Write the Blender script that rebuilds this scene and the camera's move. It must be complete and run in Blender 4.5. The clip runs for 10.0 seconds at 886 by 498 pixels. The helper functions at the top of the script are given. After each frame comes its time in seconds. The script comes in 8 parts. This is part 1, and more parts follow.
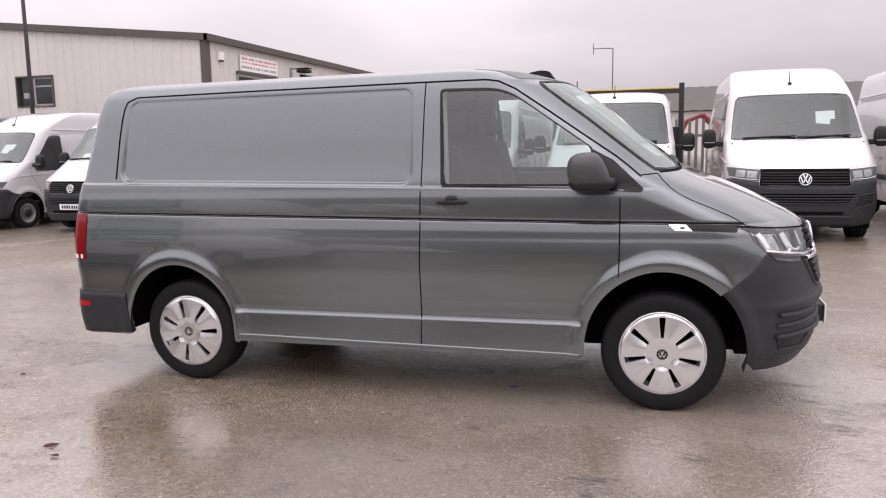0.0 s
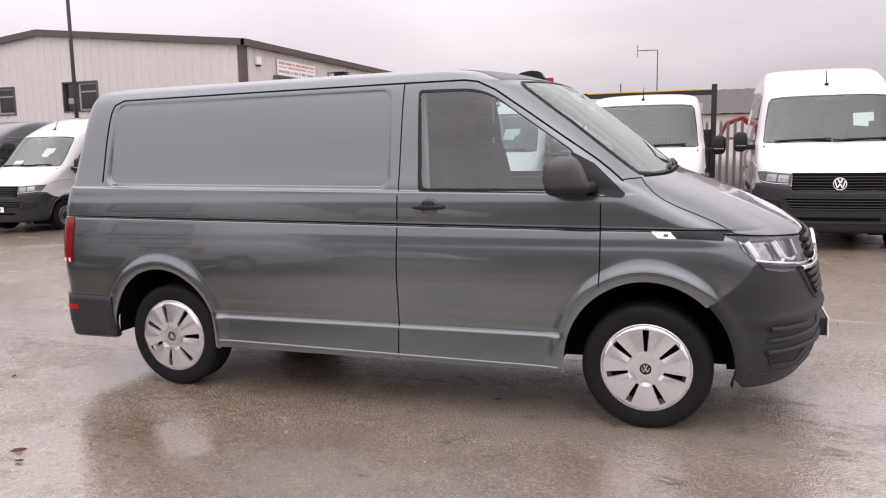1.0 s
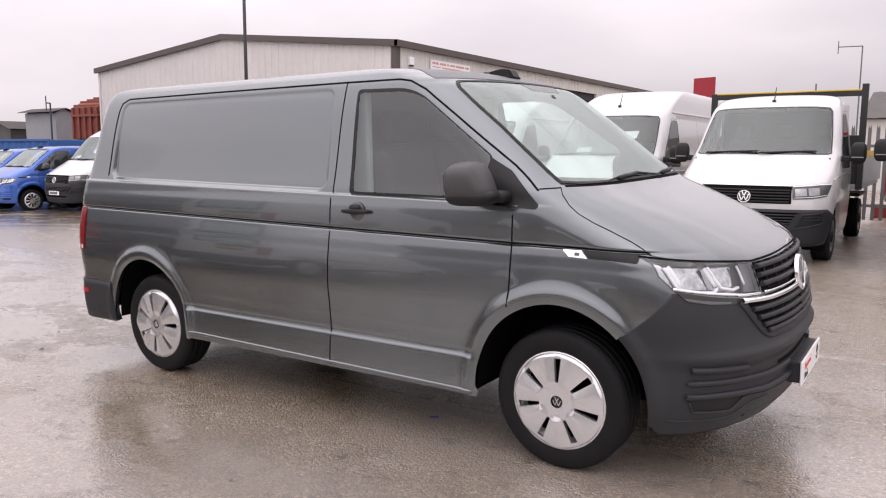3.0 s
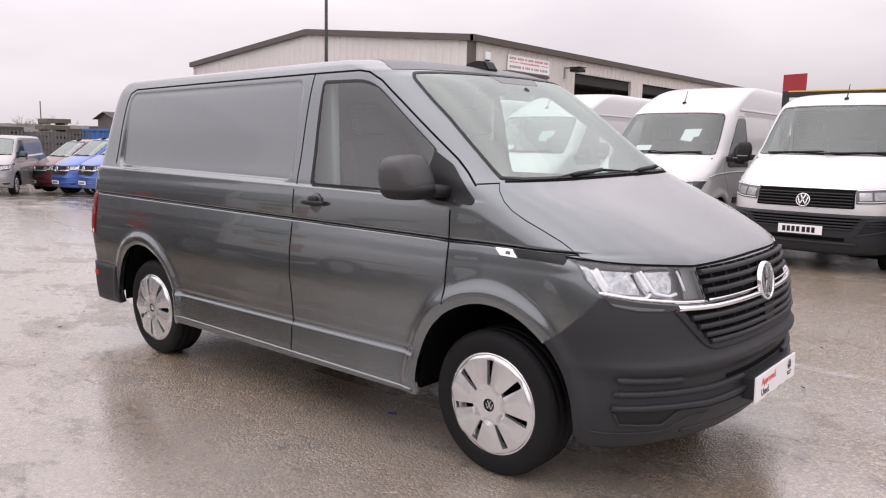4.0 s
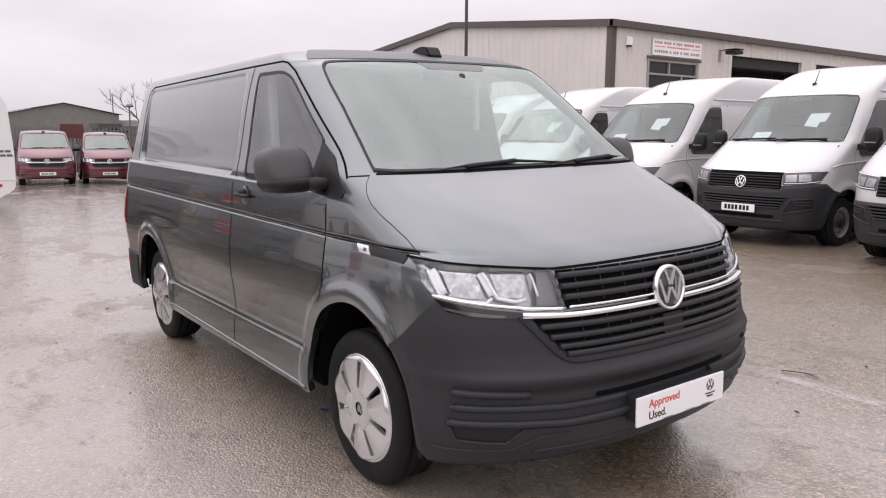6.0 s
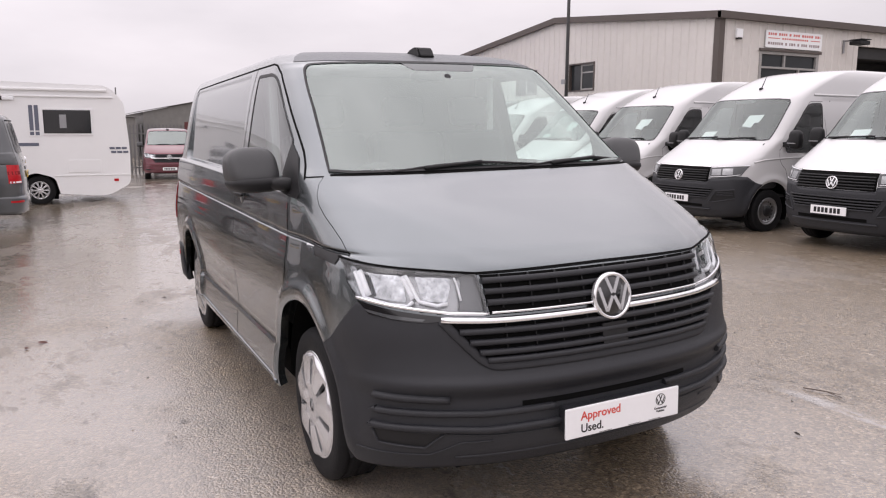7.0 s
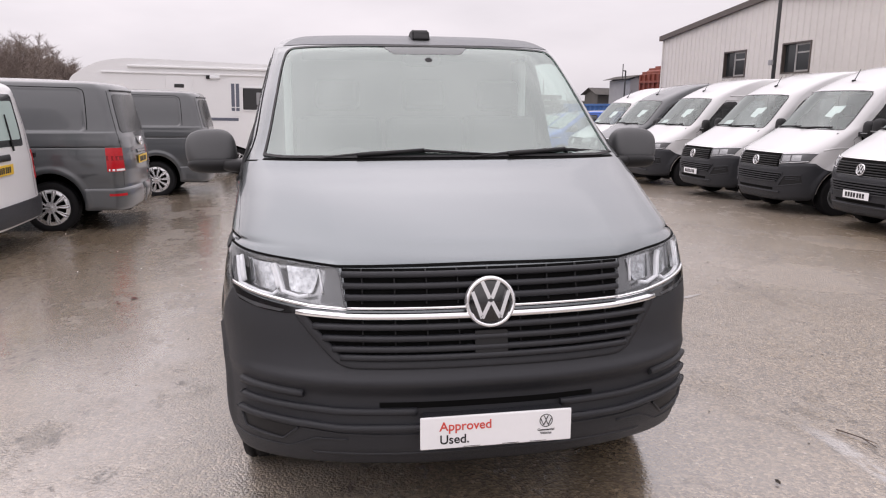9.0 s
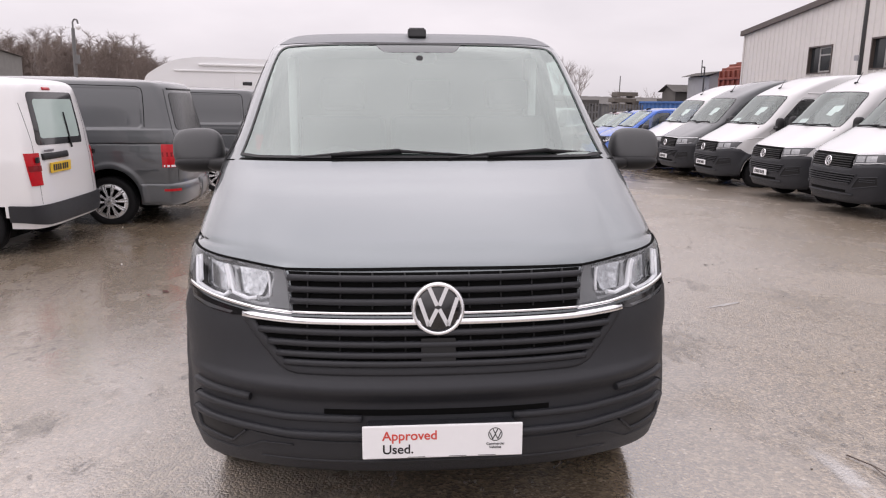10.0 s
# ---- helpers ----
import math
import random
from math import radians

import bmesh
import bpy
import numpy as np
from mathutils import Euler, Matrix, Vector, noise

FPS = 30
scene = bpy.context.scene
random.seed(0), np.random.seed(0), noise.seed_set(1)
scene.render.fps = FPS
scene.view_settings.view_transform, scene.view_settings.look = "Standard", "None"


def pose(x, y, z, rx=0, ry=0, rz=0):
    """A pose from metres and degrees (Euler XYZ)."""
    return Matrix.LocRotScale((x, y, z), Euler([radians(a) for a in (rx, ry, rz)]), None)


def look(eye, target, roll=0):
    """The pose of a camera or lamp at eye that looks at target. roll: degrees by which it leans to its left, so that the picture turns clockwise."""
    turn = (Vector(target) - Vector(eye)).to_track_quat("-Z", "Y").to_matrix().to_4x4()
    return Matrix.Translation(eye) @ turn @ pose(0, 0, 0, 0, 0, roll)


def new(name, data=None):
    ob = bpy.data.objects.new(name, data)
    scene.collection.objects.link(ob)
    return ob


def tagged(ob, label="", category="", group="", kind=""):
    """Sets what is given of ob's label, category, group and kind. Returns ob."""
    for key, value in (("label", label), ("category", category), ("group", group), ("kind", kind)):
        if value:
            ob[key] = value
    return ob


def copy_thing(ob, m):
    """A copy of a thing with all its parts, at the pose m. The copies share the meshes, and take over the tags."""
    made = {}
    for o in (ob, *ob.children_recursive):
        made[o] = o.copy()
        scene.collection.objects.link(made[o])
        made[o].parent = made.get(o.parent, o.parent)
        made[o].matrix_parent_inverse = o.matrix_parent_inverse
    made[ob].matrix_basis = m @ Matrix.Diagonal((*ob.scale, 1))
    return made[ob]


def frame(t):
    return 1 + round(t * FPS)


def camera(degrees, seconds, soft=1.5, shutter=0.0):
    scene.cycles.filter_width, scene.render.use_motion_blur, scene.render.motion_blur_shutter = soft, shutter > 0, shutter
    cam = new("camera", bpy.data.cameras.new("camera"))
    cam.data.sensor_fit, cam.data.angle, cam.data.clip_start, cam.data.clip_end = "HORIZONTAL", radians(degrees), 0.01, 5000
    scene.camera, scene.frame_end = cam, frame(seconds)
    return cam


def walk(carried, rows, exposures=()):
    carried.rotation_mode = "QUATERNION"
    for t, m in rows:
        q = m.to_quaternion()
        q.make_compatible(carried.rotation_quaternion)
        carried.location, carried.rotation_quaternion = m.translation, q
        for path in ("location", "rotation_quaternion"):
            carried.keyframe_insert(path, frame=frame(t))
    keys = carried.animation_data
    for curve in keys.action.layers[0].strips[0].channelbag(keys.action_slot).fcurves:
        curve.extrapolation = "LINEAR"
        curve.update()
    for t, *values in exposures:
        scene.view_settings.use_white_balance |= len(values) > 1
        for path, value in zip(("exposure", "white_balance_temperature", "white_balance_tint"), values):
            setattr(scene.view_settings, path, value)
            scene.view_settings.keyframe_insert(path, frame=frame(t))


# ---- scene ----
cam = camera(60.8, 10.0, soft=1.15)
# the yard falls gently towards the camera's first place; TILT and LEAN turn the yard's plane upright
METRES, EYE, TILT, LEAN, TURN = 6.330, 1.582, 1.19, -0.586, 16.33
ROWS = [
    (0.0, 0.0, 0.0, 0.0, -0.28, -8.82, 1.8),
    (0.5, 0.0209, 0.0091, -0.0029, 0.98, -8.6, 1.88),
    (1.0, 0.0614, 0.0254, -0.0029, 3.25, -8.44, 1.9),
    (1.5, 0.1098, 0.0366, -0.005, 6.16, -8.29, 1.84),
    (2.0, 0.1684, 0.0502, -0.0066, 9.82, -8.14, 1.62),
    (2.5, 0.2202, 0.0725, -0.0048, 13.59, -8.09, 1.34),
    (4.0, 0.3726, 0.1524, -0.0094, 24.71, -8.37, 0.0),
    (4.5, 0.4208, 0.1766, -0.0108, 27.72, -8.6, -0.02),
    (5.0, 0.4645, 0.2152, -0.0116, 31.12, -8.8, 0.3),
    (5.5, 0.4992, 0.2488, -0.0124, 34.15, -8.89, 0.66),
    (7.0, 0.6158, 0.3609, -0.0109, 46.92, -8.99, 1.05),
    (7.5, 0.6554, 0.3962, -0.0112, 51.06, -9.25, 0.76),
    (8.0, 0.6765, 0.4422, -0.012, 55.41, -9.59, 0.39),
    (8.5, 0.6887, 0.4862, -0.0076, 59.28, -9.98, 0.14),
    (9.0, 0.7101, 0.5318, -0.0084, 63.43, -10.27, -0.01),
    (9.5, 0.7246, 0.5692, -0.0083, 66.74, -10.42, -0.1),
    (10.0, 0.7254, 0.6013, -0.0067, 69.39, -10.48, -0.08),
]
YARD = pose(0, 0, 0, 0, LEAN, 0) @ pose(0, 0, 0, TILT, 0, 0)
walk(cam, [(t, YARD @ pose(-0.011, -5.102, EYE, 0, 0, TURN) @ pose(METRES * x, METRES * y, METRES * z, 90 + pitch, roll, yaw))
           for t, x, y, z, yaw, pitch, roll in ROWS],
     exposures=[(0.0, 0.20, 6600, 21), (4.0, 0.15, 6600, 20), (7.0, 0.06, 6550, 19), (10.0, 0.07, 6550, 19)])

# ---- sky and light: a bright overcast, slightly brighter overhead ----
world = bpy.data.worlds.new("overcast")
scene.world = world
world.use_nodes = True
wn, wl = world.node_tree.nodes, world.node_tree.links
wn.clear()
sky = wn.new("ShaderNodeTexSky")
sky.sky_type, sky.sun_disc = "NISHITA", False
sky.sun_elevation, sky.sun_rotation = radians(48), radians(150)
sky.dust_density, sky.air_density = 4.0, 1.0
grey = wn.new("ShaderNodeHueSaturation")
grey.inputs["Saturation"].default_value = 0.08
wl.new(sky.outputs[0], grey.inputs["Color"])
coord = wn.new("ShaderNodeTexCoord")
stretch = wn.new("ShaderNodeMapping")
stretch.inputs["Scale"].default_value = (1.0, 1.0, 3.2)
wl.new(coord.outputs["Generated"], stretch.inputs[0])
cloud = wn.new("ShaderNodeTexNoise")
cloud.inputs["Scale"].default_value, cloud.inputs["Detail"].default_value = 1.9, 6.0
wl.new(stretch.outputs[0], cloud.inputs["Vector"])
tone = wn.new("ShaderNodeValToRGB")
tone.color_ramp.elements[0].position, tone.color_ramp.elements[0].color = 0.30, (5.9, 5.85, 6.0, 1)
tone.color_ramp.elements[1].position, tone.color_ramp.elements[1].color = 0.70, (8.3, 8.15, 8.25, 1)
wl.new(cloud.outputs["Fac"], tone.inputs[0])
layer = wn.new("ShaderNodeMix")
layer.data_type = "RGBA"
layer.inputs["Factor"].default_value = 0.85
wl.new(grey.outputs[0], layer.inputs["A"])
wl.new(tone.outputs[0], layer.inputs["B"])
# an overcast sky is brightest overhead
split = wn.new("ShaderNodeSeparateXYZ")
wl.new(coord.outputs["Generated"], split.inputs[0])
rise = wn.new("ShaderNodeMapRange")
rise.inputs["From Min"].default_value, rise.inputs["From Max"].default_value = 0.0, 1.0
rise.inputs["To Min"].default_value, rise.inputs["To Max"].default_value = 0.84, 2.5
wl.new(split.outputs["Z"], rise.inputs["Value"])
# thinner cloud beyond the van's tail, low down and high up


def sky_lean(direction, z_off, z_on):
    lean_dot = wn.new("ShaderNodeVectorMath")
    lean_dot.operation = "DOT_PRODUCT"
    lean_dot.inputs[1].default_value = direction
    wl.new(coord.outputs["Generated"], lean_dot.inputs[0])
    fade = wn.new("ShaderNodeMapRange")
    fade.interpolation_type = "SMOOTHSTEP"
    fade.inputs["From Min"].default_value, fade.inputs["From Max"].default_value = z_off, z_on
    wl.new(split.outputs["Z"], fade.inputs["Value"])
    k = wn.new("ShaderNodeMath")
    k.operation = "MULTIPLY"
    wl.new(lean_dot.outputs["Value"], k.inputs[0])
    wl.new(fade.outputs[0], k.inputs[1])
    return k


thin = wn.new("ShaderNodeMath")
thin.operation = "ADD"
wl.new(sky_lean((-0.19, -0.15, 0.0), 0.55, 0.05).outputs[0], thin.inputs[0])
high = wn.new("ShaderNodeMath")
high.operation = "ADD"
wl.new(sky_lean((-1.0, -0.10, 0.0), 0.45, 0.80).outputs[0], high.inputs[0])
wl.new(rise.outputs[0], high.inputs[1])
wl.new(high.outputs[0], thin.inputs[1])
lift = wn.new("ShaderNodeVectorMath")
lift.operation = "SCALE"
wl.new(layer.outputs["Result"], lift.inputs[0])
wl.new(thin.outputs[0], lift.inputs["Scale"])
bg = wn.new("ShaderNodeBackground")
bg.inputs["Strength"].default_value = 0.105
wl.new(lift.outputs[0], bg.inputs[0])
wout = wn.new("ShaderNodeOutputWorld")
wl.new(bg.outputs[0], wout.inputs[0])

sun_data = bpy.data.lights.new("sun", "SUN")
sun_data.energy, sun_data.angle, sun_data.color = 0.6, radians(165), (1.0, 0.97, 0.94)
sun = new("sun", sun_data)
sun.matrix_world = look((6, -9, 14), (0, 0, 0))


# ---- materials ----
def mat(name, base, rough=0.5, metal=0.0, coat=0.0, coat_rough=0.03, var=0.0, var_scale=3.0, grain=0.0, grain_scale=60.0, bump=0.0, bump_scale=40.0,
        rvar=0.0, spec=0.5, emit=0.0):
    m = bpy.data.materials.new(name)
    m.use_nodes = True
    n, l = m.node_tree.nodes, m.node_tree.links
    b = n["Principled BSDF"]
    b.inputs["Base Color"].default_value = (*base, 1)
    b.inputs["Roughness"].default_value = rough
    b.inputs["Metallic"].default_value = metal
    b.inputs["Coat Weight"].default_value = coat
    b.inputs["Coat Roughness"].default_value = coat_rough
    b.inputs["Specular IOR Level"].default_value = spec
    if emit:
        b.inputs["Emission Color"].default_value = (*base, 1)
        b.inputs["Emission Strength"].default_value = emit
    tc = n.new("ShaderNodeTexCoord")
    if var or grain:
        big = n.new("ShaderNodeTexNoise")
        big.inputs["Scale"].default_value, big.inputs["Detail"].default_value = var_scale, 5
        l.new(tc.outputs["Object"], big.inputs["Vector"])
        fine = n.new("ShaderNodeTexNoise")
        fine.inputs["Scale"].default_value, fine.inputs["Detail"].default_value = grain_scale, 3
        l.new(tc.outputs["Object"], fine.inputs["Vector"])
        a = n.new("ShaderNodeMath")
        a.operation = "MULTIPLY_ADD"
        a.inputs[1].default_value, a.inputs[2].default_value = 2 * var, 1 - var
        l.new(big.outputs["Fac"], a.inputs[0])
        c = n.new("ShaderNodeMath")
        c.operation = "MULTIPLY_ADD"
        c.inputs[1].default_value, c.inputs[2].default_value = 2 * grain, 1 - grain
        l.new(fine.outputs["Fac"], c.inputs[0])
        k = n.new("ShaderNodeMath")
        k.operation = "MULTIPLY"
        l.new(a.outputs[0], k.inputs[0])
        l.new(c.outputs[0], k.inputs[1])
        mul = n.new("ShaderNodeVectorMath")
        mul.operation = "SCALE"
        mul.inputs[0].default_value = base
        l.new(k.outputs[0], mul.inputs["Scale"])
        l.new(mul.outputs[0], b.inputs["Base Color"])
        if rvar:
            r = n.new("ShaderNodeMath")
            r.operation = "MULTIPLY_ADD"
            r.use_clamp = True
            r.inputs[1].default_value, r.inputs[2].default_value = 2 * rvar, rough - rvar
            l.new(big.outputs["Fac"], r.inputs[0])
            l.new(r.outputs[0], b.inputs["Roughness"])
    if bump:
        t = n.new("ShaderNodeTexNoise")
        t.inputs["Scale"].default_value, t.inputs["Detail"].default_value = bump_scale, 4
        l.new(tc.outputs["Object"], t.inputs["Vector"])
        bp = n.new("ShaderNodeBump")
        bp.inputs["Strength"].default_value, bp.inputs["Distance"].default_value = bump, 0.01
        l.new(t.outputs["Fac"], bp.inputs["Height"])
        l.new(bp.outputs[0], b.inputs["Normal"])
    return m


def glass(name, tint, thin=0.06, film=(0.95, 0.97, 0.97)):
    """A pane: clear with a tint, and the gloss of glass."""
    m = bpy.data.materials.new(name)
    m.use_nodes = True
    n, l = m.node_tree.nodes, m.node_tree.links
    n.remove(n["Principled BSDF"])
    clear = n.new("ShaderNodeBsdfTransparent")
    clear.inputs[0].default_value = (*tint, 1)
    shine = n.new("ShaderNodeBsdfGlossy")
    shine.inputs["Roughness"].default_value = 0.015
    shine.inputs["Color"].default_value = (*film, 1)
    # gloss that grows towards the edge, alike from both sides
    edge = n.new("ShaderNodeLayerWeight")
    edge.inputs["Blend"].default_value = 0.5
    power = n.new("ShaderNodeMath")
    power.operation = "POWER"
    power.inputs[1].default_value = 4.0
    l.new(edge.outputs["Facing"], power.inputs[0])
    fres = n.new("ShaderNodeMath")
    fres.operation = "MULTIPLY_ADD"
    fres.inputs[1].default_value, fres.inputs[2].default_value = 1.0 - thin, thin
    l.new(power.outputs[0], fres.inputs[0])
    mix = n.new("ShaderNodeMixShader")
    l.new(fres.outputs[0], mix.inputs[0])
    l.new(clear.outputs[0], mix.inputs[1])
    l.new(shine.outputs[0], mix.inputs[2])
    l.new(mix.outputs[0], n["Material Output"].inputs[0])
    return m


def paint(name, base, metal=0.45, rough=0.38):
    m = mat(name, base, rough=rough, metal=metal, coat=1.0, coat_rough=0.045, var=0.03, var_scale=1.2, grain=0.025, grain_scale=900.0)
    m.node_tree.nodes["Principled BSDF"].inputs["Coat IOR"].default_value = 1.56
    return m


GREY = paint("grey_metallic_paint", (0.152, 0.170, 0.178), metal=0.88, rough=0.27)
WETROOF = mat("rain_beaded_grey_paint", (0.165, 0.172, 0.180), rough=0.42, metal=0.7, coat=0.06, coat_rough=0.3, var=0.12, var_scale=9, grain=0.22, grain_scale=120, bump=0.5, bump_scale=140)
WHITE = paint("white_paint", (0.56, 0.557, 0.557), metal=0.0, rough=0.3)
RED = paint("cherry_red_paint", (0.11, 0.008, 0.020))
BLUE = paint("bright_blue_paint", (0.02, 0.10, 0.42))
SILVER_PAINT = paint("silver_beige_paint", (0.36, 0.35, 0.345))
DARKGREY = paint("slate_grey_paint", (0.056, 0.061, 0.066), metal=0.0, rough=0.4)
PLASTIC = mat("dark_grey_moulded_plastic", (0.020, 0.021, 0.025), spec=0.43, rough=0.50, bump=0.25, bump_scale=700, var=0.06, grain=0.08, grain_scale=300)
MIRRORGREY = mat("mirror_shell_plastic", (0.050, 0.051, 0.053), spec=0.5, rough=0.42, bump=0.15, bump_scale=600, var=0.05)
BLACK = mat("black_plastic", (0.010, 0.010, 0.011), spec=0.35, rough=0.5, bump=0.1, bump_scale=500, var=0.05)
GLOSSBLACK = mat("gloss_black", (0.008, 0.008, 0.009), rough=0.12, var=0.05, coat=0.5)
# near-black for shut gaps; it also paints the shade in hollows and undersides
GAPSHADE = mat("gap_shade_black", (0.004, 0.004, 0.004), rough=0.9, var=0.05, spec=0.1)
RUBBER = mat("tyre_rubber", (0.010, 0.010, 0.011), spec=0.18, rough=0.65, var=0.15, var_scale=8, grain=0.15, grain_scale=150, bump=0.3, bump_scale=120)
SILVER = mat("silver_wheel_lacquer", (0.70, 0.70, 0.71), rough=0.26, metal=0.8, coat=0.3, var=0.04, grain=0.05, grain_scale=400)
STEEL = mat("wheel_steel", (0.35, 0.35, 0.36), rough=0.35, metal=0.9, var=0.1)
CHROME = mat("chrome", (0.85, 0.85, 0.86), rough=0.06, metal=1.0, var=0.02)
BADGE = mat("bright_badge_metal", (0.80, 0.80, 0.81), rough=0.12, metal=0.8, var=0.02)
LAMPGREY = mat("grey_lamp_glass", (0.10, 0.105, 0.11), rough=0.12, metal=0.3, coat=0.6, var=0.25, var_scale=10)
# strong mottling in the colour paints the sparkle of the reflector's facets
LAMPREF = mat("lamp_reflector_sparkle", (0.46, 0.47, 0.48), rough=0.14, metal=1.0, var=0.75, var_scale=26, grain=0.5, grain_scale=70)
LAMPHOUSE = mat("lamp_housing", (0.40, 0.405, 0.41), rough=0.2, metal=0.7, var=0.2, var_scale=12)
LAMPPANEL = mat("grey_lamp_panel", (0.17, 0.173, 0.177), rough=0.35, metal=0.3, var=0.05)
LAMPWHITE = mat("lamp_light_guide", (0.85, 0.86, 0.88), rough=0.2, var=0.03)
# white lifted for the small van, making up for light its sides lack
WHITE_LIFTED = paint("lifted_white_paint", (0.78, 0.775, 0.775), metal=0.0, rough=0.3)
REDLAMP = mat("red_lamp_lens", (0.46, 0.004, 0.010), rough=0.30, coat=0.25, var=0.25, var_scale=24, spec=0.3)
REDDARK = mat("dark_red_lens", (0.20, 0.003, 0.006), rough=0.25, coat=0.25, var=0.1, spec=0.3)
TRIMGREY = mat("cab_trim", (0.055, 0.058, 0.06), rough=0.75, var=0.08)
BULKHEAD = mat("bulkhead_lining", (0.11, 0.115, 0.115), rough=0.7, var=0.06)
PILLAR = mat("pale_pillar_trim", (0.52, 0.53, 0.53), rough=0.6, var=0.05)
CLOTH = mat("seat_cloth", (0.055, 0.057, 0.06), rough=0.95, var=0.10, spec=0.1)
WINDOW = glass("tinted_window_glass", (0.70, 0.79, 0.77), 0.10)
PRIVACY = glass("dark_window_glass", (0.22, 0.25, 0.25), 0.07)
SCREEN = glass("windscreen_glass", (0.74, 0.86, 0.80), 0.20, (0.88, 0.97, 0.93))
TALLSCREEN = glass("large_windscreen_glass", (0.66, 0.74, 0.71), 0.12, (0.90, 0.97, 0.94))
LENS = glass("clear_lamp_lens", (0.95, 0.96, 0.97), 0.05)
SCREENBAND = mat("dotted_screen_band", (0.10, 0.11, 0.11), rough=0.25, var=0.1)
TAILGLASS = mat("dark_tailgate_glass", (0.035, 0.037, 0.038), rough=0.22, spec=0.35, var=0.1)
YELLOWPLATE = mat("yellow_plate", (0.75, 0.48, 0.03), rough=0.35, var=0.04)
LAMPRIM = mat("dark_lamp_surround", (0.05, 0.052, 0.055), rough=0.25, coat=0.4, var=0.1)
WHITEPLATE = mat("white_plate", (0.86, 0.86, 0.87), rough=0.3, var=0.02, grain=0.02)
INK = mat("black_ink", (0.01, 0.01, 0.012), rough=0.4, var=0.05)
REDINK = mat("red_ink", (0.62, 0.07, 0.05), rough=0.4, var=0.03)
PAPER = mat("paper", (0.82, 0.83, 0.84), rough=0.8, var=0.04)


# ---- building kit ----
def part(name, bm, material, parent=None, label="", smooth=False):
    """Links a bmesh as ONE mesh object, under a thing or a part."""
    me = bpy.data.meshes.new(name)
    bm.to_mesh(me)
    bm.free()
    return mesh_part(name, me, material, parent, label, smooth)


def mesh_part(name, me, material, parent=None, label="", smooth=False):
    for m in material if isinstance(material, (list, tuple)) else (material,):
        me.materials.append(m)
    if smooth:
        me.polygons.foreach_set("use_smooth", [True] * len(me.polygons))
    ob = new(name, me)
    if parent is not None:
        ob.parent = parent
    if label:
        ob["label"] = label
    return ob


def thing(name, m, label, category, group="", kind=""):
    e = new(name)
    e.empty_display_size = 0.2
    e.matrix_basis = m
    return tagged(e, label, category, group, kind)


def block(bm, lo, hi, bevel=0.0, m=None, segments=2):
    """A box between two corners, its edges rounded."""
    v = bmesh.ops.create_cube(bm, size=1)["verts"]
    c = [(a + b) / 2 for a, b in zip(lo, hi)]
    d = [abs(b - a) for a, b in zip(lo, hi)]
    for q in v:
        q.co = Vector((c[0] + q.co.x * d[0], c[1] + q.co.y * d[1], c[2] + q.co.z * d[2]))
    if bevel:
        e = list({e for q in v for e in q.link_edges})
        g = bmesh.ops.bevel(bm, geom=e, offset=min(bevel, 0.45 * min(d)), segments=segments, affect="EDGES", profile=0.6)
        v = list({q for f in g["faces"] for q in f.verts} | {q for q in v if q.is_valid})
    if m is not None:
        bmesh.ops.transform(bm, matrix=m, verts=[q for q in v if q.is_valid])
    return bm


def box(name, lo, hi, material, parent=None, bevel=0.0, m=None, label=""):
    return part(name, block(bmesh.new(), lo, hi, bevel, m), material, parent, label)


def rod(bm, a, b, r0, r1=None, seg=10):
    """A tapered bar from a to b."""
    a, b = Vector(a), Vector(b)
    d = b - a
    m = Matrix.Translation((a + b) / 2) @ d.to_track_quat("Z", "Y").to_matrix().to_4x4()
    bmesh.ops.create_cone(bm, cap_ends=True, segments=seg, radius1=r0, radius2=r0 if r1 is None else r1, depth=d.length, matrix=m)
    return bm


def lathe(profile, seg=48, axis="Y", m=None):
    """Turns (radius, along) pairs about an axis."""
    bm = bmesh.new()
    rings = []
    for r, a in profile:
        ring = []
        for i in range(seg):
            t = 2 * math.pi * i / seg
            ring.append(bm.verts.new((r * math.cos(t), a, r * math.sin(t)) if axis == "Y" else (r * math.cos(t), r * math.sin(t), a)))
        rings.append(ring)
    for p, q in zip(rings, rings[1:]):
        for i in range(seg):
            bm.faces.new((p[i], p[(i + 1) % seg], q[(i + 1) % seg], q[i]))
    if profile[0][0] > 1e-4:
        pass
    if m is not None:
        bm.transform(m)
    bmesh.ops.recalc_face_normals(bm, faces=bm.faces)
    return bm


def prism(bm, outline, y0, y1, plane="xz"):
    """A flat outline drawn out between two depths."""
    def at(p, d):
        return {"xz": (p[0], d, p[1]), "yz": (d, p[0], p[1]), "xy": (p[0], p[1], d)}[plane]
    a = [bm.verts.new(at(p, y0)) for p in outline]
    b = [bm.verts.new(at(p, y1)) for p in outline]
    n = len(outline)
    fs = [bm.faces.new(a), bm.faces.new(b[::-1])]
    for i in range(n):
        fs.append(bm.faces.new((a[i], b[i], b[(i + 1) % n], a[(i + 1) % n])))
    bmesh.ops.recalc_face_normals(bm, faces=fs)
    return bm


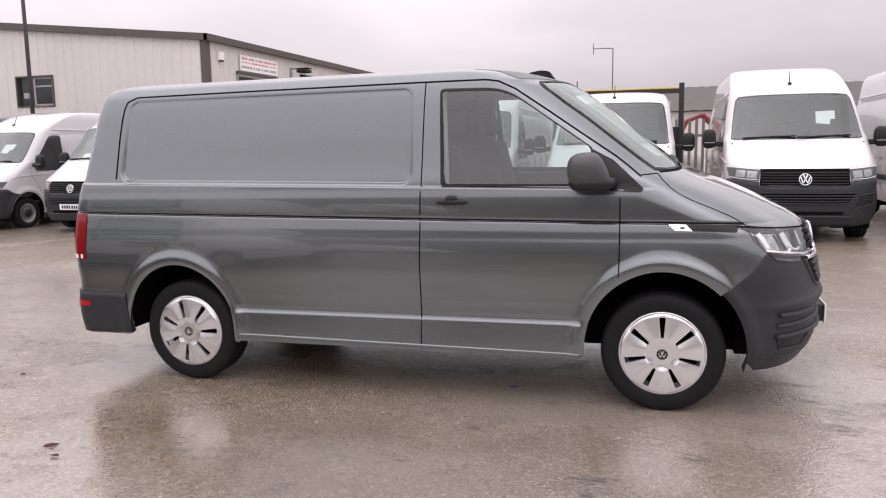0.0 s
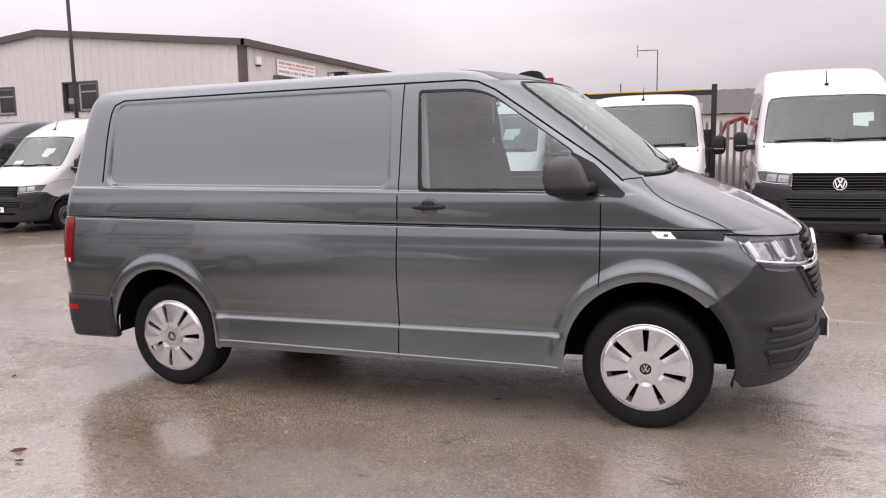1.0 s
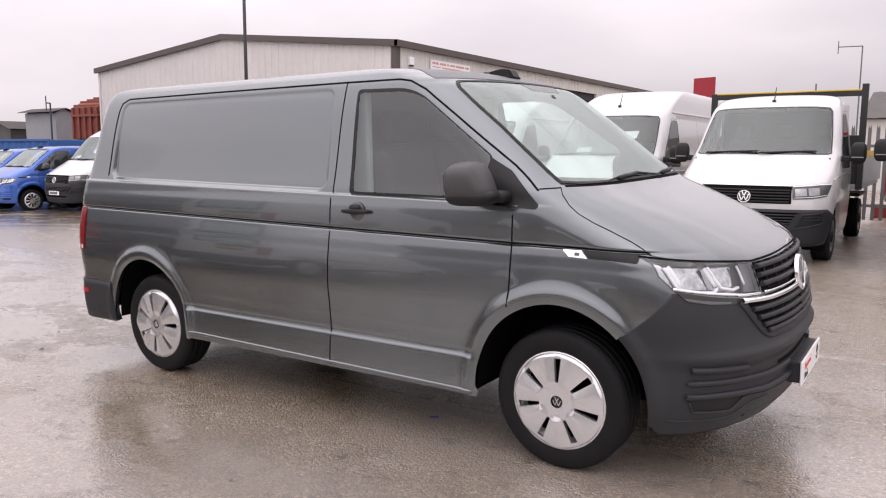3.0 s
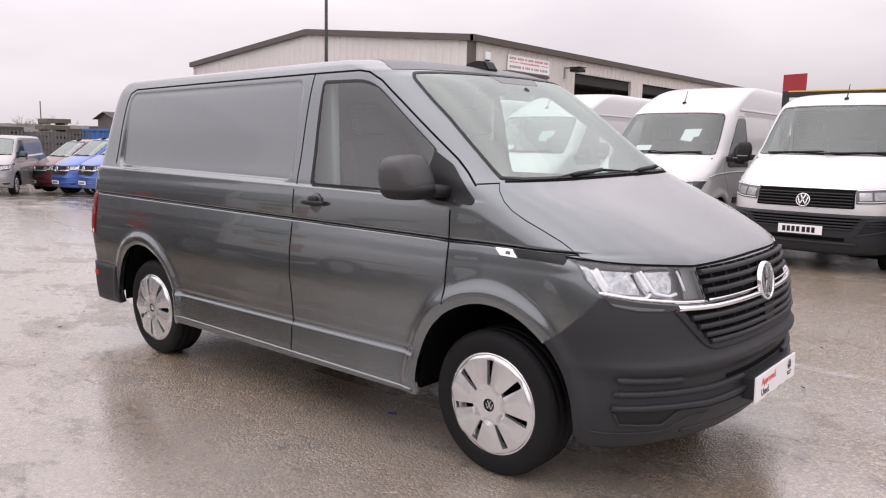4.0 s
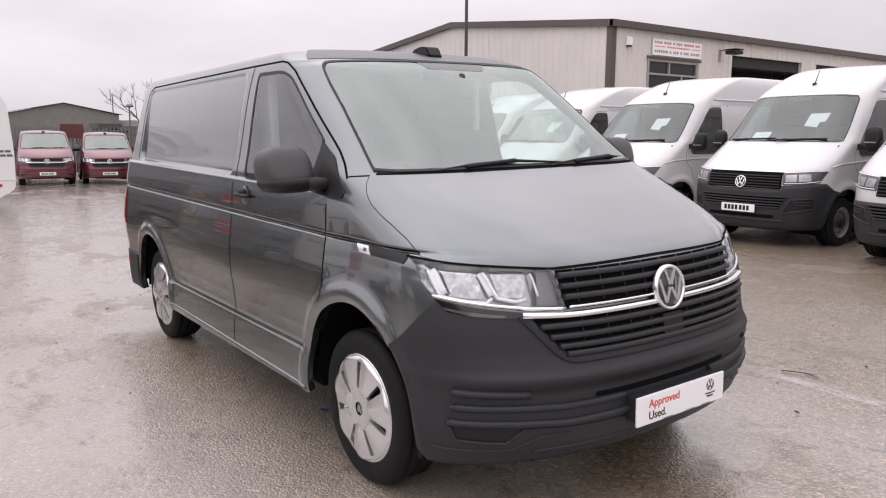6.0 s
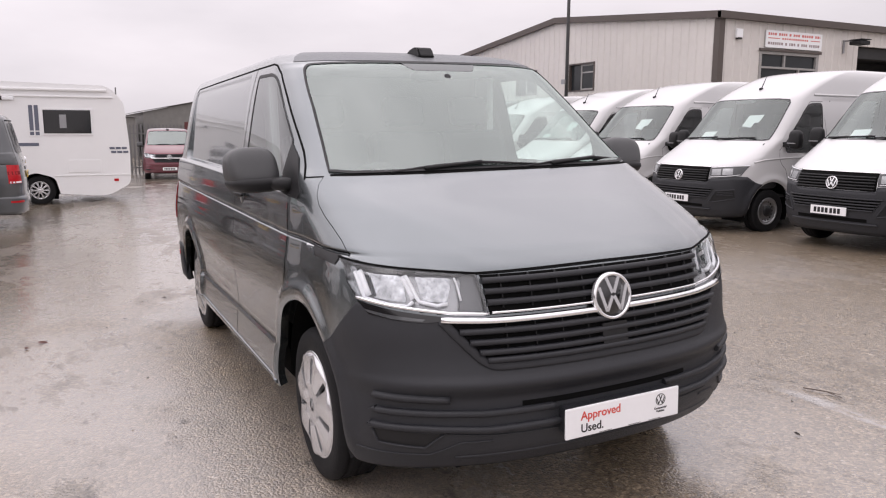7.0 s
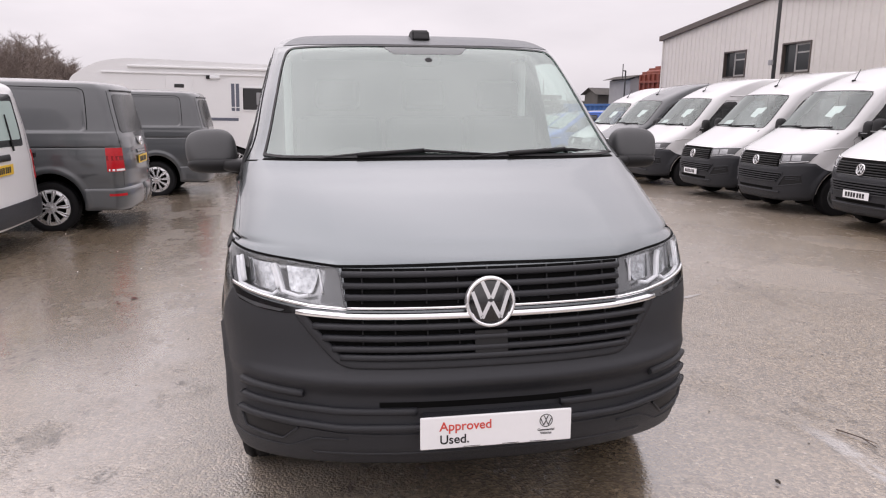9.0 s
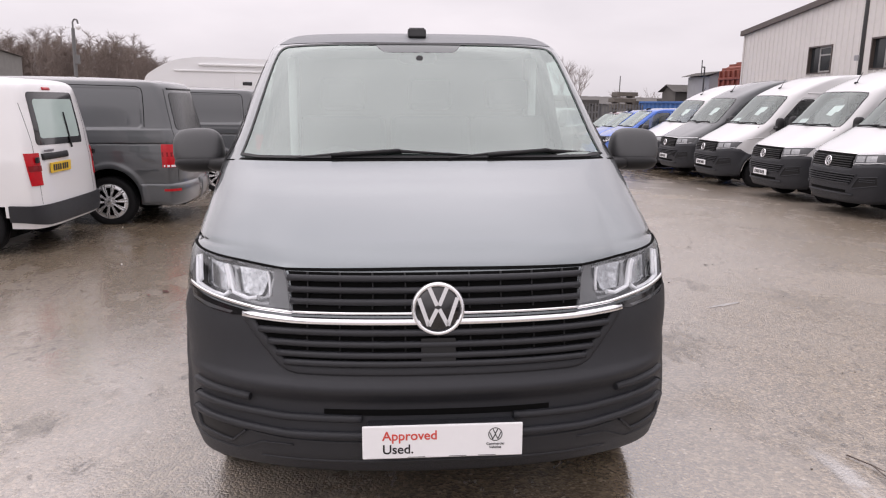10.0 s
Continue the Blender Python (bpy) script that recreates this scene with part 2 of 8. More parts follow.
def rounded(points, radius, steps=5):
    """A polygon with its corners rounded; radius may be one number or one for each corner."""
    out, n = [], len(points)
    rs = radius if isinstance(radius, (list, tuple)) else [radius] * n
    for i in range(n):
        p, a, b = Vector(points[i]), Vector(points[i - 1]), Vector(points[(i + 1) % n])
        u, v = a - p, b - p
        r = min(rs[i], 0.48 * u.length, 0.48 * v.length)
        if r < 1e-5:
            out.append(tuple(p))
            continue
        s, e = p + u.normalized() * r, p + v.normalized() * r
        for k in range(steps + 1):
            t = k / steps
            out.append(tuple((1 - t) ** 2 * s + 2 * t * (1 - t) * p + t * t * e))
    return out


def pchip(xs, ys):
    """A smooth curve through points that never overshoots."""
    xs, ys = np.asarray(xs, float), np.asarray(ys, float)
    h, d = np.diff(xs), np.diff(ys) / np.diff(xs)
    m = np.zeros(len(xs))
    for i in range(1, len(xs) - 1):
        if d[i - 1] * d[i] > 0:
            w1, w2 = 2 * h[i] + h[i - 1], h[i] + 2 * h[i - 1]
            m[i] = (w1 + w2) / (w1 / d[i - 1] + w2 / d[i])
    m[0], m[-1] = d[0], d[-1]

    def curve(x):
        x = np.clip(np.asarray(x, float), xs[0], xs[-1])
        i = np.clip(np.searchsorted(xs, x) - 1, 0, len(h) - 1)
        t = (x - xs[i]) / h[i]
        return ((1 + 2 * t) * (1 - t) ** 2 * ys[i] + t * (1 - t) ** 2 * h[i] * m[i] + t * t * (3 - 2 * t) * ys[i + 1] + t * t * (t - 1) * h[i] * m[i + 1])
    return curve


def step(a, b, x):
    t = np.clip((np.asarray(x, float) - a) / (b - a), 0, 1)
    return t * t * (3 - 2 * t)


def inside(poly, x, y):
    """Which of the points lie in the polygon."""
    hit = np.zeros(np.shape(x), bool)
    n = len(poly)
    for i in range(n):
        (x0, y0), (x1, y1) = poly[i - 1], poly[i]
        if y0 != y1:
            hit ^= ((y0 > y) != (y1 > y)) & (x < (x1 - x0) * (y - y0) / (y1 - y0) + x0)
    return hit


def shrink(poly, k):
    c = np.mean(poly, axis=0)
    return [tuple(c + (np.array(p) - c) * k) for p in poly]


def outward(bm, skin):
    """Turns an open panel so that its face looks away from the vehicle's middle."""
    bm.normal_update()
    c = Vector((-1.0, 0, 1.0))
    w = sum(f.calc_area() * sum(a * b * k for a, b, k in zip(f.normal, f.calc_center_median() - c, (1, 4, 1))) for f in bm.faces)
    if w < 0:
        bmesh.ops.reverse_faces(bm, faces=bm.faces)


class Skin:
    """A vehicle's outer skin: at each height z an outline that runs from the nose's middle (u = 0) round the corner (1), along the side (2)
    to the tail's middle (3); negative u is the other side. The nose points to +x. Rows: z, nose x, corner x, half width, exponents p and q, rear corner x, tail x."""

    def __init__(self, rows, rear=3.0, detail=None, crest=None):
        z = [r[0] for r in rows]
        self.z0, self.z1 = z[0], z[-1]
        self.c = [pchip(z, [r[i] for r in rows]) for i in range(1, 8)]
        self.rear, self.detail, self.crest = rear, detail, crest

    def pt(self, u, z):
        u, z = np.broadcast_arrays(np.asarray(u, float), np.asarray(z, float))
        u = np.where(u > 3, u - 6, np.where(u < -3, u + 6, u))
        a, s = np.abs(u), np.where(u < 0, 1.0, -1.0)
        xf, xs, w, p, q, xq, xr = [c(z) for c in self.c]
        t = np.clip(a, 0, 1) * math.pi / 2
        x = xs + (xf - xs) * np.clip(np.cos(t), 0, 1) ** (2 / q)
        y = w * np.sin(t) ** (2 / p)
        x = np.where(a > 1, xs + (xq - xs) * np.clip(a - 1, 0, 1), x)
        f = np.clip(a - 2, 0, 1) * math.pi / 2
        x = np.where(a > 2, xq + (xr - xq) * np.sin(f) ** (2 / self.rear), x)
        y = np.where(a > 2, w * np.clip(np.cos(f), 0, 1) ** (2 / self.rear), y)
        if self.detail is not None:
            wt = np.where(a <= 1, step(0.35, 0.8, a), np.where(a > 2, 1 - step(2.1, 2.6, a), 1.0))
            y = y + self.detail(x, z) * wt
        if self.crest is not None:
            x = x + self.crest(y, z) * (a < 1)
        return np.stack([x, y * s, z], -1)

    def nrm(self, u, z):
        e = 2e-3
        du = self.pt(np.asarray(u) + e, z) - self.pt(np.asarray(u) - e, z)
        dz = self.pt(u, np.asarray(z) + e) - self.pt(u, np.asarray(z) - e)
        n = np.cross(dz, du)
        return n / (np.linalg.norm(n, axis=-1, keepdims=True) + 1e-12)

    def side(self, x, z, left=False):
        xf, xs, w, p, q, xq, xr = [float(c(z)) for c in self.c]
        if x > xs:
            u = math.acos(min(1.0, ((min(x, xf) - xs) / (xf - xs))) ** (q / 2)) / (math.pi / 2)
        elif x >= xq:
            u = 1 + (xs - x) / (xs - xq)
        else:
            u = 2 + math.asin(min(1.0, ((xq - max(x, xr)) / (xq - xr))) ** (self.rear / 2)) / (math.pi / 2)
        return (-u if left else u, z)

    def front(self, y, z):
        w, p = float(self.c[2](z)), float(self.c[3](z))
        u = math.asin(min(1.0, abs(y) / w) ** (p / 2)) / (math.pi / 2)
        return (u if y < 0 else -u, z)

    def back(self, y, z):
        w = float(self.c[2](z))
        u = 2 + math.acos(min(1.0, abs(y) / w) ** (self.rear / 2)) / (math.pi / 2)
        return (u if y < 0 else -u, z)

    def shell(self, us, zs, holes=(), keep=None):
        """The skin as a grid, with the given (u, z) polygons left open and a cap on top."""
        U, Z = np.meshgrid(us, zs)
        P = self.pt(U, Z)
        nz, nu = U.shape
        j, i = np.meshgrid(np.arange(nz - 1), np.arange(nu - 1), indexing="ij")
        a = j * nu + i
        F = np.stack([a, a + nu, a + nu + 1, a + 1], -1).reshape(-1, 4)
        uc, zc = (U[:-1, :-1] + U[1:, 1:]).ravel() / 2, (Z[:-1, :-1] + Z[1:, 1:]).ravel() / 2
        ok = np.ones(len(F), bool)
        for h in holes:
            ok &= ~inside(h, uc, zc)
        if keep is not None:
            C = P.reshape(-1, 3)[F].mean(1)
            ok &= keep(C[:, 0], C[:, 1], C[:, 2])
        F = F[ok]
        verts, faces = P.reshape(-1, 3), F.tolist()
        faces.append(list(range((nz - 1) * nu, nz * nu))[::-1])
        me = bpy.data.meshes.new("shell")
        me.from_pydata(verts.tolist(), [], faces)
        me.validate()
        bm = bmesh.new()
        bm.from_mesh(me)
        bpy.data.meshes.remove(me)
        bmesh.ops.remove_doubles(bm, verts=bm.verts, dist=1e-5)
        loose = [v for v in bm.verts if not v.link_faces]
        bmesh.ops.delete(bm, geom=loose, context="VERTS")
        bmesh.ops.recalc_face_normals(bm, faces=bm.faces)
        for fc in bm.faces:
            fc.smooth = True
        return bm

    def patch(self, poly, off=0.002, thick=0.012, nu=24, nz=24):
        """A panel that follows the skin inside a (u, z) polygon, raised by off, with a rim turned in."""
        bm = bmesh.new()
        bm.faces.new([bm.verts.new((u, 0, z)) for u, z in poly])
        for ax, n in ((0, nu), (2, nz)):
            v = [p[0 if ax == 0 else 1] for p in poly]
            lo, hi = min(v), max(v)
            for k in range(1, n):
                c = lo + (hi - lo) * k / n
                co, no = [0, 0, 0], [0, 0, 0]
                co[ax], no[ax] = c, 1
                bmesh.ops.bisect_plane(bm, geom=bm.verts[:] + bm.edges[:] + bm.faces[:], dist=1e-6, plane_co=co, plane_no=no)
        rim = [e for e in bm.edges if e.is_boundary]
        flat = np.array([(v.co.x, v.co.z) for v in bm.verts])
        p3 = self.pt(flat[:, 0], flat[:, 1])
        n3 = self.nrm(flat[:, 0], flat[:, 1])
        n3 *= np.sign((n3 * (p3 - np.array([-1.0, 0, 1.0])) * np.array([1, 4, 1])).sum(-1, keepdims=True))
        for i, v in enumerate(bm.verts):
            v.co = p3[i] + n3[i] * off
        for fc in bm.faces:
            fc.smooth = True
        bm.verts.index_update()
        if thick:
            twin = {}
            for e in rim:
                e.smooth = False
                for v in e.verts:
                    if v not in twin:
                        twin[v] = bm.verts.new(Vector(v.co) - Vector(n3[v.index]) * thick)
                a, b = e.verts
                bm.faces.new((a, b, twin[b], twin[a]))
        bmesh.ops.recalc_face_normals(bm, faces=bm.faces)
        outward(bm, self)
        return bm

    def fill(self, top, low, off=0.004, thick=0.03, nu=60, nz=24):
        """A panel between two (u, z) edges that share their ends: columns at even steps of u."""
        T, L = np.array(sorted(top)), np.array(sorted(low))
        us = np.unique(np.concatenate([np.linspace(T[0, 0], T[-1, 0], nu), T[:, 0], L[:, 0]]))
        us = us[(us >= max(T[0, 0], L[0, 0])) & (us <= min(T[-1, 0], L[-1, 0]))]
        zt, zl = np.interp(us, T[:, 0], T[:, 1]), np.interp(us, L[:, 0], L[:, 1])
        k = np.linspace(0, 1, nz)[:, None]
        Z = zl * (1 - k) + zt * k
        U = np.broadcast_to(us, Z.shape)
        P, N = self.pt(U, Z), self.nrm(U, Z)
        N = N * np.sign((N * (P - np.array([-1.0, 0, 1.0])) * np.array([1, 4, 1])).sum(-1, keepdims=True))
        Q = P + N * off
        bm = bmesh.new()
        rows = [[bm.verts.new(p) for p in r] for r in Q]
        inner = (P[0] + N[0] * (off - thick), P[-1] + N[-1] * (off - thick))
        edge = [[bm.verts.new(p) for p in r] for r in inner]
        for r, t in zip(rows, rows[1:]):
            for i in range(len(us) - 1):
                bm.faces.new((r[i], r[i + 1], t[i + 1], t[i])).smooth = True
        for r, t in ((edge[0], rows[0]), (rows[-1], edge[1])):
            for i in range(len(us) - 1):
                f = bm.faces.new((r[i], r[i + 1], t[i + 1], t[i]))
        for i in (0, -1):
            bm.faces.new([r[i] for r in rows] + [edge[1][i], edge[0][i]])
        for e in bm.edges:
            a = e.calc_face_angle(0)
            if a > 0.6:
                e.smooth = False
        bmesh.ops.recalc_face_normals(bm, faces=bm.faces)
        outward(bm, self)
        return bm

    def line(self, pts, d=0.03, left=False):
        """A path on the side from (x, z) points, dense enough to run true."""
        out = []
        for (x0, z0), (x1, z1) in zip(pts, pts[1:]):
            n = max(1, int(math.hypot(x1 - x0, z1 - z0) / d))
            out += [self.side(x0 + (x1 - x0) * k / n, z0 + (z1 - z0) * k / n, left) for k in range(n)]
        return out + [self.side(*pts[-1], left)]

    def band(self, path_a, path_b, off=0.004, thick=0.04, steps=4):
        """A strip of skin between two (u, z) paths of equal length, its second edge turned in."""
        A, B = np.array(path_a), np.array(path_b)
        bm = bmesh.new()
        rows = []
        for k in range(steps + 1):
            q = A + (B - A) * k / steps
            p, n = self.pt(q[:, 0], q[:, 1]), self.nrm(q[:, 0], q[:, 1])
            n *= np.sign((n * (p - np.array([-1.0, 0, 1.0])) * np.array([1, 4, 1])).sum(-1, keepdims=True))
            rows.append([bm.verts.new(a + b * off * (k / steps) ** 0.5) for a, b in zip(p, n)])
        rows.append([bm.verts.new(a + b * (off - thick)) for a, b in zip(p, n)])
        for r, t in zip(rows, rows[1:]):
            for i in range(len(r) - 1):
                bm.faces.new((r[i], r[i + 1], t[i + 1], t[i])).smooth = True
        for e in bm.edges:
            if all(v in set(rows[-2]) for v in e.verts):
                e.smooth = False
        bmesh.ops.recalc_face_normals(bm, faces=bm.faces)
        outward(bm, self)
        return bm

    def along(self, path, spacing=0.02, closed=False):
        """Points and normals on the skin along a (u, z) path."""
        pts = list(path) + ([path[0]] if closed else [])
        uz = []
        for (u0, z0), (u1, z1) in zip(pts, pts[1:]):
            d = np.linalg.norm(self.pt(u1, z1) - self.pt(u0, z0))
            n = max(1, int(d / spacing))
            for k in range(n):
                uz.append((u0 + (u1 - u0) * k / n, z0 + (z1 - z0) * k / n))
        if not closed:
            uz.append(pts[-1])
        uz = np.array(uz)
        p, n = self.pt(uz[:, 0], uz[:, 1]), self.nrm(uz[:, 0], uz[:, 1])
        n *= np.sign((n * (p - np.array([-1.0, 0, 1.0])) * np.array([1, 4, 1])).sum(-1, keepdims=True))
        return p, n

    def strip(self, path, width, off=0.0012, height=0.0, spacing=0.02, closed=False, shift=0.0, bm=None):
        """A narrow band along a path; with a height it is a bar with a rounded section."""
        p, n = self.along(path, spacing, closed)
        t = np.roll(p, -1, 0) - np.roll(p, 1, 0)
        if not closed:
            t[0], t[-1] = p[1] - p[0], p[-1] - p[-2]
        b = np.cross(t, n)
        b /= np.linalg.norm(b, axis=-1, keepdims=True) + 1e-12
        bm = bm or bmesh.new()
        if height:
            sec = [(-0.5, -0.3), (-0.5, 0.55), (-0.32, 0.95), (0.0, 1.0), (0.32, 0.95), (0.5, 0.55), (0.5, -0.3)]
        else:
            sec = [(-0.5, 0), (0.5, 0)]
        rows = [[bm.verts.new(p[i] + b[i] * (s * width + shift) + n[i] * (off + h * height)) for s, h in sec] for i in range(len(p))]
        m = len(rows)
        for i in range(m if closed else m - 1):
            r, q = rows[i], rows[(i + 1) % m]
            for k in range(len(sec) - 1):
                bm.faces.new((r[k], q[k], q[k + 1], r[k + 1])).smooth = True
        if height and not closed:
            bm.faces.new(rows[0])
            bm.faces.new(rows[-1][::-1])
        bmesh.ops.recalc_face_normals(bm, faces=bm.faces)
        return bm

    def ring(self, poly, k, off=0.0015, thick=0.004):
        """A frame between a (u, z) polygon and its shrunken copy."""
        inner = shrink(poly, k)
        bm = bmesh.new()
        A, B = np.array(poly), np.array(inner)
        pa, pb = self.pt(A[:, 0], A[:, 1]), self.pt(B[:, 0], B[:, 1])
        na, nb = self.nrm(A[:, 0], A[:, 1]), self.nrm(B[:, 0], B[:, 1])
        for p, q in ((pa, na), (pb, nb)):
            q *= np.sign((q * (p - np.array([-1.0, 0, 1.0])) * np.array([1, 4, 1])).sum(-1, keepdims=True))
        o = [bm.verts.new(p + n * off) for p, n in zip(pa, na)]
        i = [bm.verts.new(p + n * off) for p, n in zip(pb, nb)]
        ob = [bm.verts.new(p + n * (off - thick)) for p, n in zip(pa, na)]
        m = len(o)
        for k2 in range(m):
            j = (k2 + 1) % m
            bm.faces.new((o[k2], o[j], i[j], i[k2]))
            bm.faces.new((o[k2], ob[k2], ob[j], o[j]))
        bmesh.ops.recalc_face_normals(bm, faces=bm.faces)
        return bm


def dense(poly, d):
    """The polygon with points added so that no edge is longer than d."""
    out = []
    for i in range(len(poly)):
        a, b = np.array(poly[i]), np.array(poly[(i + 1) % len(poly)])
        n = max(1, int(np.linalg.norm(b - a) / d))
        out += [tuple(a + (b - a) * k / n) for k in range(n)]
    return out


def superblock(size, n=(3.5, 3.5), seg=(28, 18), m=None):
    """A pebble-like block: a superellipsoid of the given size."""
    bm = bmesh.new()
    rows = []
    for j in range(1, seg[1]):
        v = -math.pi / 2 + math.pi * j / seg[1]
        row = []
        for i in range(seg[0]):
            u = 2 * math.pi * i / seg[0]
            def pw(c, e):
                return math.copysign(abs(c) ** (2 / e), c)
            row.append(bm.verts.new((size[0] / 2 * pw(math.cos(v), n[1]) * pw(math.cos(u), n[0]), size[1] / 2 * pw(math.cos(v), n[1]) * pw(math.sin(u), n[0]), size[2] / 2 * pw(math.sin(v), n[1]))))
        rows.append(row)
    for p, q in zip(rows, rows[1:]):
        for i in range(seg[0]):
            bm.faces.new((p[i], p[(i + 1) % seg[0]], q[(i + 1) % seg[0]], q[i]))
    bm.faces.new(rows[0][::-1])
    bm.faces.new(rows[-1])
    for fc in bm.faces:
        fc.smooth = True
    if m is not None:
        bm.transform(m)
    bmesh.ops.recalc_face_normals(bm, faces=bm.faces)
    return bm


def words(body, size, material, parent, m, name="lettering", align="LEFT"):
    """Raised lettering as a mesh."""
    c = bpy.data.curves.new(name, "FONT")
    c.body, c.size, c.extrude, c.align_x, c.offset = body, size, 0.0008, align, size * 0.012
    tmp = bpy.data.objects.new("tmp", c)
    scene.collection.objects.link(tmp)
    dg = bpy.context.evaluated_depsgraph_get()
    me = bpy.data.meshes.new_from_object(tmp.evaluated_get(dg))
    bpy.data.objects.remove(tmp)
    me.transform(m)
    me.materials.clear()
    return mesh_part(name, me, material, parent)


def emblem(parent, m, r, name="badge"):
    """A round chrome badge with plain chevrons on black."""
    disc = part(name, lathe([(0.001, 0.006), (r * 0.82, 0.006), (r * 0.84, 0.003), (r * 0.9, -0.004), (r, -0.006)], 40, "Z", m), GLOSSBLACK, parent, "black badge in a chrome ring", smooth=True)
    part("badge_ring", lathe([(r * 0.84, 0.002), (r * 0.87, 0.010), (r * 0.95, 0.011), (r, 0.004), (r * 1.01, -0.008)], 40, "Z", m), BADGE, disc, smooth=True)
    def bar(a, b, w):
        bm = bmesh.new()
        a, b = Vector((*a, 0)) * r, Vector((*b, 0)) * r
        d = (b - a).normalized()
        s = Vector((-d.y, d.x, 0)) * w * r / 2
        lo = [bm.verts.new(p + Vector((0, 0, 0.005))) for p in (a - s, b - s, b + s, a + s)]
        hi = [bm.verts.new(p + Vector((0, 0, 0.010))) for p in (a - s, b - s, b + s, a + s)]
        bm.faces.new(hi)
        for i in range(4):
            bm.faces.new((lo[i], lo[(i + 1) % 4], hi[(i + 1) % 4], hi[i]))
        bm.transform(m)
        bmesh.ops.recalc_face_normals(bm, faces=bm.faces)
        part("badge_chevron", bm, BADGE, disc)
    for s in (-1, 1):
        bar((s * 0.33, 0.80), (s * 0.04, 0.13), 0.15)
        bar((s * 0.72, 0.42), (s * 0.36, -0.62), 0.15)
        bar((s * 0.36, -0.62), (s * 0.04, 0.00), 0.15)
    return disc


def number_plate(parent, m, w=0.52, h=0.111, material=None, bars=7):
    """A plate whose marks are plain bars. It faces +z of m, x to the right."""
    p = part("number_plate", block(bmesh.new(), (-w / 2, -h / 2, -0.006), (w / 2, h / 2, 0.006), 0.004, m), material or WHITEPLATE, parent, "number plate with dark bars")
    x = -w * 0.40
    for i in range(bars):
        bw = w * 0.075
        part("plate_bar", block(bmesh.new(), (x, -h * 0.3, 0.006), (x + bw, h * 0.3, 0.0085), 0, m), INK, p)
        x += bw + w * (0.055 if i == 3 else 0.032)
    return p


# ---- wheels ----
def wheel(parent, x, y, z, out, r=0.335, width=0.215, rim=0.222, style="cover", turn=0.0):
    """A wheel whose outer face looks to out (-1 or 1) along y."""
    m = Matrix.Translation((x, y, z)) @ Matrix.Diagonal((1, -out, 1, 1)) @ pose(0, 0, 0, 0, turn, 0)
    w = bpy.data.objects.new("wheel", None)
    scene.collection.objects.link(w)
    w.empty_display_size, w.parent = 0.1, parent
    h = width / 2
    prof = [(rim - 0.012, -h * 0.72), (rim - 0.004, -h * 0.90), (rim + 0.012, -h * 0.985), (rim + 0.045, -h), (r - 0.035, -h * 0.985), (r - 0.016, -h * 0.93), (r - 0.006, -h * 0.80)]
    for c in (-0.5, 0.0, 0.5):
        prof += [(r, h * (c - 0.2)), (r, h * (c - 0.06)), (r - 0.008, h * (c - 0.045)), (r - 0.008, h * (c + 0.045)), (r, h * (c + 0.06)), (r, h * (c + 0.2))]
    prof += [(r - 0.006, h * 0.80), (r - 0.016, h * 0.93), (rim + 0.045, h), (rim - 0.012, h * 0.72)]
    part("tyre", lathe(prof, 64, "Y", m), RUBBER, w, smooth=True)
    # the drum's near-black paints the shade behind the wheel's slots
    part("brake_drum", lathe([(0.001, -h * 0.2), (rim * 0.93, -h * 0.2), (rim, h * 0.6)], 32, "Y", m), GAPSHADE, w)
    part("rim", lathe([(rim - 0.045, -h * 0.5), (rim - 0.03, -h * 0.70), (rim - 0.016, -h * 0.90), (rim - 0.006, -h * 0.97), (rim + 0.002, -h * 0.93), (rim + 0.002, -h * 0.6)], 56, "Y", m), SILVER if style != "steel" else STEEL, w, smooth=True)
    bm = bmesh.new()
    if style == "cover":
        n, half, r0, r1, R, depth = 7, 0.085, 0.092, 0.205, rim - 0.003, 0.016
    elif style == "alloy":
        n, half, r0, r1, R, depth = 10, 0.17, 0.075, 0.188, rim - 0.004, 0.03
    else:
        n, half, r0, r1, R, depth = 16, 0.10, 0.138, 0.165, rim - 0.02, 0.012
    sec = 2 * math.pi / n
    off = [-sec / 2, -sec * 0.36, -half * 1.35, -half, -half * 0.4, half * 0.4, half, half * 1.35, sec * 0.36]
    th = [math.pi / 2 + k * sec + o for k in range(n) for o in off]
    rs = [0.030, 0.05, r0 - 0.012, r0, r0 + 0.006, (r0 + r1) / 2, r1 - 0.006, r1, r1 + 0.008, R - 0.008, R]
    def height(rr, t):
        o = (t - math.pi / 2 + sec / 2) % sec - sec / 2
        petal = 0.014 * math.sin(math.pi * min(1.0, abs(o) / (sec / 2)) / 2) ** 2 * (1 if r0 - 0.01 < rr < R - 0.004 else 0) if style == "cover" else 0
        dome = 0.016 * (1 - (rr / R) ** 2) + petal if style != "steel" else (0.03 * math.cos(min(1, rr / R) * 5.2) - 0.02)
        edge = -depth * 0.22 * math.exp(-((abs(o) - half * 1.2) / (half * 0.6)) ** 2) * (1 if r0 - 0.01 < rr < R - 0.01 else 0) if style == "cover" else 0
        lip = -0.012 if rr >= R - 0.001 else 0
        return -h * 0.96 - dome + edge - lip
    grid = [[bm.verts.new((rr * math.cos(t), height(rr, t), rr * math.sin(t))) for t in th] for rr in rs]
    m2 = len(th)
    per = len(off)
    for i in range(len(rs) - 1):
        for j in range(m2):
            k = j % per
            mid = (rs[i] + rs[i + 1]) / 2
            if r0 < mid < r1 and 3 <= k <= 5:
                continue
